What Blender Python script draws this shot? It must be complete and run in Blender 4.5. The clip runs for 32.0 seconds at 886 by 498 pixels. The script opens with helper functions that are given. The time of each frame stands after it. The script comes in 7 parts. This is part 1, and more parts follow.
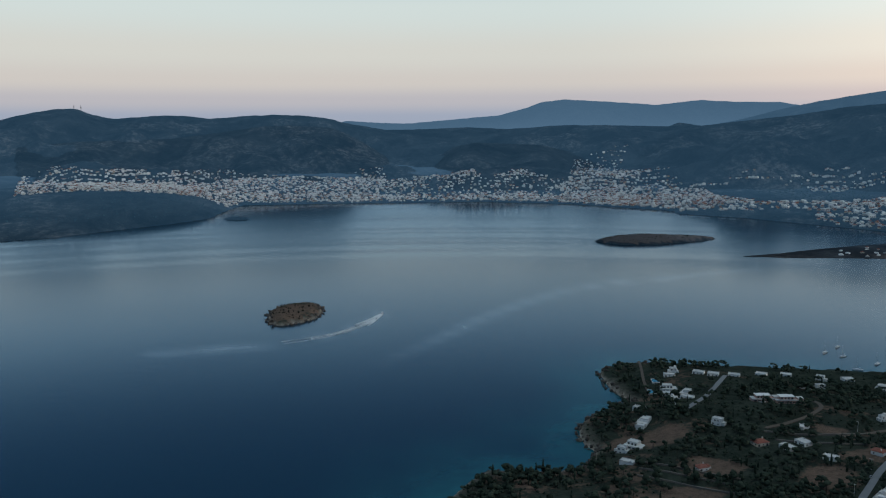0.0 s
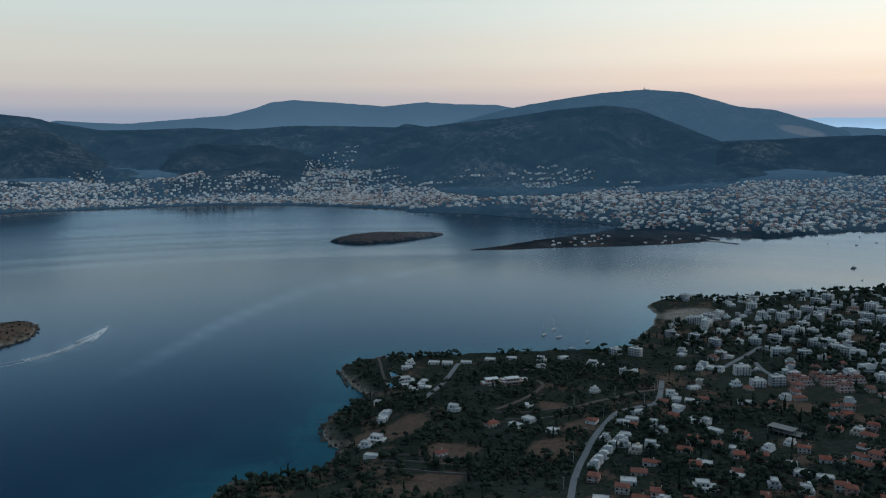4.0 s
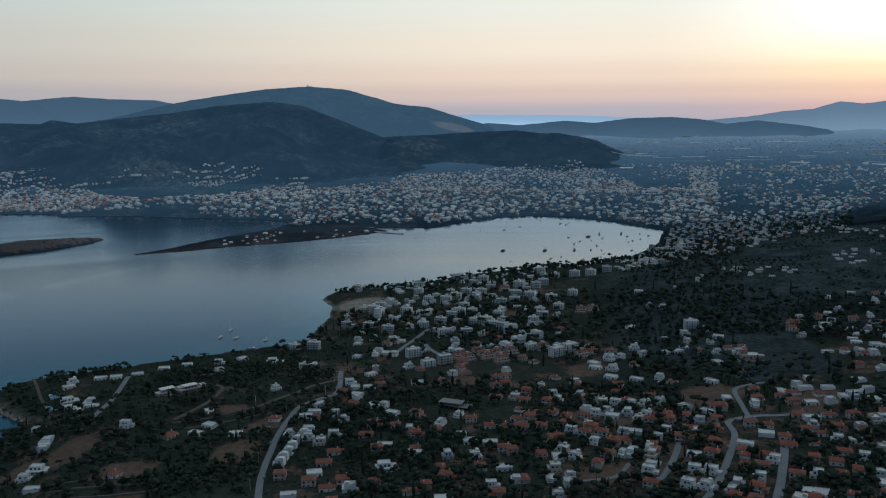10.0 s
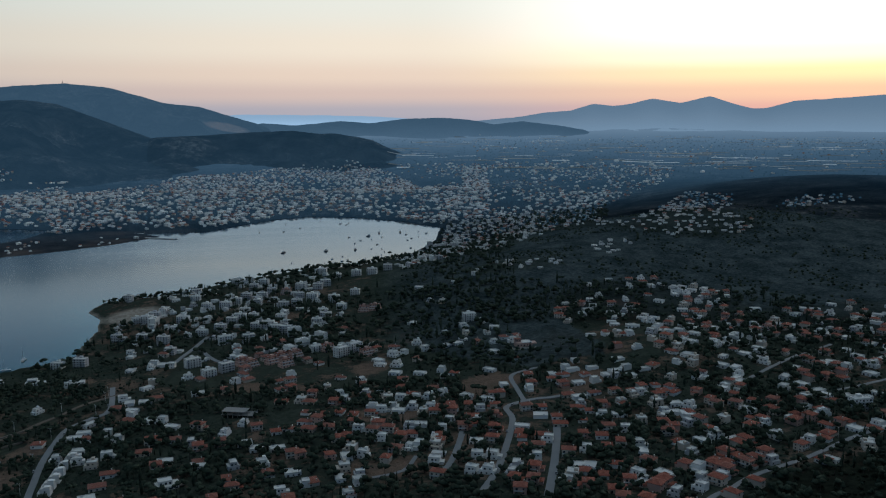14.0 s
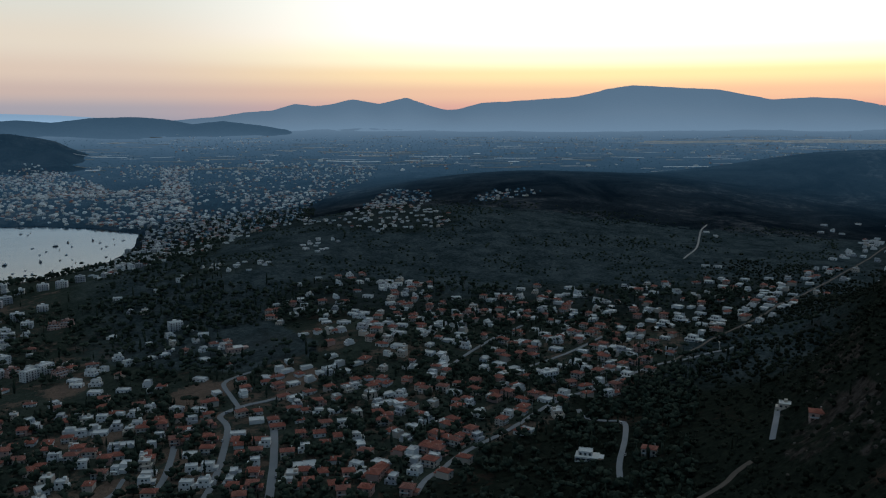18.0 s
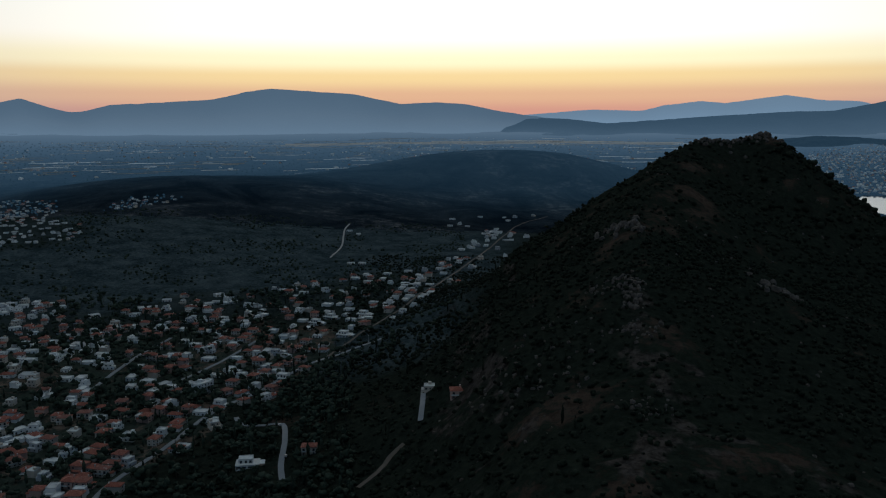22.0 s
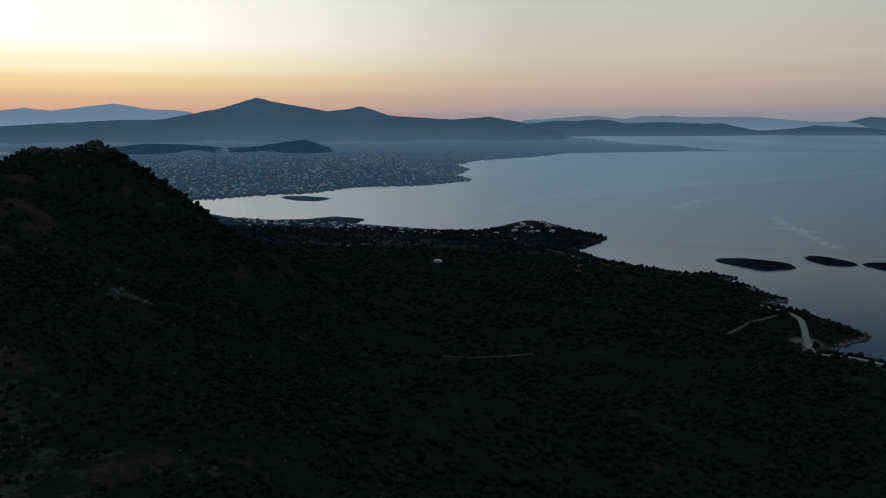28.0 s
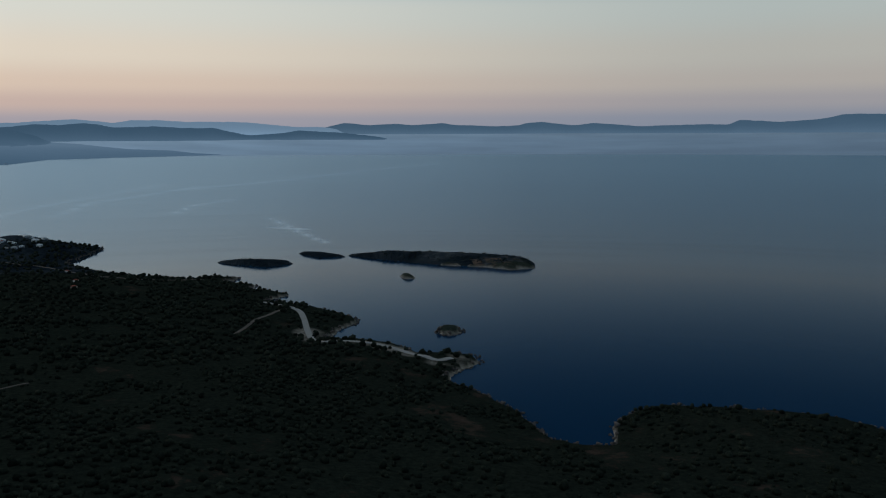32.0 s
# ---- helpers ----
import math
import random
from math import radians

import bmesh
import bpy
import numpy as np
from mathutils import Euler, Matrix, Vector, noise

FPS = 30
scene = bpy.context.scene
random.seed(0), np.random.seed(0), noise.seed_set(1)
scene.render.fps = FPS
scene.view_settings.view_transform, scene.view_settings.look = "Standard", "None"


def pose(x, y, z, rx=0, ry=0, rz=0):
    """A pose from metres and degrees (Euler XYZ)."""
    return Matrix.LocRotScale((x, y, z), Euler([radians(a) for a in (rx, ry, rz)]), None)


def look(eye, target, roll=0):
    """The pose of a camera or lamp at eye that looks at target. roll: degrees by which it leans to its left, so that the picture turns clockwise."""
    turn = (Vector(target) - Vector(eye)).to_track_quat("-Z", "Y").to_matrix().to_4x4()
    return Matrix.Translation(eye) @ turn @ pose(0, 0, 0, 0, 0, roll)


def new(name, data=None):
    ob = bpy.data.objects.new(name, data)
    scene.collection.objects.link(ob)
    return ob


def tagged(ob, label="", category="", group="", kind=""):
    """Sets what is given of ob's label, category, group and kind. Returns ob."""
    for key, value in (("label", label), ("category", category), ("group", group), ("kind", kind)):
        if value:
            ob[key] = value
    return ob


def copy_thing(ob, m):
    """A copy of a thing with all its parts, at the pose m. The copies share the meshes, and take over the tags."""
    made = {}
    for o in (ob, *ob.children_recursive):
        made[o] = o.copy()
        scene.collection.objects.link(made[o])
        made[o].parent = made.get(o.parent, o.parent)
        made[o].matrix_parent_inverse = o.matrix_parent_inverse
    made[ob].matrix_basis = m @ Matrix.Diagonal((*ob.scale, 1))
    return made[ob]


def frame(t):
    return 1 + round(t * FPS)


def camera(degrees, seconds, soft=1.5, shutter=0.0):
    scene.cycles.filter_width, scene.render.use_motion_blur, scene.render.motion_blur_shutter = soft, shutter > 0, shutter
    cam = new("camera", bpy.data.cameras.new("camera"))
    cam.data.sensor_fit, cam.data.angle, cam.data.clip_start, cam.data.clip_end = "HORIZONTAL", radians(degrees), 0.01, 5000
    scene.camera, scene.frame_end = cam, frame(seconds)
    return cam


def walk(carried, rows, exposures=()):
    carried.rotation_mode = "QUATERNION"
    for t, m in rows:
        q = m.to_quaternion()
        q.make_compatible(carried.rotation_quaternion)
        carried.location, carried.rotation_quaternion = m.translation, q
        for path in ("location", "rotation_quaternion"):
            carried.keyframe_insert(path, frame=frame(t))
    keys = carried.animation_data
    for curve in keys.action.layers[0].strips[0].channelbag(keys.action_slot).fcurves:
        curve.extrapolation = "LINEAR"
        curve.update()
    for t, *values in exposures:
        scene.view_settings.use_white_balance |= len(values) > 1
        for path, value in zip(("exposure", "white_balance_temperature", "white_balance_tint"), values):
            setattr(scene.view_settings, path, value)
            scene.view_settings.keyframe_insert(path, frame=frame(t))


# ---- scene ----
cam = camera(55.32, 32.0, soft=1.15)
EYE = 240.0
# seconds, yaw, pitch, roll: the camera hangs in one spot and turns to its right
ROWS = [
    (0, 0.03, -8.00, -0.28),
    (0.5, -2.31, -8.00, -0.27),
    (1, -4.68, -8.00, -0.26),
    (1.5, -7.03, -8.00, -0.24),
    (2, -9.22, -8.00, -0.23),
    (2.5, -11.42, -8.00, -0.22),
    (3, -13.54, -8.00, -0.21),
    (3.5, -15.77, -8.01, -0.21),
    (5.5, -23.63, -8.11, -0.23),
    (6, -25.45, -8.15, -0.25),
    (6.5, -27.38, -8.19, -0.26),
    (7, -29.32, -8.23, -0.28),
    (7.5, -31.18, -8.26, -0.29),
    (8, -32.96, -8.29, -0.30),
    (8.5, -34.75, -8.31, -0.31),
    (9, -36.55, -8.33, -0.32),
    (9.5, -38.31, -8.34, -0.32),
    (10, -40.01, -8.36, -0.33),
    (10.5, -41.59, -8.37, -0.33),
    (11, -42.96, -8.38, -0.33),
    (11.5, -44.11, -8.38, -0.33),
    (12, -45.22, -8.39, -0.33),
    (12.5, -47.17, -8.40, -0.32),
    (13, -49.84, -8.41, -0.30),
    (13.5, -52.41, -8.41, -0.28),
    (14, -54.93, -8.41, -0.25),
    (14.5, -57.42, -8.41, -0.23),
    (16.5, -66.52, -8.43, -0.16),
    (17, -69.04, -8.45, -0.14),
    (17.5, -71.62, -8.46, -0.13),
    (18, -74.70, -8.47, -0.12),
    (18.5, -77.93, -8.48, -0.11),
    (19, -81.12, -8.49, -0.11),
    (19.5, -84.31, -8.49, -0.11),
    (20, -87.18, -8.47, -0.11),
    (20.5, -90.02, -8.45, -0.12),
    (21, -92.80, -8.41, -0.14),
    (21.5, -95.62, -8.37, -0.16),
    (22, -98.48, -8.32, -0.19),
    (22.5, -101.58, -8.27, -0.22),
    (23, -104.94, -8.22, -0.24),
    (23.5, -108.32, -8.17, -0.26),
    (24, -111.60, -8.13, -0.27),
    (24.5, -114.98, -8.10, -0.28),
    (25, -118.39, -8.08, -0.29),
    (25.5, -121.99, -8.05, -0.29),
    (27.5, -137.27, -7.97, -0.28),
    (28, -141.27, -7.95, -0.27),
    (28.5, -145.27, -7.93, -0.27),
    (29, -149.32, -7.91, -0.26),
    (29.5, -153.54, -7.89, -0.25),
    (30, -157.76, -7.87, -0.24),
    (30.5, -161.95, -7.84, -0.23),
    (31, -166.11, -7.82, -0.23),
    (31.5, -170.26, -7.80, -0.22),
    (32, -174.40, -7.78, -0.21),
]
walk(cam, [(t, pose(0, 0, EYE, 0, 0, yaw) @ pose(0, 0, 0, 90 + pitch, 0, 0) @ pose(0, 0, 0, 0, 0, roll)) for t, yaw, pitch, roll in ROWS],
     [(0, 0.44), (3, 0.42), (6, 0.32), (13, 0.19), (19, -0.1), (24, -0.44), (28, -0.42), (30, -0.27), (32, -0.16)])

# ---- dusk sky: a gradient by height, warm towards the place where the sun went down ----
GLOW = radians(-101.0)
GLOW_DIR = Vector((-math.sin(GLOW), math.cos(GLOW), 0.0))


def srgb(r, g, b):
    """Linear colour of an 8-bit display colour."""
    return tuple((v / 12.92 if v <= 0.04045 else ((v + 0.055) / 1.055) ** 2.4) for v in (r / 255, g / 255, b / 255)) + (1.0,)


world = bpy.data.worlds.new("dusk_sky")
scene.world = world
world.use_nodes = True
wn, wl = world.node_tree.nodes, world.node_tree.links
wn.clear()


def wnode(kind, **kw):
    n = wn.new(kind)
    for k, v in kw.items():
        n.inputs[int(k[1:])].default_value = v
    return n


def ramp(node, stops):
    node.color_ramp.interpolation = "EASE"
    el = node.color_ramp.elements
    while len(el) < len(stops):
        el.new(1.0)
    for e, (p, c) in zip(el, stops):
        e.position, e.color = p, c


co = wnode("ShaderNodeTexCoord")
sep = wnode("ShaderNodeSeparateXYZ")
wl.new(co.outputs["Generated"], sep.inputs[0])
root = wnode("ShaderNodeMath")
root.operation = "POWER"
root.use_clamp = True
root.inputs[1].default_value = 0.5
wl.new(sep.outputs[2], root.inputs[0])


def sky_ramp(stops):
    n = wnode("ShaderNodeValToRGB")
    ramp(n, [(math.sqrt(math.sin(radians(e))), srgb(*c)) for e, c in stops])
    wl.new(root.outputs[0], n.inputs[0])
    return n


away = sky_ramp([(0, (120, 134, 158)), (0.9, (138, 146, 162)), (2.0, (162, 160, 165)), (3.2, (180, 175, 170)), (5.0, (184, 184, 178)),
                 (8.0, (182, 192, 190)), (10.5, (144, 173, 192)), (13.5, (114, 154, 184)), (16, (70, 108, 142)), (20, (46, 82, 120)), (34, (52, 88, 124)), (52, (144, 165, 180)), (90, (194, 212, 218))])
side = sky_ramp([(0, (140, 150, 172)), (0.9, (170, 165, 174)), (2.0, (206, 184, 175)), (3.2, (224, 203, 186)), (5.0, (232, 220, 203)),
                 (8.0, (224, 225, 216)), (10.5, (188, 210, 224)), (13, (160, 194, 218)), (16, (98, 140, 178)), (20, (58, 104, 146)), (34, (54, 90, 126)), (52, (144, 166, 181)), (90, (194, 212, 218))])
warm = sky_ramp([(0, (226, 160, 150)), (0.9, (240, 174, 154)), (2.0, (256, 204, 164)), (3.2, (280, 246, 180)), (4.2, (296, 284, 236)),
                 (6.0, (306, 304, 294)), (10.5, (300, 300, 294)), (14, (280, 284, 282)), (20, (170, 190, 206)), (34, (72, 104, 136)), (52, (146, 167, 181)), (90, (194, 212, 218))])
flat = wnode("ShaderNodeVectorMath")
flat.operation = "MULTIPLY"
flat.inputs[1].default_value = (1, 1, 0)
unit = wnode("ShaderNodeVectorMath")
unit.operation = "NORMALIZE"
dot = wnode("ShaderNodeVectorMath")
dot.operation = "DOT_PRODUCT"
dot.inputs[1].default_value = GLOW_DIR
wl.new(co.outputs["Generated"], flat.inputs[0])
wl.new(flat.outputs[0], unit.inputs[0])
wl.new(unit.outputs[0], dot.inputs[0])


def share(low, high):
    n = wnode("ShaderNodeMapRange")
    n.interpolation_type = "SMOOTHSTEP"
    n.inputs[1].default_value, n.inputs[2].default_value = low, high
    wl.new(dot.outputs["Value"], n.inputs[0])
    return n


def wmix(fac, a, b):
    n = wnode("ShaderNodeMix")
    n.data_type = "RGBA"
    wl.new(fac.outputs[0], n.inputs[0])
    wl.new(a, n.inputs[6])
    wl.new(b, n.inputs[7])
    return n.outputs[2]


sky = wmix(share(0.66, 1.03), wmix(share(-0.10, 0.72), away.outputs[0], side.outputs[0]), warm.outputs[0])
bg = wnode("ShaderNodeBackground")
bg.inputs[1].default_value = 1.0
wl.new(sky, bg.inputs[0])
wl.new(bg.outputs[0], wnode("ShaderNodeOutputWorld").inputs[0])

# the afterglow over the western range
sun = new("afterglow", bpy.data.lights.new("afterglow", "SUN"))
sun.data.energy, sun.data.angle, sun.data.color = 0.45, radians(40), (1.0, 0.87, 0.77)
sun.matrix_world = look(GLOW_DIR * 1000 + Vector((0, 0, 160)), (0, 0, 0))

# ---- materials ----
def material(name, rough=0.9, metal=0.0, spec=0.3):
    m = bpy.data.materials.new(name)
    m.use_nodes = True
    b = m.node_tree.nodes["Principled BSDF"]
    b.inputs["Roughness"].default_value, b.inputs["Metallic"].default_value = rough, metal
    b.inputs["Specular IOR Level"].default_value = spec
    return m, m.node_tree.nodes, m.node_tree.links, b


def put(links, value, socket):
    if hasattr(value, "is_output"):
        links.new(value, socket)
    else:
        socket.default_value = value


def noise_tex(nodes, links, scale, detail=4.0, rough=0.6, where=None, distort=0.0):
    n = nodes.new("ShaderNodeTexNoise")
    n.inputs["Scale"].default_value, n.inputs["Detail"].default_value, n.inputs["Roughness"].default_value = scale, detail, rough
    n.inputs["Distortion"].default_value = distort
    links.new(where or position(nodes), n.inputs["Vector"])
    return n.outputs["Fac"]


def position(nodes):
    return nodes.new("ShaderNodeNewGeometry").outputs["Position"]


def local(nodes):
    return nodes.new("ShaderNodeTexCoord").outputs["Object"]


def mapped(nodes, links, value, low, high, to_low=0.0, to_high=1.0):
    n = nodes.new("ShaderNodeMapRange")
    links.new(value, n.inputs[0])
    for k, v in zip((1, 2, 3, 4), (low, high, to_low, to_high)):
        n.inputs[k].default_value = v
    return n.outputs[0]


def mix(nodes, links, fac, a, b, blend="MIX"):
    n = nodes.new("ShaderNodeMix")
    n.data_type, n.blend_type = "RGBA", blend
    for v, k in ((fac, 0), (a, 6), (b, 7)):
        put(links, (*v, 1.0) if isinstance(v, tuple) and len(v) == 3 else v, n.inputs[k])
    return n.outputs[2]


def math_node(nodes, links, op, a, b=0.0):
    n = nodes.new("ShaderNodeMath")
    n.operation = op
    put(links, a, n.inputs[0])
    put(links, b, n.inputs[1])
    return n.outputs[0]


def attribute(nodes, name):
    n = nodes.new("ShaderNodeAttribute")
    n.attribute_name = name
    return n.outputs["Fac"]


def bump(nodes, links, height, strength, distance):
    n = nodes.new("ShaderNodeBump")
    n.inputs["Strength"].default_value, n.inputs["Distance"].default_value = strength, distance
    links.new(height, n.inputs["Height"])
    return n.outputs[0]


def plain(name, colour, rough=0.8, scale=0.6, vary=0.25, metal=0.0, relief=0.0, spec=0.3):
    """Paint, plaster, tile and the like: a colour with blotches and fine grain, a little other on every object."""
    m, n, l, b = material(name, rough, metal, spec)
    where = local(n)
    big, fine = noise_tex(n, l, scale, 4, 0.6, where), noise_tex(n, l, scale * 9, 3, 0.7, where)
    worn = tuple(c * (1 - vary) for c in colour)
    c = mix(n, l, mapped(n, l, big, 0.3, 0.7), worn, colour)
    c = mix(n, l, mapped(n, l, fine, 0.35, 0.75, 0, 0.35), c, tuple(c0 * (1 - 1.4 * vary) for c0 in colour))
    one = n.new("ShaderNodeObjectInfo").outputs["Random"]
    c = mix(n, l, mapped(n, l, one, 0, 1, 0, 0.5), c, tuple(c0 * (1 - vary) for c0 in colour))
    piece = n.new("ShaderNodeNewGeometry").outputs["Random Per Island"]
    c = mix(n, l, mapped(n, l, piece, 0, 1, 0, 0.75), c, (colour[0] * (1 - 1.6 * vary), colour[1] * (1 - 1.6 * vary), colour[2] * (1 - 1.6 * vary)))
    put(l, c, b.inputs["Base Color"])
    if relief:
        l.new(bump(n, l, fine, 0.5, relief), b.inputs["Normal"])
    return m


def island_paint(name, colours, rough=0.85):
    """Many small joined pieces, each with a shade of its own."""
    m, n, l, b = material(name, rough)
    r = n.new("ShaderNodeNewGeometry").outputs["Random Per Island"]
    ramp_n = n.new("ShaderNodeValToRGB")
    ramp_n.color_ramp.interpolation = "CONSTANT"
    el = ramp_n.color_ramp.elements
    while len(el) < len(colours):
        el.new(1.0)
    for k, (e, c) in enumerate(zip(el, colours)):
        e.position, e.color = k / len(colours), (*c, 1)
    l.new(r, ramp_n.inputs[0])
    grain = noise_tex(n, l, 0.5, 3)
    put(l, mix(n, l, mapped(n, l, grain, 0.3, 0.7, 0, 0.5), ramp_n.outputs[0], (0.2, 0.19, 0.18), "MULTIPLY"), b.inputs["Base Color"])
    return m


def ground_material():
    """Dry Attic ground: dark scrub, brown soil and pale rock where it is steep."""
    m, n, l, b = material("scrub_ground", 1.0, 0, 0.0)
    wide, mid, fine = noise_tex(n, l, 0.004, 5, 0.6), noise_tex(n, l, 0.03, 6, 0.65), noise_tex(n, l, 0.22, 5, 0.7)
    tiny = noise_tex(n, l, 1.1, 3, 0.6)
    wild = attribute(n, "wild")
    soil = mix(n, l, mapped(n, l, fine, 0.35, 0.65), (0.070, 0.050, 0.040), (0.150, 0.098, 0.074))
    soil = mix(n, l, mapped(n, l, tiny, 0.4, 0.7, 0, 0.5), soil, (0.17, 0.13, 0.10))
    # wild land: thick dark scrub, with the ridge's dusk shade painted in
    shaded_heath = mix(n, l, mapped(n, l, fine, 0.35, 0.65), (0.028, 0.0195, 0.0150), (0.074, 0.051, 0.039))
    soil = mix(n, l, wild, soil, shaded_heath)
    moor = attribute(n, "moor")
    both = math_node(n, l, "ADD", mapped(n, l, fine, 0, 1, 0, 0.5), mapped(n, l, mid, 0, 1, 0, 0.5))
    scrub = mix(n, l, mapped(n, l, both, 0.40, 0.60), (0.013, 0.020, 0.016), (0.044, 0.052, 0.041))
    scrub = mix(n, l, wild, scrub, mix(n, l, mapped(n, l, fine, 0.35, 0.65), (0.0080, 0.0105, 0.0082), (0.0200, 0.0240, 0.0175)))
    spread = math_node(n, l, "ADD", mapped(n, l, fine, 0, 1, 0, 0.4), mapped(n, l, mid, 0, 1, 0, 0.6))
    spread = math_node(n, l, "ADD", spread, mapped(n, l, wide, 0.35, 0.65, -0.05, 0.05))
    cover = mapped(n, l, math_node(n, l, "ADD", spread, attribute(n, "scrub")), 0.465, 0.525)
    c = mix(n, l, cover, soil, scrub)
    stone = mix(n, l, mapped(n, l, fine, 0.4, 0.6), (0.022, 0.0180, 0.0155), (0.062, 0.051, 0.044))
    rocky = mapped(n, l, math_node(n, l, "ADD", attribute(n, "rock"), mapped(n, l, mid, 0.3, 0.7, -0.35, 0.35)), 0.46, 0.62)
    c = mix(n, l, rocky, c, stone)
    # dark stony scrub, its blue tint painted haze to meet the backdrop
    hazed_maquis = mix(n, l, mapped(n, l, both, 0.42, 0.58), (0.0165, 0.0260, 0.0285), (0.056, 0.071, 0.074))
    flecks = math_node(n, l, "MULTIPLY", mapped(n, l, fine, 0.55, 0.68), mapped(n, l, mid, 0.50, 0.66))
    hazed_maquis = mix(n, l, math_node(n, l, "MULTIPLY", flecks, 0.8), hazed_maquis, (0.105, 0.096, 0.090))
    c = mix(n, l, moor, c, hazed_maquis)
    shore = mapped(n, l, attribute(n, "shore"), 0.2, 0.9)
    c = mix(n, l, shore, c, mix(n, l, mapped(n, l, fine, 0.4, 0.6), (0.17, 0.145, 0.12), (0.30, 0.26, 0.22)))
    put(l, c, b.inputs["Base Color"])
    rough_h = math_node(n, l, "ADD", math_node(n, l, "MULTIPLY", mid, 3.0), fine)
    l.new(bump(n, l, rough_h, 0.7, 2.5), b.inputs["Normal"])
    return m


def water_material():
    m, n, l, b = material("sea_water", 0.12, 0, 0.6)
    b.inputs["IOR"].default_value = 1.33
    l.new(attribute(n, "calm"), b.inputs["Specular IOR Level"])
    b.inputs["Specular Tint"].default_value = (0.80, 0.95, 1.0, 1.0)
    shallow = mapped(n, l, math_node(n, l, "MULTIPLY", attribute(n, "shallow"), mapped(n, l, noise_tex(n, l, 0.02, 4), 0.3, 0.7, 0.5, 1.25)), 0.1, 1.0)
    deep = mix(n, l, mapped(n, l, noise_tex(n, l, 0.0016, 3), 0.35, 0.65), (0.003, 0.019, 0.034), (0.004, 0.024, 0.043))
    deep = mix(n, l, attribute(n, "outer"), deep, (0.004, 0.024, 0.056))
    sea_c = mix(n, l, shallow, deep, (0.014, 0.095, 0.11))
    # foam and the sky sheen of slicks, painted as a paler base colour
    streak = mapped(n, l, math_node(n, l, "MULTIPLY", attribute(n, "trail"), mapped(n, l, noise_tex(n, l, 0.03, 4), 0.3, 0.6, 0.7, 1.0)), 0.05, 1.0)
    put(l, mix(n, l, streak, sea_c, (0.28, 0.33, 0.37)), b.inputs["Base Color"])
    stretch = n.new("ShaderNodeMapping")
    stretch.inputs["Scale"].default_value = (0.0008, 0.0014, 1.0)
    stretch.inputs["Rotation"].default_value = (0, 0, radians(24))
    l.new(position(n), stretch.inputs[0])
    slick = noise_tex(n, l, 1.0, 0.0, 0.5, stretch.outputs[0], 0.4)
    put(l, math_node(n, l, "MULTIPLY", mapped(n, l, slick, 0.36, 0.64, 0.29, 0.21), attribute(n, "open")), b.inputs["Roughness"])
    waves = math_node(n, l, "ADD", noise_tex(n, l, 0.09, 4, 0.6), math_node(n, l, "MULTIPLY", noise_tex(n, l, 0.5, 3), 0.4))
    bn = n.new("ShaderNodeBump")
    bn.inputs["Distance"].default_value = 1.0
    l.new(attribute(n, "ripple"), bn.inputs["Strength"])
    l.new(waves, bn.inputs["Height"])
    l.new(bn.outputs[0], b.inputs["Normal"])
    return m


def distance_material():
    """The far land behind the bay and the plain: a plain backdrop, kilometres of dusk air painted in as a faint glow.
    """
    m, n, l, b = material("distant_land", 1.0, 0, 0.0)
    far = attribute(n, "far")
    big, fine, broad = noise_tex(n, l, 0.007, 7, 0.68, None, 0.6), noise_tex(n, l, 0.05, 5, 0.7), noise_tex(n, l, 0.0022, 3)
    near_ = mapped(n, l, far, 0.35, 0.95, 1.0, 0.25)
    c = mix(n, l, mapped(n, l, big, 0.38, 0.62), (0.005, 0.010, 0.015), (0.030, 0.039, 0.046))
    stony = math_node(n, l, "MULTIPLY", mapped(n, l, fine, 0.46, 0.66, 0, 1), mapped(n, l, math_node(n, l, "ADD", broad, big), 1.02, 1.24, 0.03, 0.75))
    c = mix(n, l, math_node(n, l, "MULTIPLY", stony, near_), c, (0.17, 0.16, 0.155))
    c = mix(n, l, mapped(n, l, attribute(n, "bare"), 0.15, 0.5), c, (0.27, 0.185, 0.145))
    # painted haze: base colour fades with distance, blue emission rises
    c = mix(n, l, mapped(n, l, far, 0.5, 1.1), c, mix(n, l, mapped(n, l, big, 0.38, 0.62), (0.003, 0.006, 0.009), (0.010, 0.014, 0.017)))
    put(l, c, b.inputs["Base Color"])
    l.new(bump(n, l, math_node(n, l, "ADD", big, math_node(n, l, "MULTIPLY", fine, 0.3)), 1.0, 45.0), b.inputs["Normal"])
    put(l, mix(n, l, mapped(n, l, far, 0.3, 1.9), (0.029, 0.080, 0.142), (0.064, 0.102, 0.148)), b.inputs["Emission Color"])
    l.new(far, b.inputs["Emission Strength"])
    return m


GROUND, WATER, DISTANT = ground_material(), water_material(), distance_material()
ROAD = plain("asphalt", (0.24, 0.245, 0.255), 0.9, 0.15, 0.3)
TRACK = plain("dirt_track", (0.15, 0.115, 0.09), 0.95, 0.15, 0.35)

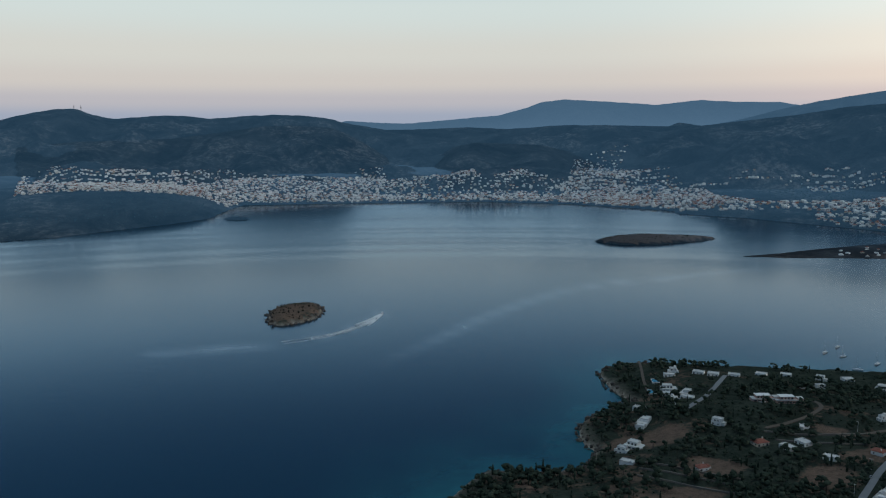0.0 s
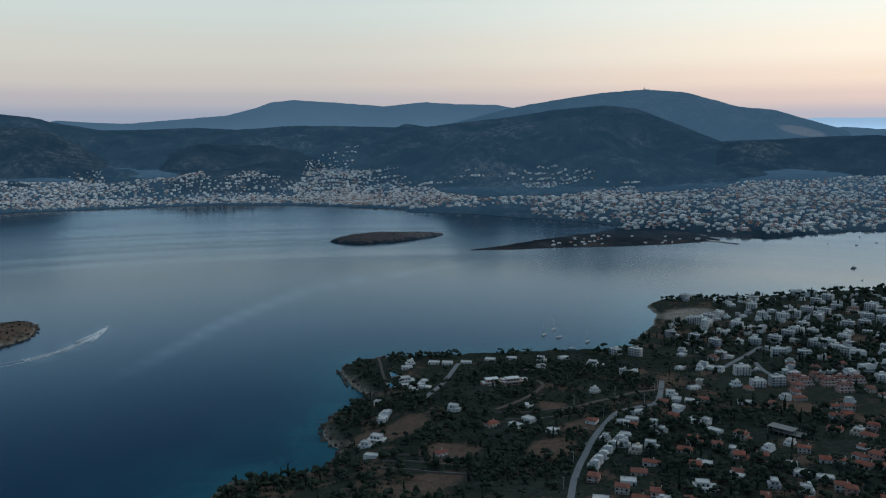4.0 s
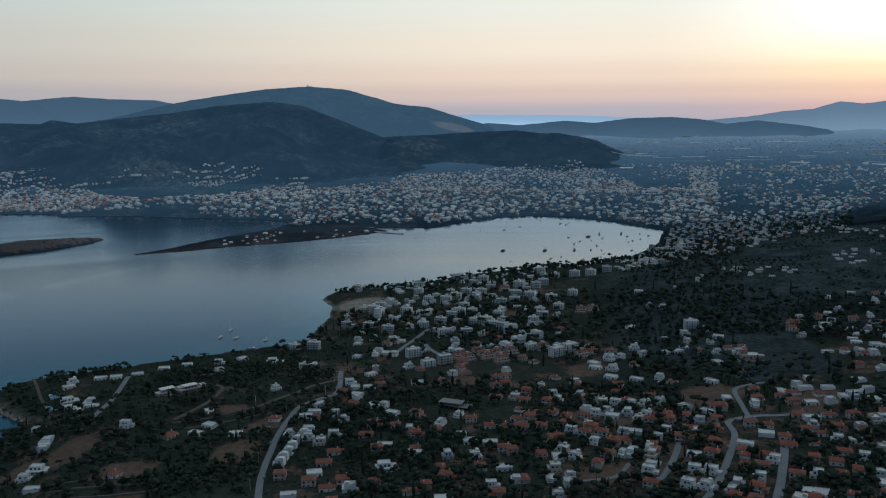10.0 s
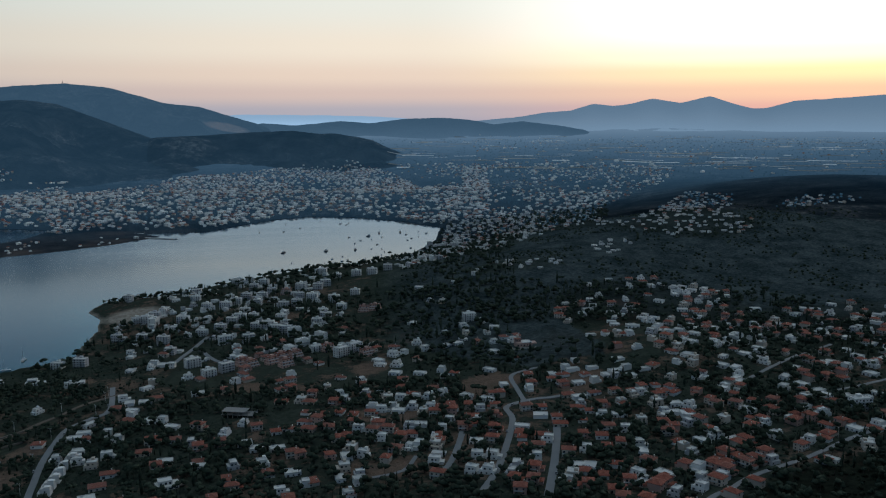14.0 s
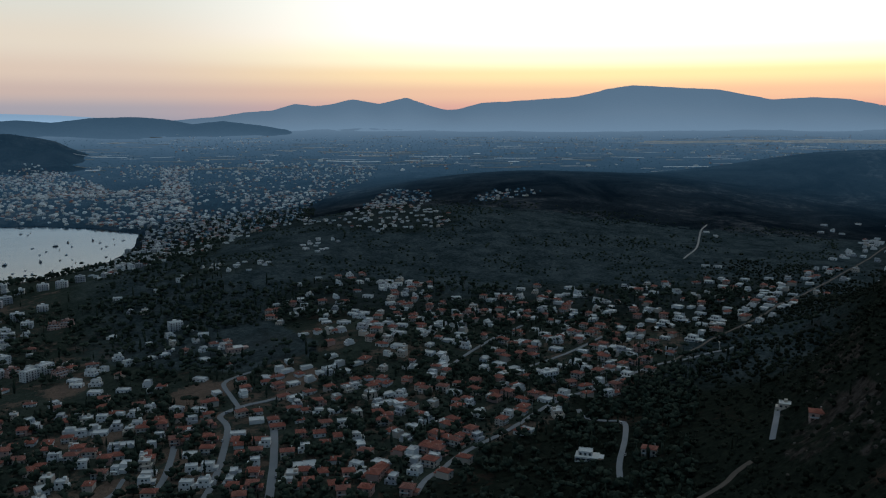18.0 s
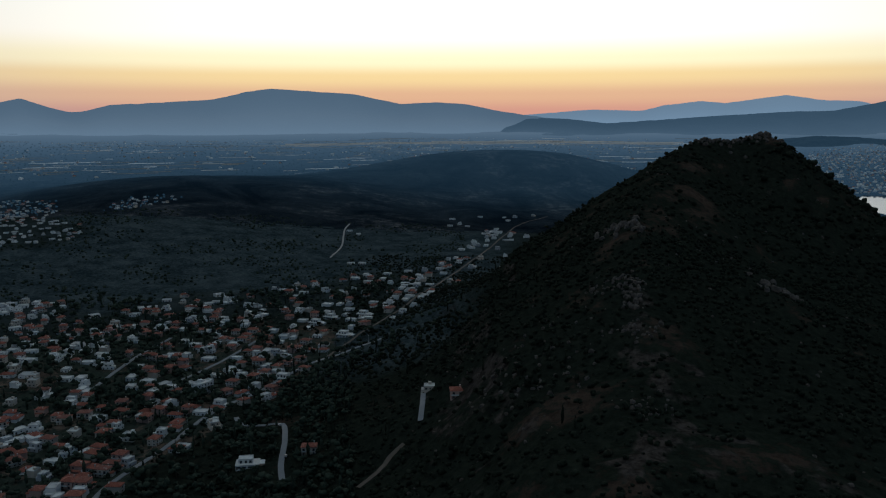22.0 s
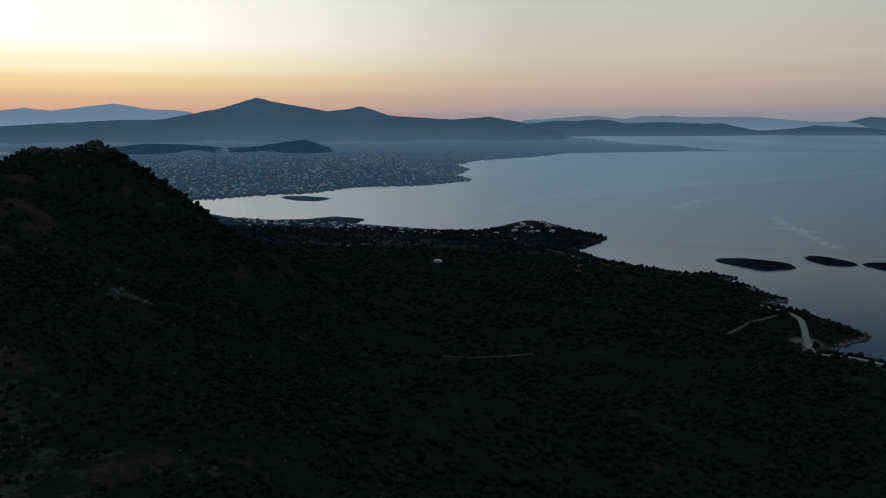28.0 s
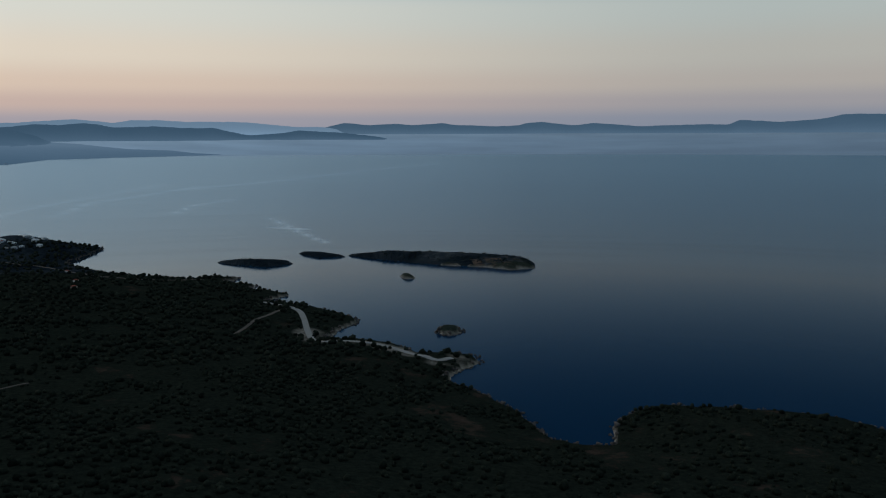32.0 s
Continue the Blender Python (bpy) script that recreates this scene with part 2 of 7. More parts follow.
# ---- the plan: shorelines and skylines, metres from the spot under the camera ----
SOUTH_SHORE = [(-940, 1776), (-850, 1842), (-765, 1945), (-667, 2046), (-597, 2142), (-589, 2282), (-568, 2389), (-364, 2421),
    (-138, 2445), (108, 2460), (346, 2398), (490, 2318), (621, 2229)]
TOWN_SHORE = [(604, 2192), (758, 2089), (889, 1948), (982, 1847), (1018, 1755), (922, 1707), (838, 1684), (741, 1653), (644, 1607),
    (557, 1577), (635, 1554), (755, 1543), (872, 1515), (981, 1501), (1112, 1510), (1109, 1564), (1152, 1540),
    (1211, 1484), (1318, 1501), (1431, 1504), (1517, 1473), (1574, 1372), (1594, 1228), (1563, 1099), (1380, 991),
    (1213, 934), (1071, 934), (960, 985), (868, 993), (777, 989), (743, 985), (707, 1003), (653, 1020), (615, 996),
    (600, 944), (563, 891), (517, 847), (481, 806), (444, 803), (400, 813)]
VILLA_SHORE = [(228, 843), (180, 843), (159, 822), (153, 783), (159, 746), (169, 720), (150, 709), (127, 687), (110, 659), (108, 623),
    (115, 607), (100, 572), (76, 566), (30, 569)]
EAST_SHORE = [(-291, -687), (-263, -716), (-183, -733), (-126, -737), (-94, -719), (-76, -682), (-69, -634), (-45, -632),
    (-22, -643), (-11, -669), (13, -722), (40, -756), (75, -798), (72, -823), (46, -868), (57, -895), (79, -898),
    (116, -895), (146, -932), (190, -953), (229, -947), (228, -1004), (212, -1050), (249, -1099), (298, -1136),
    (340, -1157), (373, -1170), (353, -1220), (387, -1244), (430, -1265), (426, -1295), (485, -1316), (476, -1360),
    (523, -1368), (560, -1337), (651, -1364), (730, -1392), (839, -1465), (856, -1579), (869, -1662)]
NORTH_SHORE = [(1015, -1726), (1118, -1752), (1149, -1686), (1147, -1568), (1231, -1527), (1350, -1502), (1468, -1467), (1499, -1550),
    (1589, -1527), (1609, -1448), (1667, -1386), (1754, -1348), (1872, -1348), (2036, -1392), (2151, -1501), (2104, -1578),
    (2078, -1686), (1994, -1845), (1977, -2033), (1827, -2206), (1781, -2400), (1904, -2462), (1958, -2622), (2087, -2700),
    (2100, -2871), (1966, -3097), (1924, -3263), (1729, -3416), (1441, -3596), (1319, -3667), (1481, -3692), (1614, -3755),
    (1807, -3743), (1945, -3782), (2102, -3841)]
ISLE_NEAR = [(-219, 1037), (-201, 1031), (-180, 1049), (-165, 1072), (-164, 1120), (-177, 1150), (-207, 1143), (-227, 1125),
    (-231, 1097)]
ISLE_BAY = [(321, 1778), (369, 1732), (452, 1734), (537, 1771), (587, 1800), (526, 1820), (442, 1841), (379, 1835)]
ISLE_SOUTH = [(-564, 2135), (-519, 2118), (-481, 2129), (-528, 2155)]
ISLE_NORTH = [(1997, -1694), (1929, -1737), (1853, -1771), (1868, -1727), (1928, -1691)]
ISLE_ISLETA = [(576, -1524), (518, -1497), (470, -1481), (428, -1524), (456, -1541), (522, -1542)]
ISLE_ISLETB = [(454, -1646), (405, -1601), (350, -1612), (404, -1643)]
ISLE_LONG = [(347, -1627), (269, -1584), (176, -1537), (70, -1512), (24, -1484), (-17, -1506), (-12, -1591), (54, -1628),
    (166, -1648), (269, -1655)]
ISLE_ROCKI = [(217, -1409), (198, -1376), (184, -1383), (194, -1416)]
ISLE_ROCKJ = [(107, -1002), (93, -986), (77, -999), (81, -1022), (100, -1024)]
LINE_SOUTH_HILLS = [(29.17, 0.42), (27.38, 0.75), (25.53, 1.22), (24.28, 1.43), (23.17, 1.44), (22.22, 1.07), (21.09, 0.82), (19.76, 0.93),
    (18.06, 1.04), (16.34, 0.97), (15.29, 0.82), (13.87, 0.93), (12.43, 1.07), (9.15, 0.96), (7.67, 0.77), (6.18, 0.47),
    (3.93, 0.05), (1.28, 0.11), (-1.75, 0.21), (-4.4, 0.08), (-8.14, 0.29), (-11.81, 0.26), (-15.38, 0.46), (-14.85, 0.22),
    (-17.06, 0.21), (-20.04, -0.17), (-23.05, -0.86)]
LINE_BAY_HILL = [(-10.47, -1.22), (-13.01, -0.43), (-15.58, 0.07), (-18.55, 0.43), (-22.32, 0.83), (-25.34, 1.3), (-28.74, 1.58),
    (-30.62, 1.35), (-32.12, 0.78), (-33.99, 0.03), (-35.85, -0.72), (-38.07, -1.57)]
LINE_LOW_HILL = [(-32.15, -1.57), (-35.12, -0.83), (-39.12, -0.65), (-42.64, -0.44), (-45.03, -0.37), (-47.69, -0.55), (-46.7, -0.58),
    (-49.73, -0.9), (-52.39, -1.59), (-54.29, -2.17)]
LINE_TOWER_MOUNTAIN = [(-17.06, 0.21), (-18.93, 0.54), (-22.32, 1.39), (-23.83, 1.68), (-26.1, 2.04), (-28.36, 2.36), (-31.13, 2.56),
    (-33.59, 2.36), (-35.8, 1.75), (-36.9, 1.41), (-39.07, 1.17), (-40.86, 0.61), (-42.62, 0.1), (-44.36, -0.55)]
LINE_SOUTH_MOUNTAIN = [(7.68, 0.36), (6.37, 0.65), (4.68, 0.54), (2.42, 0.45), (-0.61, 0.7), (-3.64, 0.95), (-5.51, 1.42), (-6.63, 1.82),
    (-8.11, 1.99), (-10.32, 1.85), (-12.5, 1.68), (-13.94, 1.56), (-16.73, 1.84), (-18.79, 1.71), (-21.45, 1.66),
    (-22.76, 1.4), (-24.36, 1.28), (-27.16, 0.4)]
LINE_PLAIN_HILLS = [(-40.71, -0.4), (-42.95, 0.11), (-45.2, -0.05), (-46.71, 0.09), (-48.22, 0.23), (-50.11, 0.07), (-52.38, 0.36),
    (-55.02, 0.42), (-56.89, 0.26), (-58.39, -0.04), (-60.23, 0.17), (-62.78, -0.14), (-65.29, -0.59)]
LINE_PALE_RIDGE = [(-38.53, 0.35), (-41.48, 0.67), (-46.71, 0.61), (-50.49, 0.52), (-54.27, 0.28)]
LINE_WEST_RANGE = [(-55.4, 0.05), (-59.85, 0.43), (-61.85, 0.74), (-63.47, 0.84), (-64.87, 1.29), (-66.27, 1.13), (-67.31, 1.26),
    (-68.66, 1.6), (-70.51, 1.29), (-72.28, 1.71), (-73.58, 1.25), (-74.86, 0.89), (-75.71, 0.93), (-77.22, 1.34),
    (-80.23, 1.49), (-83.44, 1.7), (-85.5, 2.14), (-87.18, 2.42), (-89.22, 2.3), (-92.52, 2.09), (-93.97, 1.78),
    (-95.76, 1.41), (-98.02, 1.53), (-99.91, 1.41), (-101.93, 1), (-103.91, 0.67), (-106.45, 0.35), (-108.29, 0.08)]
LINE_NORTHWEST_RANGE = [(-102.55, 0.57), (-104.44, 0.71), (-108.22, 1), (-111.6, 0.9), (-113.08, 1.26), (-115.29, 1.5), (-116.75, 1.34),
    (-120.3, 1.81), (-122.39, 1.46), (-124.44, 1.37), (-125.78, 1), (-127.77, 0.36)]
LINE_NORTH_MOUNTAIN = [(-101.79, 0.05), (-104.06, 0.49), (-106.71, 0.41), (-109.36, 0.1), (-113.1, 0.34), (-116.77, 0.58), (-120.33, 0.77),
    (-123.1, 0.82), (-124.62, 1.12), (-126.74, 1.52), (-129.09, 2.22), (-129.99, 1.96), (-131.08, 1.78), (-133.65, 1.34),
    (-134.77, 1.45), (-135.89, 1.67), (-137.76, 1.03), (-139.65, 0.91), (-141.92, 0.75), (-144.38, 0.93), (-146.45, 0.58),
    (-147.95, 0.24), (-149.82, -0.18)]
LINE_TOWN_HILLS = [(-118.45, -1.38), (-119.78, -0.95), (-122.13, -0.69), (-124.54, -0.78), (-127, -1.02), (-128.8, -0.97),
    (-130.64, -0.68), (-132.12, -0.51), (-133.59, -1), (-135.08, -1.46)]
# outlines of the settled and wooded land, in bearings and angles of height
SOUTH_SETTLED = [(26.39, -2.56), (24.17, -2), (21.26, -2.34), (17.88, -2.51), (14.35, -2.46), (12.69, -2.87), (11.13, -2.91), (6.4, -3.17),
    (5.86, -2.58), (3.97, -2.43), (3.83, -3.34), (0.45, -2.86), (-2.11, -2.6), (-2.83, -3.2), (-3.94, -2.92), (-5.07, -2.44),
    (-6.56, -2.95), (-8.44, -3.42), (-8.66, -2.02), (-10.56, -1.28), (-12.35, -0.91), (-11.69, -2.61), (-13.56, -2.62), (-14.55, -2.24),
    (-16.08, -3.46), (-17.99, -3.46), (-19.87, -2.51), (-21.76, -3.07), (-24.71, -2.31), (-28.16, -2.62), (-27.83, -3.4), (-31.01, -3.36),
    (-30.89, -4.74), (-34.31, -4.37), (-37.26, -4.22), (-36.58, -3.54), (-37.69, -3.3), (-41.19, -3.16), (-41.46, -7.48), (-13.55, -6.43),
    (14.47, -5.42), (27.82, -5.56)]
WOODED_KNOLL = [(-17.23, -3.84), (-19.88, -3.3), (-22.89, -3.55), (-24.01, -3.99), (-27.29, -3.55), (-28.9, -3.38), (-28.39, -3.98),
    (-26.59, -4.34), (-23.65, -4.49), (-21.03, -4.58), (-17.99, -4.26)]
BAY_SETTLED = [(-25.81, -4.52), (-31.07, -4.23), (-36.58, -3.71), (-39.1, -3.34), (-43.27, -2.96), (-46.99, -2.51), (-48.82, -2.35),
    (-51.37, -3.22), (-53.54, -4.29), (-56.29, -4.13), (-56.24, -2.88), (-60.16, -2.13), (-64.15, -2.42), (-64.28, -4.44), (-61.01, -5.94),
    (-59.12, -7.25), (-55.78, -8.12), (-54.06, -8.74), (-41.04, -9.82), (-25.7, -7.71)]
VALLEY_SETTLED = [(-51.76, -2.44), (-57.85, -2.47), (-63.13, -1.98), (-69.71, -2.26), (-70.45, -2.98), (-69.76, -3.72), (-66.17, -5.26),
    (-65.08, -6.21), (-66.94, -6.44), (-68.39, -5.97), (-70.17, -5.01), (-71.04, -4.44), (-74, -4.56), (-73.71, -5.65), (-75.79, -6.3),
    (-75.8, -6.66), (-74.12, -7.09), (-70.96, -7.38), (-68.79, -7.07), (-66.21, -6.76), (-63.59, -6.8), (-61.7, -7.39), (-58.64, -8.37),
    (-55.55, -8.95), (-53.99, -9.32), (-51.66, -9.87)]
RIDGE_CLUSTER = [(-64.94, -8.48), (-65.48, -7.52), (-67.71, -7.85), (-67.35, -8.23), (-65.51, -8.92)]
HILLTOP_STRIP = [(-76.41, -5.25), (-77.37, -4.65), (-79.29, -4.35), (-81.49, -4.45), (-80.59, -4.9), (-78.05, -5.19)]
SADDLE_HOUSES = [(-56.13, -10.06), (-58.26, -9.25), (-63.06, -8.97), (-62.87, -9.47), (-60.58, -9.88), (-57.88, -10.29)]
FOOT_CLUSTER = [(-62.74, -12.99), (-62.91, -11.74), (-65.16, -10.28), (-69.25, -10.15), (-70.72, -10.53), (-74, -10.83), (-73.97, -11.52),
    (-70.77, -12), (-68.97, -12.94), (-64.08, -13.14)]
TOWN_NORTH = [(-62.68, -12.95), (-63.07, -11.87), (-65.47, -10.84), (-66.87, -10.33), (-68.97, -10.1), (-73.26, -10.95), (-76.21, -11.83),
    (-78.49, -11.54), (-81.58, -10.67), (-84.68, -10.91), (-87.8, -10.65), (-92.84, -10.12), (-95.51, -9.5), (-98.16, -9.81),
    (-95.56, -12.15), (-91.72, -14.43), (-89.77, -16.04), (-87.8, -17.92), (-83.83, -18.26), (-79.85, -19.79), (-75.9, -21.56),
    (-72.34, -24.14), (-58.11, -22.61), (-49.65, -20.68), (-50.23, -14.73), (-58.63, -16.14), (-61.8, -16.24), (-66.95, -15.07)]
TOWN_MIDDLE = [(-27.74, -22.86), (-29.98, -19.26), (-34.5, -18.3), (-43.01, -17.08), (-50, -16.29), (-54.74, -15.99), (-56.71, -18.97),
    (-61.85, -18.14), (-64.95, -17.65), (-67.11, -12.73), (-74.35, -12.33), (-83.09, -11.08), (-83.65, -19.21), (-73.12, -24.42)]
NORTH_SETTLED = [(-121.72, -2.79), (-121.8, -1.62), (-126.51, -1.11), (-128.79, -1.49), (-130.81, -1.74), (-134.31, -1.71),
    (-136.84, -1.3), (-142.38, -1.27), (-143.32, -1.54), (-142.54, -2.48), (-143.28, -3.43), (-138.59, -3.67), (-131.39, -4.13),
    (-123.46, -4.29)]
LINE_CAPE = [(-145.8, 0.43), (-147.69, 0.5), (-149.36, 0.64), (-148.53, 0.62), (-150.09, 0.59), (-151.69, 0.73), (-152.65, 0.59),
    (-153.3, 0.45), (-155.99, 0.52), (-157.36, 0.41), (-159.46, 0.4), (-160.87, 0.07), (-161.59, -0.08), (-163.78, 0.06), (-164.88, 0.24),
    (-167.48, 0.09), (-169.35, -0.11), (-171.05, -0.3)]
LINE_PALE_EAST = [(-145.8, 0.66), (-147.69, 0.73), (-147.63, 0.75), (-151.06, 0.96), (-153.32, 0.73), (-154.32, 0.9), (-156.01, 0.91),
    (-157.72, 0.8), (-160.19, 0.8), (-161.62, 0.76), (-164.52, 0.47), (-166.37, 0.46), (-168.23, 0.2)]
LINE_EAST_HILLS = [(-165.62, 0.06), (-166.37, 0.39), (-167.87, 0.72), (-169.36, 0.57), (-171.25, 0.67), (-172.38, 0.56), (-174.43, 0.7),
    (-175.04, 0.58), (-178.06, 0.46), (-179.57, 0.53), (-179.95, 0.68), (-181.07, 0.74), (-182.56, 0.55), (-183.3, 0.51), (-184.41, 0.65),
    (-186.24, 0.53), (-187.32, 0.42), (-189.46, 0.48), (-191.56, 0.54), (-192.94, 0.49), (-193.6, 0.8), (-194.61, 0.73), (-195.94, 0.64),
    (-196.91, 0.7), (-198.5, 0.83), (-199.43, 1.05), (-200.35, 1.11), (-201.8, 1.06), (-204.19, 1.09), (-207.0, 0.95), (-210.85, 0.53)]
LINE_WEST_SPUR = [(27.49, -0.92), (22.8, -0.56), (17.78, -0.46), (14.08, 0.02), (12.02, 0.32), (10.14, 0.39), (7.56, 0.24), (6.58, -0.11),
    (5.26, -0.8), (3.59, -1.89), (2.75, -2.52)]
LINE_MIDDLE_SPUR = [(1.51, -2.65), (0.41, -1.83), (-0.7, -1.1), (-2.16, -0.82), (-4.37, -0.9), (-6.6, -0.99), (-8.48, -1.45),
    (-10.37, -1.84), (-13.41, -2.61)]
NORTH_BEACH = [(-127.24, -5.64), (-131.31, -5.92), (-134.85, -6.04), (-137.03, -6.44), (-143.98, -6.75), (-143.97, -7.09), (-136.65, -6.8),
    (-127.21, -6.13)]
NORTH_CAPE_HOUSES = [(-145.71, -6.46), (-146.87, -6.13), (-147.83, -6.06), (-149.33, -6.42), (-149.33, -6.8), (-146.09, -6.85)]
VILLA_QUARTER = [(139, 592, "L"), (129, 588, "W"), (171, 537, "r"), (204, 607, "W"), (209, 761, "w"), (195, 714, "w"), (199, 668, "w"),
    (215, 770, "W"), (235, 757, "w"), (246, 749, "w"), (264, 746, "w"), (296, 765, "w"), (320, 767, "w"), (343, 747, "W"),
    (371, 753, "w"), (381, 708, "L"), (258, 659, "M"), (276, 656, "M"), (222, 570, "r"), (252, 568, "w"), (238, 561, "w"),
    (447, 742, "A"), (434, 760, "A"), (398, 666, "w")]
TERRACE_ROW = [(255, 471, "T"), (261, 477, "T"), (268, 483, "T"), (275, 490, "T"), (283, 497, "T"), (293, 505, "T")]
SHORE_HOUSES = [(286, 512, "W"), (292, 497, "W"), (293, 483, "C"), (307, 487, "W"), (303, 513, "w"), (314, 536, "w"), (323, 538, "w"),
    (318, 527, "r"), (330, 522, "W"), (328, 506, "W"), (335, 550, "w"), (245, 452, "R"), (276, 450, "r"), (262, 439, "w"),
    (252, 429, "R"), (255, 415, "r"), (365, 561, "r"), (381, 577, "W"), (413, 591, "w"), (386, 555, "w"), (397, 556, "r"),
    (354, 531, "r"), (365, 507, "W"), (361, 490, "w"), (337, 481, "R"), (323, 470, "r"), (348, 469, "r")]
SHORE_HOUSES_EAST = [(348, 453, "C"), (346, 443, "R"), (358, 435, "R"), (321, 445, "w"), (312, 442, "R"), (326, 418, "w"), (298, 412, "L"),
    (336, 397, "C"), (347, 383, "W"), (363, 405, "w"), (366, 420, "w"), (370, 393, "w"), (313, 372, "R"), (438, 459, "r"),
    (391, 416, "r"), (398, 411, "r"), (413, 411, "r"), (482, 494, "R"), (478, 503, "r"), (446, 447, "C"), (402, 465, "U"),
    (348, 357, "w"), (330, 423, "r")]
BAY_BLOCKS = [(539, 773, "A"), (540, 739, "A"), (577, 768, "A"), (575, 720, "A"), (592, 710, "A"), (561, 667, "A"), (574, 646, "A"),
    (617, 720, "A"), (617, 681, "A"), (613, 632, "A"), (619, 654, "A"), (654, 681, "A"), (622, 668, "A"), (656, 628, "A"),
    (673, 631, "A"), (716, 646, "A"), (737, 677, "A"), (772, 674, "A"), (736, 712, "A"), (708, 710, "A"), (693, 717, "A")]
BAY_BLOCKS_UPPER = [(660, 747, "A"), (633, 725, "A"), (672, 795, "A"), (692, 799, "A"), (669, 826, "A"), (740, 900, "A"), (780, 863, "A"),
    (817, 883, "A"), (717, 808, "A"), (725, 787, "A"), (759, 780, "P"), (784, 831, "A"), (784, 778, "A"), (910, 858, "A"),
    (871, 793, "A"), (877, 763, "A"), (885, 741, "A"), (918, 740, "A"), (691, 652, "A"), (715, 612, "P"), (725, 604, "P"),
    (688, 623, "W"), (709, 829, "A"), (691, 874, "A")]
ROW_BLOCKS = [(482, 619, "A"), (451, 586, "W"), (466, 577, "A"), (483, 574, "A"), (505, 566, "P"), (506, 578, "P"), (522, 556, "P"),
    (520, 537, "P"), (536, 559, "P"), (547, 552, "P"), (570, 548, "A"), (577, 539, "P"), (569, 515, "A"), (586, 514, "A"),
    (580, 493, "P"), (593, 493, "R"), (589, 471, "W"), (567, 469, "w")]
HILL_FOOT = [(728, 478, "A"), (703, 469, "W"), (772, 561, "C"), (773, 545, "C"), (813, 607, "w"), (845, 576, "w"), (882, 571, "W"),
    (692, 525, "w"), (635, 444, "w"), (647, 438, "w"), (587, 468, "W"), (597, 464, "W"), (557, 459, "w"), (530, 414, "r"),
    (513, 400, "r"), (551, 411, "w"), (487, 382, "W"), (493, 373, "W"), (500, 365, "W"), (522, 376, "r"), (564, 385, "r"),
    (485, 415, "C"), (518, 324, "w")]
MIDDLE_STREETS = [(461, 484, "r"), (467, 478, "R"), (464, 451, "R"), (448, 439, "r"), (460, 378, "W"), (464, 366, "w"), (472, 339, "R"),
    (450, 318, "W"), (459, 306, "R"), (487, 299, "R"), (422, 368, "W"), (423, 356, "R"), (431, 349, "R"), (392, 349, "C"),
    (389, 336, "W"), (405, 322, "R"), (367, 333, "C"), (403, 290, "W"), (387, 276, "R"), (422, 271, "W"), (427, 263, "W"),
    (450, 277, "R"), (405, 399, "r"), (416, 390, "r")]
PLAZA = [(668, 377, "G")]
SOUTH_LANES = [(392, 223, "R"), (407, 223, "R"), (423, 231, "R"), (439, 239, "W"), (453, 245, "R"), (467, 246, "W"), (480, 272, "w"),
    (472, 252, "r"), (406, 253, "W"), (402, 262, "W"), (467, 286, "R"), (514, 288, "R"), (522, 280, "r"), (509, 261, "r"),
    (539, 257, "C"), (542, 242, "R"), (564, 259, "r"), (554, 275, "r"), (463, 217, "W"), (524, 234, "W"), (504, 220, "R"),
    (454, 224, "R"), (497, 252, "r"), (531, 257, "r")]
SOUTH_LANES_EAST = [(409, 169, "R"), (413, 157, "R"), (416, 134, "R"), (429, 147, "C"), (442, 138, "W"), (475, 141, "R"), (473, 133, "R"),
    (488, 126, "R"), (496, 123, "R"), (500, 115, "C"), (510, 121, "R"), (444, 175, "W"), (463, 176, "R"), (487, 192, "W"),
    (516, 184, "R"), (530, 192, "R"), (536, 177, "C"), (544, 172, "R"), (553, 160, "C"), (524, 155, "W"), (512, 160, "w"),
    (527, 207, "C"), (531, 224, "w"), (508, 209, "W")]
NORTH_LANES = [(542, 123, "W"), (546, 104, "W"), (583, 83, "w"), (596, 72, "W"), (588, 74, "r"), (628, 88, "A"), (659, 62, "W"),
    (642, 67, "R"), (621, 70, "R"), (630, 50, "W"), (619, 37, "R"), (644, 29, "L"), (678, 46, "C"), (690, 26, "R"),
    (699, 17, "R"), (626, 124, "C"), (661, 133, "w"), (568, 188, "W"), (568, 198, "w"), (579, 172, "R"), (587, 161, "R"),
    (582, 151, "w"), (608, 141, "R"), (588, 137, "R")]
NORTH_LANES_UPPER = [(721, 133, "R"), (731, 143, "R"), (700, 171, "W"), (744, 187, "w"), (799, 173, "W"), (848, 155, "L"), (829, 200, "P"),
    (776, 113, "w"), (870, 119, "W"), (863, 93, "w"), (922, 68, "W"), (810, 79, "R"), (779, 71, "R"), (833, 4, "L"),
    (855, -11, "L"), (855, -45, "L"), (775, -22, "L"), (759, 13, "R"), (949, -16, "r"), (988, 18, "w"), (919, 275, "W"),
    (741, 243, "w"), (644, 204, "r"), (619, 179, "W")]
SLOPE_HOMES = [(474, 43, "L"), (475, 8, "R"), (493, -64, "C"), (453, -75, "R"), (1184, -45, "w"), (1186, -61, "w"), (927, 78, "W")]
SHORE_ROAD = [(219, 432), (239, 465), (271, 507), (287, 526), (303, 542), (323, 559), (345, 562), (363, 567), (403, 624)]
VILLA_ROAD = [(190, 637), (213, 668), (231, 700), (256, 746)]
MANSION_DRIVE = [(235, 594), (257, 604), (281, 624), (298, 644), (299, 665)]
ORCHARD_ROAD = [(284, 578), (311, 584), (342, 591), (368, 598), (391, 598)]
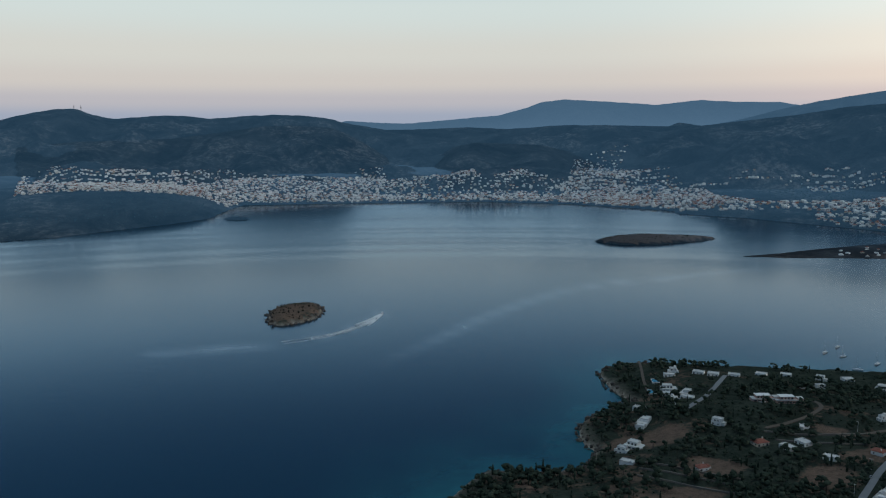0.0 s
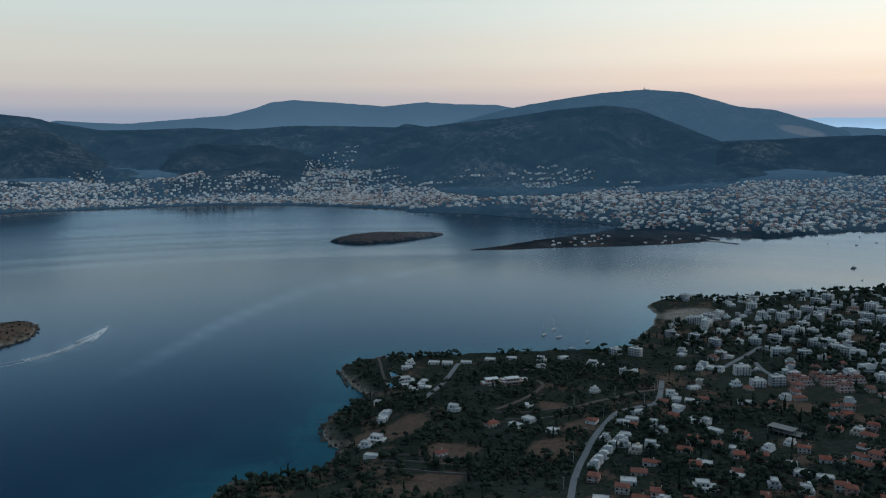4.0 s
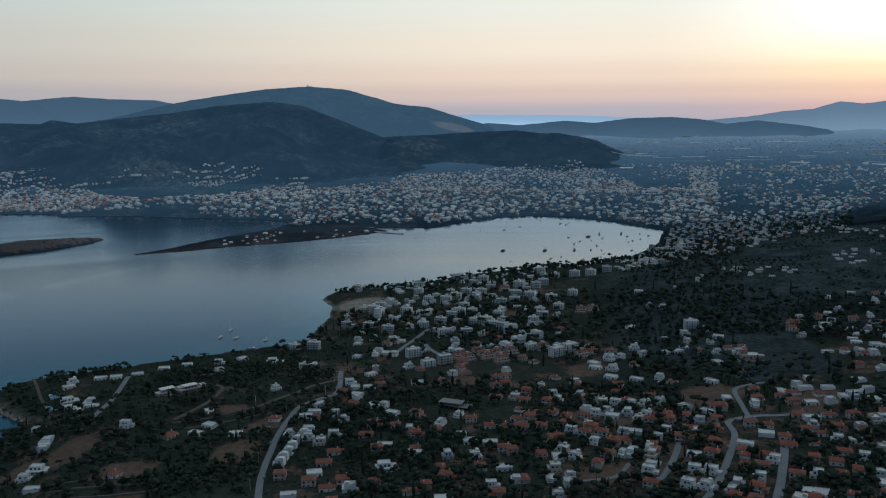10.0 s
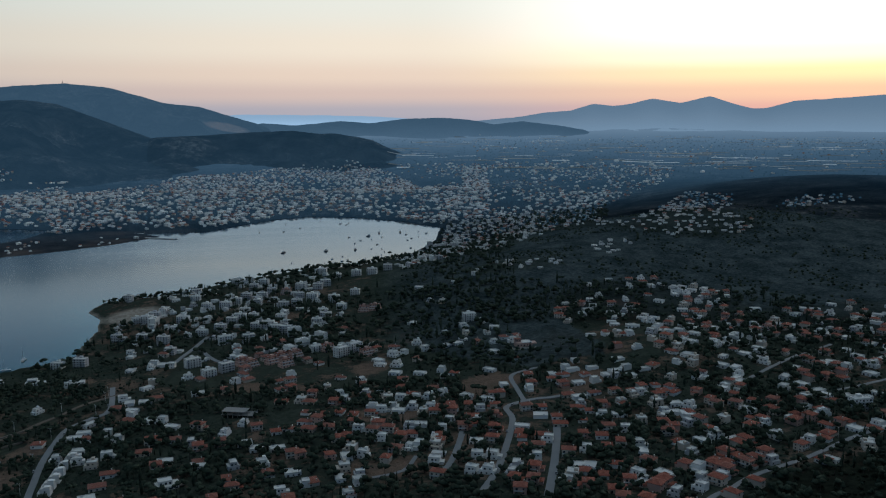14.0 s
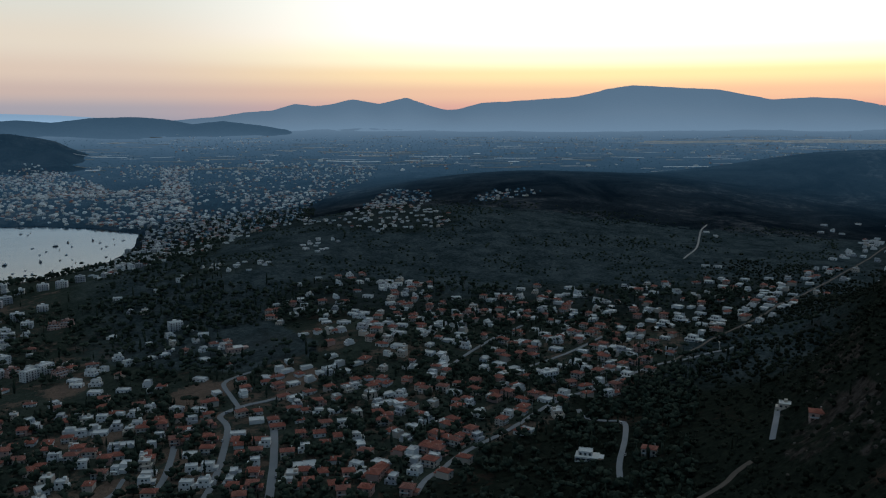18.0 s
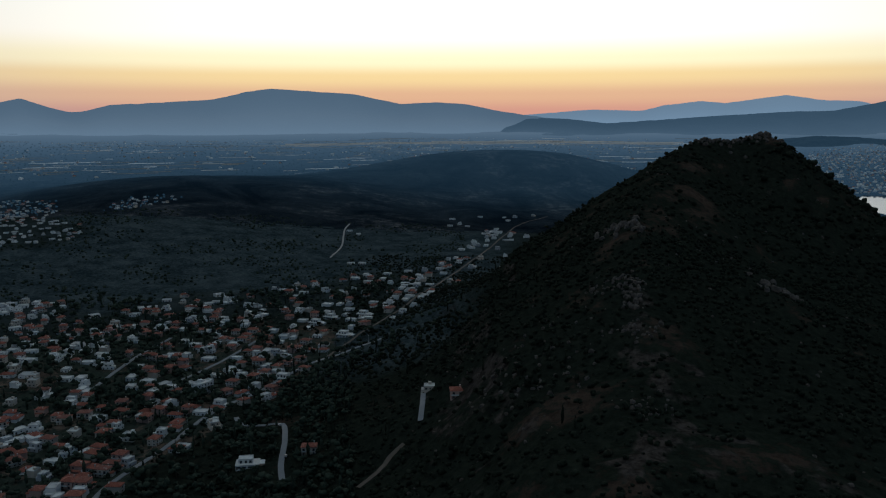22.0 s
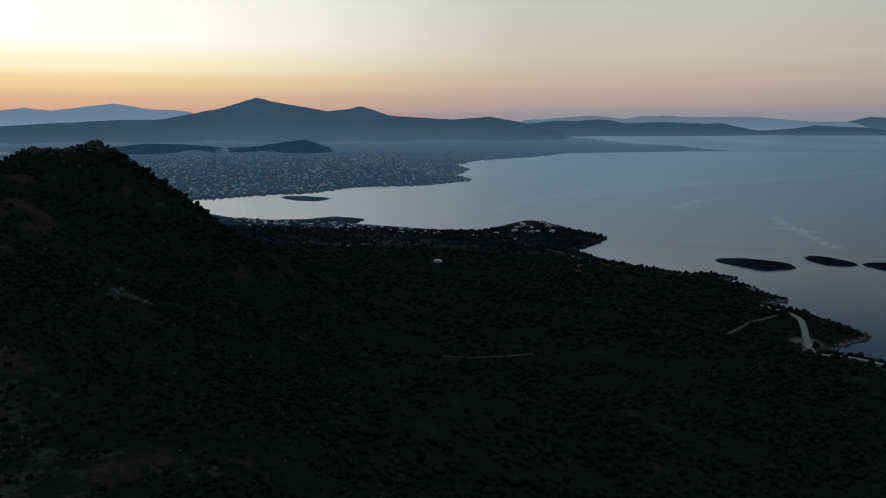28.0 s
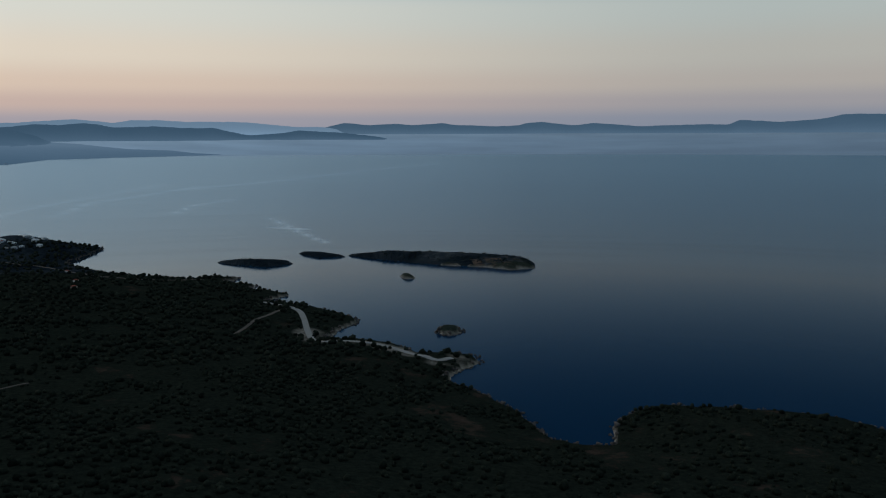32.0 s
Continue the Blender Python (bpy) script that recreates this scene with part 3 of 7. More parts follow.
MAIN_STREET = [(383, 242), (408, 249), (445, 264), (491, 286), (511, 303), (533, 297), (545, 286), (560, 274)]
PLAZA_ROAD = [(529, 298), (554, 319), (581, 340), (602, 336), (610, 330)]
ROW_STREET = [(393, 206), (432, 223), (460, 236), (490, 251), (516, 267)]
SIDE_LANE = [(384, 275), (408, 282), (435, 294), (461, 308)]
BYPASS = [(414, 129), (433, 129), (450, 124), (468, 121), (489, 113), (508, 103), (535, 93), (570, 81), (598, 66), (623, 45), (660, 24), (693, 5), (713, -23), (735, -54)]
SLOPE_DRIVE = [(441, 22), (465, 24), (502, 23), (539, 26), (544, 38), (551, 53), (566, 58)]
QUARRY_TRACK = [(411, -17), (419, -28), (429, -35), (434, -43)]
PASS_ROAD = [(699, -1), (775, -37), (847, -78), (949, -123), (1105, -182), (1271, -254), (1451, -326), (1601, -388), (1727, -481)]
HILL_TRACK = [(1238, -17), (1334, -36), (1440, -43), (1516, -48), (1577, -59)]
COAST_ROAD = [(365, -1134), (306, -1079), (278, -1024), (256, -963), (229, -909), (181, -909), (140, -892), (95, -849), (75, -860)]
COAST_TRACK = [(327, -909), (328, -981), (318, -1024), (313, -1066)]
NORTH_ROAD = [(942, -1413), (804, -1370), (696, -1301), (580, -1276), (516, -1306)]
SCRUB_PATH = [(463, -570), (436, -597), (411, -646)]
STEPS_LANE = [(450, -54), (472, -58), (499, -62)]
JUNCTION_A = [(482, 649), (537, 686), (573, 708)]
JUNCTION_B = [(540, 684), (512, 628), (504, 598)]
VILLA_LANE = [(203, 856), (186, 765), (182, 726)]
MID_LANE = [(310, 353), (318, 335)]
UPPER_LANE = [(367, 310), (384, 300), (407, 307)]
LOWER_LANE = [(382, 275), (413, 283), (451, 301)]
CROSS_LANE = [(651, 170), (711, 161), (768, 153), (810, 140)]
NORTH_LANE = [(663, 109), (696, 91), (740, 74), (781, 59)]
MOORINGS = [(1273, 1385, 1), (1117, 1153, 3), (1392, 1425, 1), (1312, 1350, 1), (1370, 1357, 1), (1177, 1100, 3), (1475, 1394, 1),
    (1472, 1327, 2), (1467, 1305, 1), (1490, 1318, 1), (1336, 1181, 1), (1281, 1117, 2), (1222, 1065, 3), (1316, 1132, 1),
    (1373, 1159, 3), (1247, 1045, 1), (1342, 1124, 1), (1297, 1072, 1), (1418, 1166, 3), (1379, 1126, 2), (1259, 1029, 1),
    (1235, 1003, 1), (1200, 982, 1), (1146, 1030, 1), (1107, 996, 1), (1122, 996, 1), (1083, 995, 1), (1054, 974, 1),
    (1043, 1056, 1), (983, 1018, 1)]
MOORINGS_MORE = [(963, 1024, 2), (1141, 973, 1), (1453, 1135, 3), (1435, 1105, 2), (1376, 1056, 1), (1399, 1063, 1), (1299, 989, 1),
    (1483, 1108, 1), (1427, 1065, 1), (1475, 1080, 2), (1053, 994, 1), (1115, 1027, 1), (411, 888, 2), (435, 911, 2),
    (423, 872, 2), (444, 842, 2), (414, 821, 2)]
WAKE = [(-82, 1094), (-91, 1060), (-102, 1029), (-126, 988), (-155, 961), (-185, 943), (-220, 925), (-265, 907), (-315, 889)]
SLICK = [(-102, 798), (-57, 866), (-17, 937), (47, 1060), (105, 1148), (182, 1249), (273, 1319), (364, 1357), (450, 1399),
    (538, 1431)]
TERRACE_A = [(137, 557), (164, 536), (191, 517)]
TERRACE_B = [(132, 548), (161, 527), (187, 506)]
TERRACE_C = [(128, 535), (156, 514), (183, 495)]
TERRACE_D = [(232, 589), (261, 582), (304, 581)]
TERRACE_E = [(235, 575), (263, 567), (295, 563)]
POOLS = [(194, 752), (185, 728), (257, 658)]
JETTY_A = [(1070, 1540), (1110, 1456)]
JETTY_B = [(977, 1577), (1078, 1604), (1114, 1571)]
BACK_SHORE = [(14, 548), (2, 518), (-30, 468), (-130, 390), (-270, 240), (-390, -50), (-400, -350), (-350, -600)]
INLAND = [(2250, -3850), (3000, -4600), (5200, -4500), (6500, 0), (5200, 5200), (0, 6500), (-4500, 4600), (-2600, 2500), (-1450, 1900)]
LAND = SOUTH_SHORE + TOWN_SHORE + VILLA_SHORE + BACK_SHORE + EAST_SHORE + NORTH_SHORE + INLAND
ISLES = [ISLE_NEAR, ISLE_BAY, ISLE_SOUTH, ISLE_NORTH, ISLE_ISLETA, ISLE_ISLETB, ISLE_LONG, ISLE_ROCKI, ISLE_ROCKJ]


def shore_distance(x, y, poly):
    """Metres from the shoreline, positive on land."""
    best, inside = np.full(x.shape, 1e9), np.zeros(x.shape, bool)
    for (ax, ay), (bx, by) in zip(poly, poly[1:] + poly[:1]):
        dx, dy = bx - ax, by - ay
        u = np.clip(((x - ax) * dx + (y - ay) * dy) / (dx * dx + dy * dy + 1e-9), 0, 1)
        np.minimum(best, (x - ax - u * dx) ** 2 + (y - ay - u * dy) ** 2, out=best)
        if ay != by:
            inside ^= ((ay > y) != (by > y)) & (x < ax + (y - ay) * dx / dy)
    return np.where(inside, 1, -1) * np.sqrt(best)


def lattice(ix, iy, seed):
    h = (ix * 374761393 + iy * 668265263 + seed * 974711) & 0x7FFFFFFF
    h = ((h ^ (h >> 13)) * 1274126177) & 0x7FFFFFFF
    return ((h ^ (h >> 16)) & 0xFFFF) / 65535.0


def fbm(x, y, size, octaves=4, seed=0):
    """Smooth noise, about -1 to 1."""
    out, amp, total = 0.0, 1.0, 0.0
    for k in range(octaves):
        u, v = x / size * 2**k, y / size * 2**k
        iu, iv = np.floor(u).astype(np.int64), np.floor(v).astype(np.int64)
        fu, fv = u - iu, v - iv
        fu, fv = fu * fu * (3 - 2 * fu), fv * fv * (3 - 2 * fv)
        a, b = lattice(iu, iv, seed + k), lattice(iu + 1, iv, seed + k)
        c, d = lattice(iu, iv + 1, seed + k), lattice(iu + 1, iv + 1, seed + k)
        out = out + amp * (a + (b - a) * fu + (c - a) * fv + (a - b - c + d) * fu * fv - 0.5) * 2
        total, amp = total + amp, amp * 0.5
    return out / total


def polar(az, d):
    return -d * math.sin(radians(az)), d * math.cos(radians(az))


def line_height(x, y, pts):
    """For a ridge of (x, y, height, width to its left, width to its right): the distance from it, and the height to which its flanks rise."""
    best, tall = np.full(x.shape, 1e18), np.zeros(x.shape)
    wob = 1 + 0.22 * fbm(x, y, 130, 3, 5)
    for (ax, ay, *av), (bx, by, *bv) in zip(pts, pts[1:]):
        dx, dy = bx - ax, by - ay
        u = np.clip(((x - ax) * dx + (y - ay) * dy) / (dx * dx + dy * dy), 0, 1)
        d2 = (x - ax - u * dx) ** 2 + (y - ay - u * dy) ** 2
        lean_ = np.clip((dx * (y - ay) - dy * (x - ax)) / (math.hypot(dx, dy) * np.sqrt(d2) + 1e-6), -1, 1)
        h, wl_, wr_ = (av[k] + (bv[k] - av[k]) * u for k in range(3))
        wide = (wr_ + (wl_ - wr_) * (0.5 + 0.5 * lean_)) * wob
        best = np.minimum(best, d2)
        tall = np.maximum(tall, 45 + (h - 45) * np.exp(-((np.sqrt(d2) / wide) ** 1.35)))
    return np.sqrt(best), tall


# the rocky ridge from its peak to under the camera and on behind it
RIDGE = [(*polar(-121, 1400), 70, 200, 170), (*polar(-119, 1100), 150, 195, 165), (*polar(-119.2, 905), 231, 185, 165), (*polar(-115.3, 874), 227.5, 172, 165), (*polar(-114.2, 850), 217, 170, 160),
         (*polar(-111.6, 640), 176, 200, 150), (*polar(-111.3, 500), 152, 250, 150), (*polar(-112.8, 380), 133, 320, 155),
         (*polar(-113, 270), 121, 340, 165), (0, 0, 108, 330, 190), (-60, 180, 90, 250, 190), (-100, 420, 40, 140, 140)]
# bearing, distance, height, radial and cross size of rounded hills
HILLS = [(-75, 1430, 26, 240, 250), (-77, 1980, 64, 430, 330), (-88, 2050, 48, 380, 300), (-99, 2480, 92, 330, 330), (-107, 2560, 72, 300, 260), (-147.6, 1960, 11, 110, 130),
         (22, 2450, 45, 260, 420), (-66, 1500, 25, 260, 260), (-60, 1120, 22, 170, 210), (-69, 760, 16, 90, 80), (-16, 690, 12, 110, 110)]


def plain_height(x, y, sd):
    z = np.where(sd > 0, 44 * (1 - np.exp(-np.maximum(sd, 0) / 360)) + 1.6 * np.minimum(np.maximum(sd, 0), 2.0), np.maximum(0.35 * sd, -14))
    return z


def true_height(x, y, sd):
    d = np.hypot(x, y)
    z = plain_height(x, y, sd)
    land = np.clip(sd / 60, 0, 1)
    for az, hd, h, wr, wc in HILLS:
        hx, hy = polar(az, hd)
        ux, uy = hx / hd, hy / hd
        a, c = ((x - hx) * ux + (y - hy) * uy) / wr, (-(x - hx) * uy + (y - hy) * ux) / wc
        z = z + h * np.exp(-(a * a + c * c)) * land
    bearing = np.degrees(np.arctan2(-x, y))
    flat_spit = np.clip((bearing + 40) / 2.5, 0, 1) * np.clip((-16 - bearing) / 2, 0, 1) * np.clip((d - 1560) / 40, 0, 1) * np.clip((1990 - d) / 60, 0, 1)
    z = np.where(z > 0, z * (1 - 0.72 * flat_spit), z)
    rd, rz = line_height(x, y, RIDGE)
    z = z + np.maximum(rz - z, 0) * np.clip((rz - 45) / 70, 0, 1) * np.clip(sd / 90, 0, 1)
    steep = np.exp(-((rd / 170) ** 2)) * np.clip(sd / 80, 0, 1)
    z = z + land * (fbm(x, y, 160, 5, 9) * (3.0 + 5 * steep) + fbm(x, y, 34, 4, 3) * (0.8 + 4.2 * steep * (d < 1300)))
    for poly in ISLES:
        cx, cy = np.mean(poly, 0)
        m = (np.abs(x - cx) < 320) & (np.abs(y - cy) < 320)
        if m.any():
            si = shore_distance(x[m], y[m], poly)
            size = math.sqrt(abs(sum(a[0] * b[1] - a[1] * b[0] for a, b in zip(poly, poly[1:] + poly[:1]))) / 2)
            top = 0.06 * size + 2.5
            zi = np.where(si > 0, top * (1 - np.exp(-si / (0.16 * size))) + 1.5 * np.minimum(si, 2) + fbm(x[m], y[m], 22, 3, 4) * np.clip(si / 8, 0, 1.6), np.maximum(0.35 * si, -14))
            z[m] = np.maximum(z[m], zi)
    return z


NEAR, DEEP = 1500.0, 3290.0


def unfold(d):
    """True distance for the drawn one: past 1.5 km the land is drawn ever closer, so that the far ranges fit."""
    s = np.clip((d - NEAR) / DEEP, 0, 0.9985)
    return np.where(d < NEAR, d, NEAR + DEEP * s / (1 - s))


def drawn(z, d):
    return EYE - (EYE - z) * d / unfold(d)


def height(x, y):
    """Height of the drawn ground at arrays x and y, and the distance from the shore."""
    x, y = np.asarray(x, float), np.asarray(y, float)
    sd = shore_distance(x, y, LAND)
    sd = sd + fbm(x, y, 26, 3, 7) * 3.0 * (np.hypot(x, y) < 2600)
    return drawn(true_height(x, y, sd), np.hypot(x, y)), sd


def bearing_of(x, y, z):
    """Bearing and angle of height of places, seen from the camera's spot."""
    az = np.degrees(np.arctan2(-x, y))
    return np.where(az > 60, az - 360, az), np.degrees(np.arctan2(z - EYE, np.hypot(x, y)))


def within(az, el, *outlines):
    """True where a bearing and angle of height lie in one of the outlines."""
    found = np.zeros(np.shape(az), bool)
    for poly in outlines:
        odd = np.zeros(np.shape(az), bool)
        for (ax, ay), (bx, by) in zip(poly, poly[1:] + poly[:1]):
            if ay != by:
                odd ^= ((ay > el) != (by > el)) & (az < ax + (el - ay) * (bx - ax) / (by - ay))
        found |= odd
    return found


def grid_mesh(name, az, dist, z, mat, attributes=(), keep=None):
    """A sheet over rows of bearings and distances. z: one row a distance."""
    A, D = np.meshgrid(np.radians(az), dist)
    co_ = np.stack([-D * np.sin(A), D * np.cos(A), z], -1).reshape(-1, 3)
    nr, nc = D.shape
    i = (np.arange(nr - 1)[:, None] * nc + np.arange(nc - 1)[None]).ravel()
    quads = np.stack([i, i + nc, i + nc + 1, i + 1], -1)
    if keep is not None:
        k = keep.reshape(-1)
        quads = quads[k[quads].any(1)]
    me = bpy.data.meshes.new(name)
    me.vertices.add(len(co_))
    me.vertices.foreach_set("co", co_.ravel())
    me.loops.add(quads.size)
    me.loops.foreach_set("vertex_index", quads.ravel().astype(np.int32))
    me.polygons.add(len(quads))
    me.polygons.foreach_set("loop_start", np.arange(0, quads.size, 4, dtype=np.int32))
    me.update(calc_edges=True)
    me.polygons.foreach_set("use_smooth", np.ones(len(quads), bool))
    for key, v in attributes:
        a = me.attributes.new(key, "FLOAT", "POINT")
        a.data.foreach_set("value", np.ascontiguousarray(v, dtype=np.float32).ravel())
    me.materials.append(mat)
    return new(name, me)


# ---- ground, one sheet out to the foot of the far ranges ----
AZ = np.concatenate([np.arange(-206, 30.01, 0.27), np.arange(32, 154.01, 2.0)])
DIST = np.concatenate([[0.01, 8.0], np.geomspace(40, 1540, 340)])
A_, D_ = np.meshgrid(np.radians(AZ), DIST)
X_, Y_ = -D_ * np.sin(A_), D_ * np.cos(A_)
Z_, S_ = height(X_, Y_)
RD_, RZ_ = line_height(X_, Y_, RIDGE)
gz0 = np.gradient(Z_, axis=0) / np.maximum(np.gradient(D_, axis=0), 1e-6)
gz1 = np.gradient(Z_, axis=1) / np.maximum(D_ * np.abs(np.gradient(A_, axis=1)), 1e-6)
STEEP_ = np.hypot(gz0, gz1)
PATCH_ = fbm(X_, Y_, 70, 4, 61)
TOWN_ = np.exp(-((D_ - 560) / 330) ** 2) * np.clip((np.degrees(A_) + 94) / 10, 0, 1) * np.clip((-20 - np.degrees(A_)) / 10, 0, 1)
# open brown fields and yards (x, y, radius), the stony islets and a pale beach
FIELDS = [(165, 598, 26), (181, 536, 24), (158, 499, 26), (244, 512, 24), (133, 603, 16), (283, 544, 18), (282, 591, 16), (453, 517, 22), (663, 676, 24), (461, 357, 16), (549, 461, 24),
          (553, 347, 34), (596, 280, 26), (390, 303, 16), (451, 382, 20), (863, 366, 24), (994, 314, 30)]
EDGE_ = 1 + 0.55 * fbm(X_, Y_, 28, 3, 19)
SOIL_ = sum(0.2 * np.exp(-((np.hypot((X_ - x) * 0.8, (Y_ - y) * 1.2) * EDGE_ / (0.72 * r)) ** 4)) for x, y, r in FIELDS)
for poly in ISLES:
    SOIL_ = SOIL_ + 0.15 * (shore_distance(X_, Y_, poly) > 0)
ISLE_ = SOIL_ * 0
for poly in ISLES:
    ISLE_ = np.maximum(ISLE_, shore_distance(X_, Y_, poly) > -3)
SMALL_ = fbm(X_, Y_, 34, 4, 61)
# wild scrub land on ridge and seaward slope, dusk shade included in its colour
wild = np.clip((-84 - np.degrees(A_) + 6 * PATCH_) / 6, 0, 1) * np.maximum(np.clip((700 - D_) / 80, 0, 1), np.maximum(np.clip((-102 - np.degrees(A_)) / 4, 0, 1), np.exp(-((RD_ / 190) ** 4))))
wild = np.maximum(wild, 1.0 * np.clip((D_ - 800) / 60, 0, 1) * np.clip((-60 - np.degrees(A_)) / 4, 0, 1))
# where the haze-tinted scrub colour replaces the plain ground colours
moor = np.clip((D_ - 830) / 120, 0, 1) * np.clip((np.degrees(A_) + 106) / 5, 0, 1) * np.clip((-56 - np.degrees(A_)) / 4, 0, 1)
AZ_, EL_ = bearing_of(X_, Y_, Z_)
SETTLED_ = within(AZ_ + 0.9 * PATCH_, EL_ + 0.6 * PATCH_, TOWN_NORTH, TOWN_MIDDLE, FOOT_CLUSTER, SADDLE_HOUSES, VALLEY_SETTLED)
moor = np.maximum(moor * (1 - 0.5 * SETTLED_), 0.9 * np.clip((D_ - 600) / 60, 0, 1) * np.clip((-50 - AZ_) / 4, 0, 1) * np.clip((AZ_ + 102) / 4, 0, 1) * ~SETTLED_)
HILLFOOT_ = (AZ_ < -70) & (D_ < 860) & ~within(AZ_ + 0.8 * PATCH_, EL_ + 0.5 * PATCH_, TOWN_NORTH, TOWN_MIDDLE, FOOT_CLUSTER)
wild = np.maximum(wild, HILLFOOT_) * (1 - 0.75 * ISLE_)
scrub = np.clip(np.where(wild > 0.5, 0.10 + 0.17 * SMALL_, 0.075 + 0.10 * PATCH_) + 0.07 * (D_ > 900) * (np.degrees(A_) < -50) + 0.04 * (np.degrees(A_) < -128) - SOIL_ - 0.02 * TOWN_ - 0.05 * np.exp(-((RD_ / 40) ** 2)), -0.12, 0.16)
STONY_ = np.clip(0.1 - 0.7 * fbm(X_, Y_, 34, 4, 61) + 1.3 * fbm(X_, Y_, 13, 3, 15), 0, 1)
rock = np.clip((STEEP_ - 0.55) * 1.0, 0, 0.6) + 0.55 * STONY_ * np.clip((520 - D_) / 160, 0, 1) * (np.degrees(A_) < -92) + 0.12 * (D_ > 830) * (np.degrees(A_) > -102) * (np.degrees(A_) < -58) + 0.35 * np.exp(-((RD_ / 14) ** 2)) * (D_ < 960)
shore = np.maximum(np.exp(-np.maximum(Z_ - 0.3, 0) / np.where((np.degrees(A_) > -36) & (D_ < 800), 3.6, 1.6)), np.exp(-((np.hypot(X_ - 616, Y_ - 899) / 38) ** 6)))
coast_d = line_height(X_, Y_, [(x, y, 1, 10, 10) for x, y in COAST_ROAD[3:]])[0]
shore = np.maximum(shore, 0.75 * np.exp(-((coast_d / 20) ** 4)) * np.clip(0.7 + 1.4 * fbm(X_, Y_, 22, 3, 27), 0, 1))
land_ok = Z_ > -9
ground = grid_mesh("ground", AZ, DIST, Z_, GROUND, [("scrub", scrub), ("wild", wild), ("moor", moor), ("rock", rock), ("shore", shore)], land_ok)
tagged(ground, "dry scrub-covered hills and coastal land in dusk shade", "ground", kind="structure")

# ---- sea ----
AZS = np.concatenate([np.arange(-206, 30.01, 0.6), np.arange(32, 154.01, 2.0)])
DISTS = np.concatenate([[0.01], np.geomspace(60, 1400, 90), np.linspace(1412, 3860, 180)])
A2, D2 = np.meshgrid(np.radians(AZS), DISTS)
SW = shore_distance(-D2 * np.sin(A2), D2 * np.cos(A2), LAND)
SEA_Z = drawn(np.zeros_like(D2), D2)
# old wakes and slicks on the calm northern bay, their pale sheen painted as colour
SWIRLS = [[(1294, -1863), (1358, -2072), (1344, -2256), (1285, -2501), (1220, -2758)], [(1214, -2079), (1252, -2326), (1188, -2465), (1091, -2752)], [(944, -2185), (950, -2347), (876, -2492)], [(662, -2151), (538, -1954), (433, -1794)], [(616, -2002), (525, -1985)], [(1101, -2675), (895, -2913), (633, -3267), (351, -3525)]]
tr_d, _ = line_height(-D2 * np.sin(A2), D2 * np.cos(A2), [(x, y, 1, 10, 10) for x, y in SLICK])
swirl = sum(np.exp(-((line_height(-D2 * np.sin(A2), D2 * np.cos(A2), [(x, y, 1, 10, 10) for x, y in line])[0] / 11) ** 2)) for line in SWIRLS)
wk_d, _ = line_height(-D2 * np.sin(A2), D2 * np.cos(A2), [(x, y, 1, 10, 10) for x, y in WAKE])
trail = 0.5 * np.exp(-((tr_d / 12) ** 2)) * np.clip((D2 - 780) / 250, 0, 1) + 0.45 * np.exp(-((wk_d / 10) ** 2)) + 0.9 * np.minimum(swirl, 1)
# ruffled by the wind outside, calm in the inner bays
BEAR2 = np.degrees(A2)
RUFFLED = np.interp(BEAR2, [-206, -178, -164, -150, -120, -62, -40, -26, -8, 12, 40], [0.5, 0.5, 0.5, 0.45, 0.4, 0.35, 0.5, 0.65, 0.6, 0.6, 0.6]) * np.interp(D2, [0, 1200, 1600, 3000, 4700], [0.8, 0.9, 1.0, 0.8, 0.6])
CALM = np.interp(BEAR2, [-206, -180, -166, -150, -120, -62, -40, -28, -12, 6, 40], [0.05, 0.07, 0.15, 0.52, 0.8, 0.6, 0.5, 0.40, 0.50, 0.85, 1.0]) 
SEAWARD = np.clip((-128 - BEAR2) / 18, 0, 1)
CALM = CALM * (np.interp(D2, [400, 1000, 1700], [0.75, 1.1, 1.5]) * (1 - SEAWARD) + np.interp(D2, [400, 1000, 1500, 2200, 3200], [0.32, 0.40, 0.62, 1.2, 1.8]) * SEAWARD)
sea = grid_mesh("water", AZS, DISTS, SEA_Z, WATER, [("shallow", np.exp(-np.maximum(-SW, 0) / 50.0) * (D2 < 1500) * (BEAR2 > -110)), ("trail", trail), ("open", RUFFLED), ("calm", CALM), ("outer", np.clip((-142 - BEAR2) / 30, 0, 1)), ("ripple", 0.14 * np.clip((1300 - D2) / 700, 0, 1))])
tagged(sea, "calm dark blue sea mirroring the dusk sky", "sea", kind="structure")



def far_sea_material():
    """The last kilometres of sea below the horizon, dusk haze painted as a glow."""
    m, n, l, b = material("distant_sea", 0.5, 0, 0.4)
    stretch = n.new("ShaderNodeMapping")
    stretch.inputs["Scale"].default_value = (0.002, 0.004, 0.0)
    l.new(position(n), stretch.inputs[0])
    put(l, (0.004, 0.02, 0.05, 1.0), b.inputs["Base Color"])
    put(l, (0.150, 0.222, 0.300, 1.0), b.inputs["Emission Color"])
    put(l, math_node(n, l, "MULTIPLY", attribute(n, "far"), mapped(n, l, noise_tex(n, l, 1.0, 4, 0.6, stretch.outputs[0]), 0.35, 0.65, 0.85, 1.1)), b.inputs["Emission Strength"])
    return m


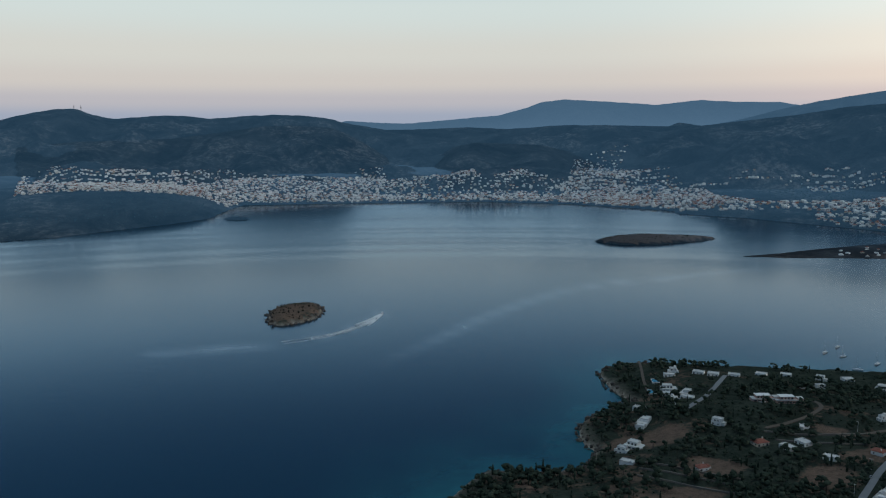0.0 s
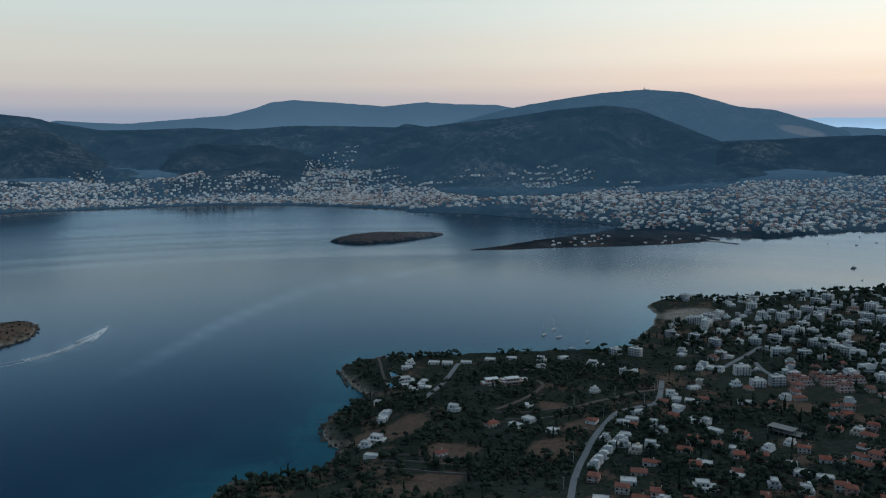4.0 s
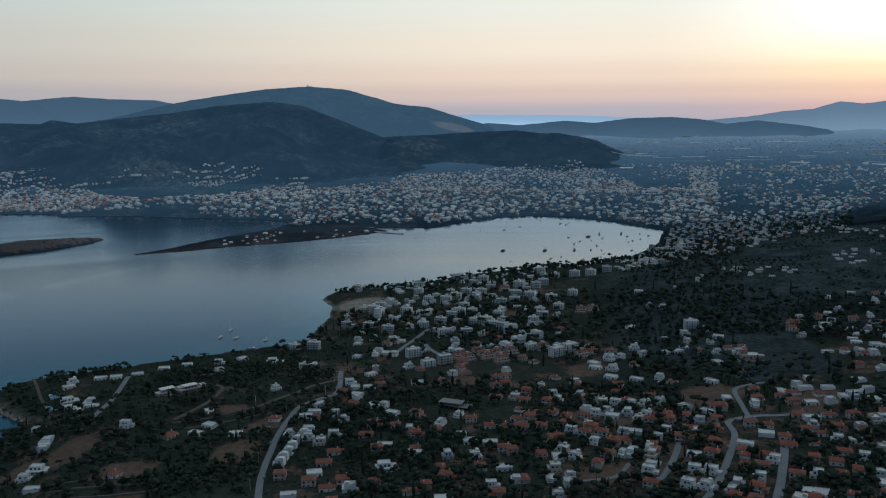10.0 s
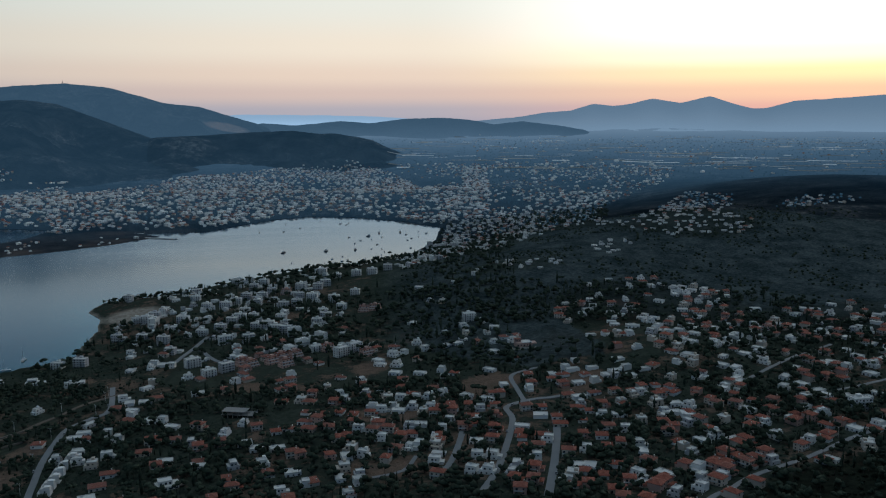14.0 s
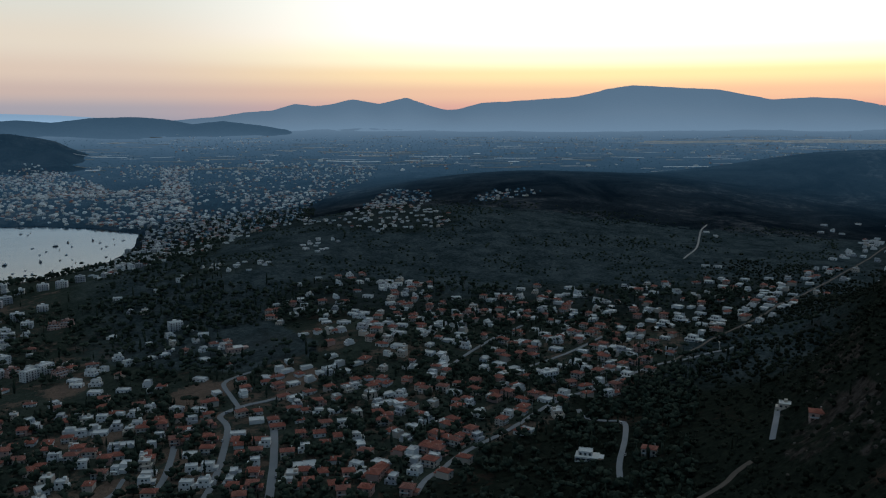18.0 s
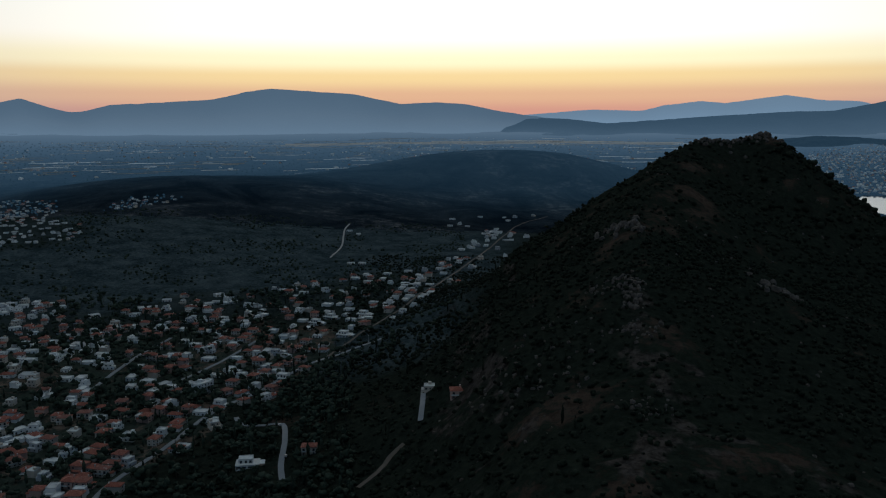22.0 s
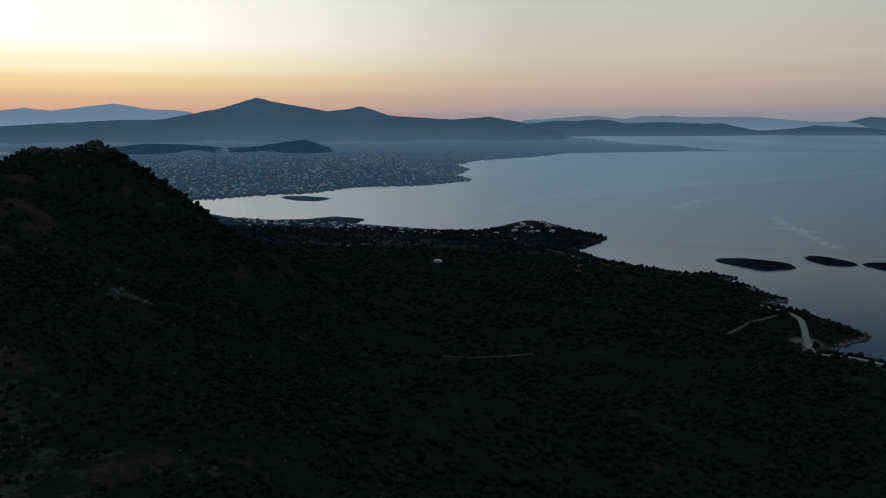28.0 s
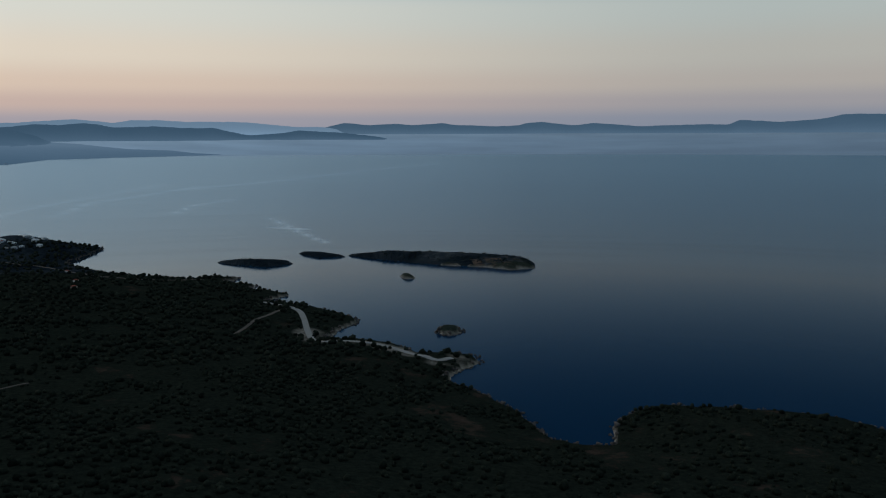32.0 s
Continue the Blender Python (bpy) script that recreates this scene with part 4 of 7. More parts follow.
DW = np.linspace(3858, 4784, 40)
A4, D4 = np.meshgrid(np.radians(AZS), DW)
# haze and sky sheen of this sea, painted as glow by bearing
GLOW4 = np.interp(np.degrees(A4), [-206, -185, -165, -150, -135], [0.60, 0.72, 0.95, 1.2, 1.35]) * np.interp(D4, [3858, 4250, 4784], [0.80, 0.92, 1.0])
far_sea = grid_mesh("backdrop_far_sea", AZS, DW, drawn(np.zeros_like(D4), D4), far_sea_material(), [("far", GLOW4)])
tagged(far_sea, "pale band of open sea along the horizon", "sea", kind="structure")

# ---- backdrop: the plain and the ranges beyond the bay ----
AZB = np.arange(-206, 30.01, 0.36)
DB = np.concatenate([np.linspace(1515, 2900, 190), np.linspace(2910, 4755, 90)])
A3, D3 = np.meshgrid(np.radians(AZB), DB)
X3, Y3 = -D3 * np.sin(A3), D3 * np.cos(A3)


def far_base(x, y, d):
    """The land behind the bay and in the plain: it goes on from the ground's own height."""
    zn, sd = height(x, y)
    roll_ = 18 * fbm(x, y, 500, 4, 21) + 14 * np.clip(sd / 300, 0, 1)
    zf = drawn(44 * (1 - np.exp(-np.maximum(sd, 0) / 250)) + roll_ * np.clip(sd / 200, 0, 1), d)
    u = np.clip((d - 2500) / 500, 0, 1)
    return np.where(sd > 0, zn * (1 - u) + zf * u, zn), sd


ZB, SB = far_base(X3, Y3, D3)
# amount of painted haze on the plain, by distance
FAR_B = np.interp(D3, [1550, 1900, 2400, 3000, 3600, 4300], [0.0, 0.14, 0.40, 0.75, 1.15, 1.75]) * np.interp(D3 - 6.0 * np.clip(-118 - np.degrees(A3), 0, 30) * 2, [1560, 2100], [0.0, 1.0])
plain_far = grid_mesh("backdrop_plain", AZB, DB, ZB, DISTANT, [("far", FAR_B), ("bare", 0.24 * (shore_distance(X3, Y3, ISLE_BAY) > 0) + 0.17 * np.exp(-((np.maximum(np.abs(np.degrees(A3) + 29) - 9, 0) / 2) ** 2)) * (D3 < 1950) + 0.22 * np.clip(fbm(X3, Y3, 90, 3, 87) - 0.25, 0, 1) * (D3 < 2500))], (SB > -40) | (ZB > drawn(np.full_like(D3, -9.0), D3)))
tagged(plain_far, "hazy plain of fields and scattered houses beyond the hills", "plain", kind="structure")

RANGES = []


def mountain_range(name, label, line, foot, crest, haze, scarred=False, taper=0.9):
    """One far range: a front slope from its foot up to the skyline given as bearings and angles of height."""
    line = sorted(line)
    az_ = np.arange(line[0][0], line[-1][0] + 0.01, 0.12)
    el_ = np.interp(az_, [p[0] for p in line], [p[1] for p in line])
    for _ in range(2):
        el_[1:-1] = 0.25 * el_[:-2] + 0.5 * el_[1:-1] + 0.25 * el_[2:]
    el_ = el_ + 0.025 * fbm(az_ * 10, az_ * 0 + crest, 4.0, 4, 2)
    dd = np.linspace(foot, crest + 160, 46)
    A, D = np.meshgrid(np.radians(az_), dd)
    X, Y = -D * np.sin(A), D * np.cos(A)
    top = EYE + crest * np.tan(np.radians(el_))[None]
    low = drawn(np.full_like(D, 30.0), D) - 6
    u = np.clip((D - foot) / (crest - foot), 0, 1)
    gully = fbm(X, Y, 320, 5, 31)
    ends = np.clip((np.degrees(A) - line[0][0]) / taper, 0, 1) * np.clip((line[-1][0] - np.degrees(A)) / taper, 0, 1)
    shape = ends * np.clip(u ** 1.25 + 0.75 * gully * u * (1 - u) * 4, 0, 1)
    back = np.clip((D - crest) / 160, 0, 1)
    z = low + np.maximum(top - low, -4) * shape - 60 * back**1.5
    RANGES.append((az_, dd, z))
    el_here = np.degrees(np.arctan((z - EYE) / D))
    bare_ = np.clip(1.3 - np.hypot((np.degrees(A) + 40.75) / 1.35, (el_here + 0.16 + 0.19 * (np.degrees(A) + 40.75) * -1) / 0.26), 0, 1) if scarred else 0 * D
    # painted haze of the range, thicker towards its foot
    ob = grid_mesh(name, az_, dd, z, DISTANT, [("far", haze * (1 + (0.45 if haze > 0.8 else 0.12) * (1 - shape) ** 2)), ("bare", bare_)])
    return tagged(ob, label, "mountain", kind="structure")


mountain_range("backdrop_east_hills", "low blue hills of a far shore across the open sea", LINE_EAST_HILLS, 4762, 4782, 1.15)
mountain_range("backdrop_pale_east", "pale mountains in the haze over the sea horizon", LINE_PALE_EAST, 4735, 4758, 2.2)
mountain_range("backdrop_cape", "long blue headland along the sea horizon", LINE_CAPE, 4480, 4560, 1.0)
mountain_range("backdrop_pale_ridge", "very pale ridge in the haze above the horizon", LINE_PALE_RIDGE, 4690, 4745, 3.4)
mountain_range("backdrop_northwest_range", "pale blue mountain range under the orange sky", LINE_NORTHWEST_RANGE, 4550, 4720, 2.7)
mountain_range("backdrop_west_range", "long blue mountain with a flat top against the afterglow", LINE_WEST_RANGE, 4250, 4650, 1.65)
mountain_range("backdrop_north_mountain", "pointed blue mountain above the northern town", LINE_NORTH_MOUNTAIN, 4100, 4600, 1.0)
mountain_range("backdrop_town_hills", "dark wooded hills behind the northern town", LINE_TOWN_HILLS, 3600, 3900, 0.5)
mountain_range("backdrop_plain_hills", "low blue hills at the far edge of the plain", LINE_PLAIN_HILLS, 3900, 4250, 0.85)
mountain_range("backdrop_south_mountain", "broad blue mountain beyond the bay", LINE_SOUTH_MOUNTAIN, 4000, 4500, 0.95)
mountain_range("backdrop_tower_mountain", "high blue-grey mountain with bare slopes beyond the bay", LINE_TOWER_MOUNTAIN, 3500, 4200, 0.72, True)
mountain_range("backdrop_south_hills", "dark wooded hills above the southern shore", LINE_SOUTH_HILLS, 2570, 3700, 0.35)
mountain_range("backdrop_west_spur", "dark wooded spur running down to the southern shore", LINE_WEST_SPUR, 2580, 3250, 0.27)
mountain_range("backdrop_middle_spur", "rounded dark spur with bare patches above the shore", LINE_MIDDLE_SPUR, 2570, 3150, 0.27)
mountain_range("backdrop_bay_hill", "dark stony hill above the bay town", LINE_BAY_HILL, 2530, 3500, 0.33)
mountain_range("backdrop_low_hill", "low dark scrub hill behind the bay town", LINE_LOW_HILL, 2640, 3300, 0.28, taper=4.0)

# ---- roads, draped on the ground ----
CHALK = plain("pale_gravel", (0.36, 0.33, 0.30), 0.95, 0.15, 0.3)

def smooth_line(pts, step=5.0):
    """Points every few metres along a gently rounded line."""
    p = np.array(pts, float)
    p = np.vstack([2 * p[0] - p[1], p, 2 * p[-1] - p[-2]])
    out = []
    for i in range(1, len(p) - 2):
        n = max(2, int(np.hypot(*(p[i + 1] - p[i])) / step))
        for u in np.arange(n) / n:
            out.append(0.5 * ((2 * p[i]) + (p[i + 1] - p[i - 1]) * u + (2 * p[i - 1] - 5 * p[i] + 4 * p[i + 1] - p[i + 2]) * u * u
                              + (3 * p[i] - p[i - 1] - 3 * p[i + 1] + p[i + 2]) * u**3))
    out.append(p[-2])
    return np.array(out)


ROAD_POINTS = []


def ribbon(name, pts, width, mat, lift=0.35, step=5.0, thick=0.6):
    c = smooth_line(pts, step)
    t = np.gradient(c, axis=0)
    t /= np.linalg.norm(t, axis=1)[:, None] + 1e-9
    side_ = np.stack([-t[:, 1], t[:, 0]], 1)
    cols = np.stack([c + side_ * k * width / 2 for k in (-1, -0.4, 0.4, 1)], 1)
    z, _ = height(cols[..., 0], cols[..., 1])
    zr = np.maximum(z.max(1, keepdims=True) * 0.6 + z * 0.4, 0.4) + lift
    top = np.concatenate([cols, zr[..., None]], -1)
    n = len(c)
    edge = np.array([[0, 0, -thick]])
    v = np.concatenate([top, (top[:, :1] + edge), (top[:, 3:] + edge)], 1).reshape(-1, 3)
    f = []
    for i in range(n - 1):
        a, b = 6 * i, 6 * i + 6
        for p, q in ((4, 0), (0, 1), (1, 2), (2, 3), (3, 5)):
            f.append((a + p, b + p, b + q, a + q))
    me = bpy.data.meshes.new(name)
    me.from_pydata(v.tolist(), [], f)
    me.materials.append(mat)
    ROAD_POINTS.append((c, t))
    return new(name, me)


for pts, width, mat, label in (
        (SHORE_ROAD, 7, ROAD, "grey asphalt road beside the terraced white houses"), (VILLA_ROAD, 6.5, ROAD, "pale concrete lane down to the villas"),
        (MANSION_DRIVE, 5.5, TRACK, "pale earth drive curving up to a mansion"), (ORCHARD_ROAD, 6, TRACK, "light gravel road along an orchard"),
        (MAIN_STREET, 7, ROAD, "grey asphalt street through the hillside houses"), (PLAZA_ROAD, 6, ROAD, "asphalt lane winding up to a walled building"),
        (ROW_STREET, 8, ROAD, "wide grey street past a row of houses"), (SIDE_LANE, 5, ROAD, "narrow asphalt lane between gardens"),
        (BYPASS, 5.5, ROAD, "pale asphalt road along the foot of the hill"), (SLOPE_DRIVE, 5.5, ROAD, "pale concrete drive on the dark slope"),
        (QUARRY_TRACK, 5, TRACK, "bare earth track on the dark slope"), (PASS_ROAD, 3.6, TRACK, "bare earth road rising to the pass"),
        (HILL_TRACK, 4.5, CHALK, "pale track winding over the scrub hill"), (COAST_ROAD, 12, CHALK, "pale unpaved road along the rocky shore"),
        (COAST_TRACK, 7, TRACK, "reddish earth track above the shore"), (NORTH_ROAD, 7, TRACK, "thin pale road to the northern headland"),
        (SCRUB_PATH, 4, TRACK, "short bare path in dark scrub"), (STEPS_LANE, 5, ROAD, "straight concrete lane up the slope"),
        (JUNCTION_A, 7, ROAD, "asphalt road by the apartment blocks"), (JUNCTION_B, 7, ROAD, "asphalt road by the apartment blocks"),
        (VILLA_LANE, 4, TRACK, "narrow earth lane on the villa headland"), (UPPER_LANE, 4.5, ROAD, "narrow asphalt lane among dark trees"),
        (LOWER_LANE, 5, ROAD, "narrow asphalt lane between houses"), (CROSS_LANE, 5, ROAD, "straight lane through the northern houses"),
        (NORTH_LANE, 5, ROAD, "straight lane through the northern houses")):
    tagged(ribbon("road", pts, width * 0.62, mat), label, "road", kind="structure")
ALL_ROAD = np.vstack([c for c, _ in ROAD_POINTS])
ALL_TURN = np.concatenate([np.arctan2(t[:, 1], t[:, 0]) for _, t in ROAD_POINTS])

# ---- paints ----
WHITE = plain("white_render", (0.80, 0.785, 0.76), 0.85, 0.35, 0.26)
WASH = plain("whitewash", (0.80, 0.79, 0.77), 0.85, 0.35, 0.12)
GREYWHITE = plain("weathered_render", (0.46, 0.46, 0.47), 0.9, 0.35, 0.25)
CREAM = plain("cream_render", (0.52, 0.45, 0.38), 0.88, 0.35, 0.16)
PINK = plain("salmon_render", (0.48, 0.31, 0.26), 0.88, 0.35, 0.16)
SLAB = plain("concrete_slab", (0.70, 0.68, 0.65), 0.95, 0.4, 0.3)
RAW = plain("raw_concrete", (0.27, 0.26, 0.25), 0.95, 0.3, 0.3)
STONE = plain("field_stone", (0.22, 0.19, 0.165), 0.95, 0.5, 0.35)
GLASS = plain("dark_window_glass", (0.03, 0.04, 0.05), 0.15, 1.0, 0.2, 0.0, 0.0, 0.6)
SHUTTER = plain("wooden_shutter", (0.12, 0.09, 0.07), 0.7, 1.0, 0.2)
RAIL = plain("balcony_rail", (0.50, 0.51, 0.52), 0.6, 1.0, 0.1)
METAL = plain("galvanised_metal", (0.45, 0.46, 0.48), 0.4, 2.0, 0.15, 0.8)
BARK = plain("bark", (0.045, 0.035, 0.028), 0.95, 2.0, 0.3)
POOLWATER = plain("pool_water", (0.03, 0.22, 0.30), 0.08, 0.5, 0.1, 0.0, 0.0, 0.5)
FOAM = plain("foam", (0.85, 0.87, 0.88), 0.9, 0.4, 0.3)
CARPAINT = plain("car_paint", (0.42, 0.43, 0.45), 0.3, 1.0, 0.5)
RUBBER = plain("black_rubber", (0.02, 0.02, 0.02), 0.9, 1.0, 0.1)
HULL = plain("boat_hull_white", (0.60, 0.62, 0.64), 0.4, 0.5, 0.15)
DARKHULL = plain("boat_hull_dark", (0.07, 0.08, 0.10), 0.4, 0.5, 0.2)


def tile_material():
    """Clay roof tiles: courses of rounded tiles, sun-bleached in patches."""
    m, n, l, b = material("clay_roof_tiles", 0.9)
    where = local(n)
    wave = n.new("ShaderNodeTexWave")
    wave.inputs["Scale"].default_value, wave.inputs["Distortion"].default_value = 1.6, 1.0
    l.new(where, wave.inputs[0])
    patch = noise_tex(n, l, 0.5, 4, 0.6, where)
    one = n.new("ShaderNodeObjectInfo").outputs["Random"]
    c = mix(n, l, mapped(n, l, patch, 0.3, 0.7), (0.19, 0.050, 0.033), (0.30, 0.088, 0.054))
    c = mix(n, l, mapped(n, l, one, 0, 1, 0, 0.6), c, (0.19, 0.095, 0.075))
    c = mix(n, l, mapped(n, l, wave.outputs["Fac"], 0.2, 0.8, 0.3, 0.0), c, (0.08, 0.03, 0.02))
    put(l, c, b.inputs["Base Color"])
    l.new(bump(n, l, wave.outputs["Fac"], 0.5, 0.08), b.inputs["Normal"])
    return m


TILES = tile_material()


def foliage_material(name, dark, light):
    m, n, l, b = material(name, 1.0, 0, 0.03)
    r = n.new("ShaderNodeNewGeometry").outputs["Random Per Island"]
    f = noise_tex(n, l, 0.9, 4, 0.7)
    c = mix(n, l, mapped(n, l, r, 0, 1), dark, light)
    c = mix(n, l, mapped(n, l, f, 0.35, 0.65, 0, 0.6), c, tuple(v * 0.5 for v in dark))
    put(l, c, b.inputs["Base Color"])
    l.new(bump(n, l, f, 0.8, 0.4), b.inputs["Normal"])
    return m


def distant_tree_material():
    """Tree rows of the far plain, dusk haze painted as a blue glow like on the land they stand on."""
    m, n, l, b = material("distant_trees", 1.0, 0, 0.0)
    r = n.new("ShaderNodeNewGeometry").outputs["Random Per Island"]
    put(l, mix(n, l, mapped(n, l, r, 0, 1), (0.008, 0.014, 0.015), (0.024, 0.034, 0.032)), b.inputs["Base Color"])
    # no lamp: this emission is the painted haze
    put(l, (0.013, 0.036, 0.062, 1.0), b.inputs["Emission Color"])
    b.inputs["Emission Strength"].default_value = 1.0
    return m


HAZY_LEAF = distant_tree_material()
LEAF = foliage_material("pine_and_olive_leaves", (0.017, 0.027, 0.020), (0.054, 0.069, 0.050))
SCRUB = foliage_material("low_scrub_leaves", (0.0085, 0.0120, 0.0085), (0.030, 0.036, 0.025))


# ---- building blocks ----
def box(bm, x0, x1, y0, y1, z0, z1, top=True, bevel=0.0):
    v = [bm.verts.new(p) for p in ((x0, y0, z0), (x1, y0, z0), (x1, y1, z0), (x0, y1, z0), (x0, y0, z1), (x1, y0, z1), (x1, y1, z1), (x0, y1, z1))]
    for q in ((0, 1, 5, 4), (1, 2, 6, 5), (2, 3, 7, 6), (3, 0, 4, 7), (3, 2, 1, 0)):
        bm.faces.new([v[k] for k in q])
    if top:
        bm.faces.new([v[k] for k in (4, 5, 6, 7)])
    return v


def cyl(bm, x, y, z0, z1, r0, r1, n=8):
    lo = [bm.verts.new((x + r0 * math.cos(a), y + r0 * math.sin(a), z0)) for a in np.arange(n) * 2 * math.pi / n]
    hi = [bm.verts.new((x + r1 * math.cos(a), y + r1 * math.sin(a), z1)) for a in np.arange(n) * 2 * math.pi / n]
    for k in range(n):
        bm.faces.new((lo[k], lo[(k + 1) % n], hi[(k + 1) % n], hi[k]))
    bm.faces.new(hi)
    bm.faces.new(lo[::-1])


def mesh_of(name, bm, mat):
    bmesh.ops.recalc_face_normals(bm, faces=bm.faces)
    me = bpy.data.meshes.new(name)
    bm.to_mesh(me)
    bm.free()
    me.materials.append(mat)
    return me


def part(name, bm, mat, parent, label=""):
    ob = new(name, bm if isinstance(bm, bpy.types.Mesh) else mesh_of(name, bm, mat))
    ob.parent = parent
    return tagged(ob, label)


def boxes(*dims):
    bm = bmesh.new()
    for d in dims:
        box(bm, *d)
    return bm


def hip_roof(x0, x1, y0, y1, z, rise, over=0.55):
    """A hipped tile roof with a fascia and a ridge."""
    bm = bmesh.new()
    x0, x1, y0, y1 = x0 - over, x1 + over, y0 - over, y1 + over
    half = min(x1 - x0, y1 - y0) / 2
    if x1 - x0 >= y1 - y0:
        r0, r1 = (x0 + half, (y0 + y1) / 2), (x1 - half + 0.01, (y0 + y1) / 2)
    else:
        r0, r1 = ((x0 + x1) / 2, y0 + half), ((x0 + x1) / 2, y1 - half + 0.01)
    low = [bm.verts.new((*p, z - 0.25)) for p in ((x0, y0), (x1, y0), (x1, y1), (x0, y1))]
    e = [bm.verts.new((*p, z)) for p in ((x0, y0), (x1, y0), (x1, y1), (x0, y1))]
    a, b = bm.verts.new((*r0, z + rise)), bm.verts.new((*r1, z + rise))
    for k in range(4):
        bm.faces.new((low[k], low[(k + 1) % 4], e[(k + 1) % 4], e[k]))
    if x1 - x0 >= y1 - y0:
        for q in ((e[0], e[1], b, a), (e[1], e[2], b), (e[2], e[3], a, b), (e[3], e[0], a)):
            bm.faces.new(q)
    else:
        for q in ((e[0], e[1], a), (e[1], e[2], b, a), (e[2], e[3], b), (e[3], e[0], a, b)):
            bm.faces.new(q)
    bm.faces.new(low[::-1])
    return bm


def flat_roof(x0, x1, y0, y1, z):
    """A roof slab behind a low parapet."""
    return boxes((x0, x1, y0, y0 + 0.25, z, z + 0.7), (x0, x1, y1 - 0.25, y1, z, z + 0.7), (x0, x0 + 0.25, y0 + 0.25, y1 - 0.25, z, z + 0.7),
                 (x1 - 0.25, x1, y0 + 0.25, y1 - 0.25, z, z + 0.7), (x0 + 0.25, x1 - 0.25, y0 + 0.25, y1 - 0.25, z, z + 0.12))


PANE = mesh_of("window", boxes((-0.65, 0.65, -0.06, 0.06, -0.65, 0.65)), GLASS)
PANE_TALL = mesh_of("balcony_door", boxes((-0.9, 0.9, -0.06, 0.06, -1.1, 1.1)), GLASS)
PANE_WIDE = mesh_of("wide_window", boxes((-1.6, 1.6, -0.06, 0.06, -0.7, 0.7)), GLASS)


def window_at(parent, me, x, y, z, turn):
    ob = part(me.name, me, None, parent)
    ob.matrix_basis = pose(x, y, z, 0, 0, turn)
    return ob


def wall_windows(root, rng, x0, x1, y0, y1, z, tall_front):
    """Windows round one storey: front and back (y), sides (x)."""
    n = max(2, int((x1 - x0) / 3.6))
    for k in range(n):
        x = x0 + (x1 - x0) * (k + 0.5) / n
        window_at(root, PANE_TALL if tall_front and k % 2 == 0 else PANE, x, y0 - 0.02, z + (1.25 if tall_front and k % 2 == 0 else 1.6), 0)
    m = max(1, int((y1 - y0) / 4.2))
    for k in range(m):
        y = y0 + (y1 - y0) * (k + 0.5) / m
        window_at(root, PANE, x0 - 0.02, y, z + 1.6, 90)
        if k == 0:
            window_at(root, PANE, x1 + 0.02, y, z + 1.6, 90)


def balcony(root, x0, x1, y, z, depth=1.5):
    deck = part("balcony", boxes((x0, x1, y - depth, y, z - 0.18, z)), SLAB, root)
    part("railing", boxes((x0, x1, y - depth, y - depth + 0.06, z + 0.02, z + 0.95), (x0, x0 + 0.06, y - depth + 0.06, y, z + 0.02, z + 0.95),
                          (x1 - 0.06, x1, y - depth + 0.06, y, z + 0.02, z + 0.95)), RAIL, deck)


def heater(root, x, y, z):
    bm = bmesh.new()
    box(bm, x - 0.9, x + 0.9, y - 0.9, y + 0.9, z + 0.3, z + 0.45)
    box(bm, x - 0.9, x + 0.9, y + 0.5, y + 0.95, z + 0.55, z + 1.0)
    box(bm, x - 0.05, x + 0.05, y + 0.6, y + 0.7, z, z + 0.55)
    part("water_heater", bm, METAL, root)


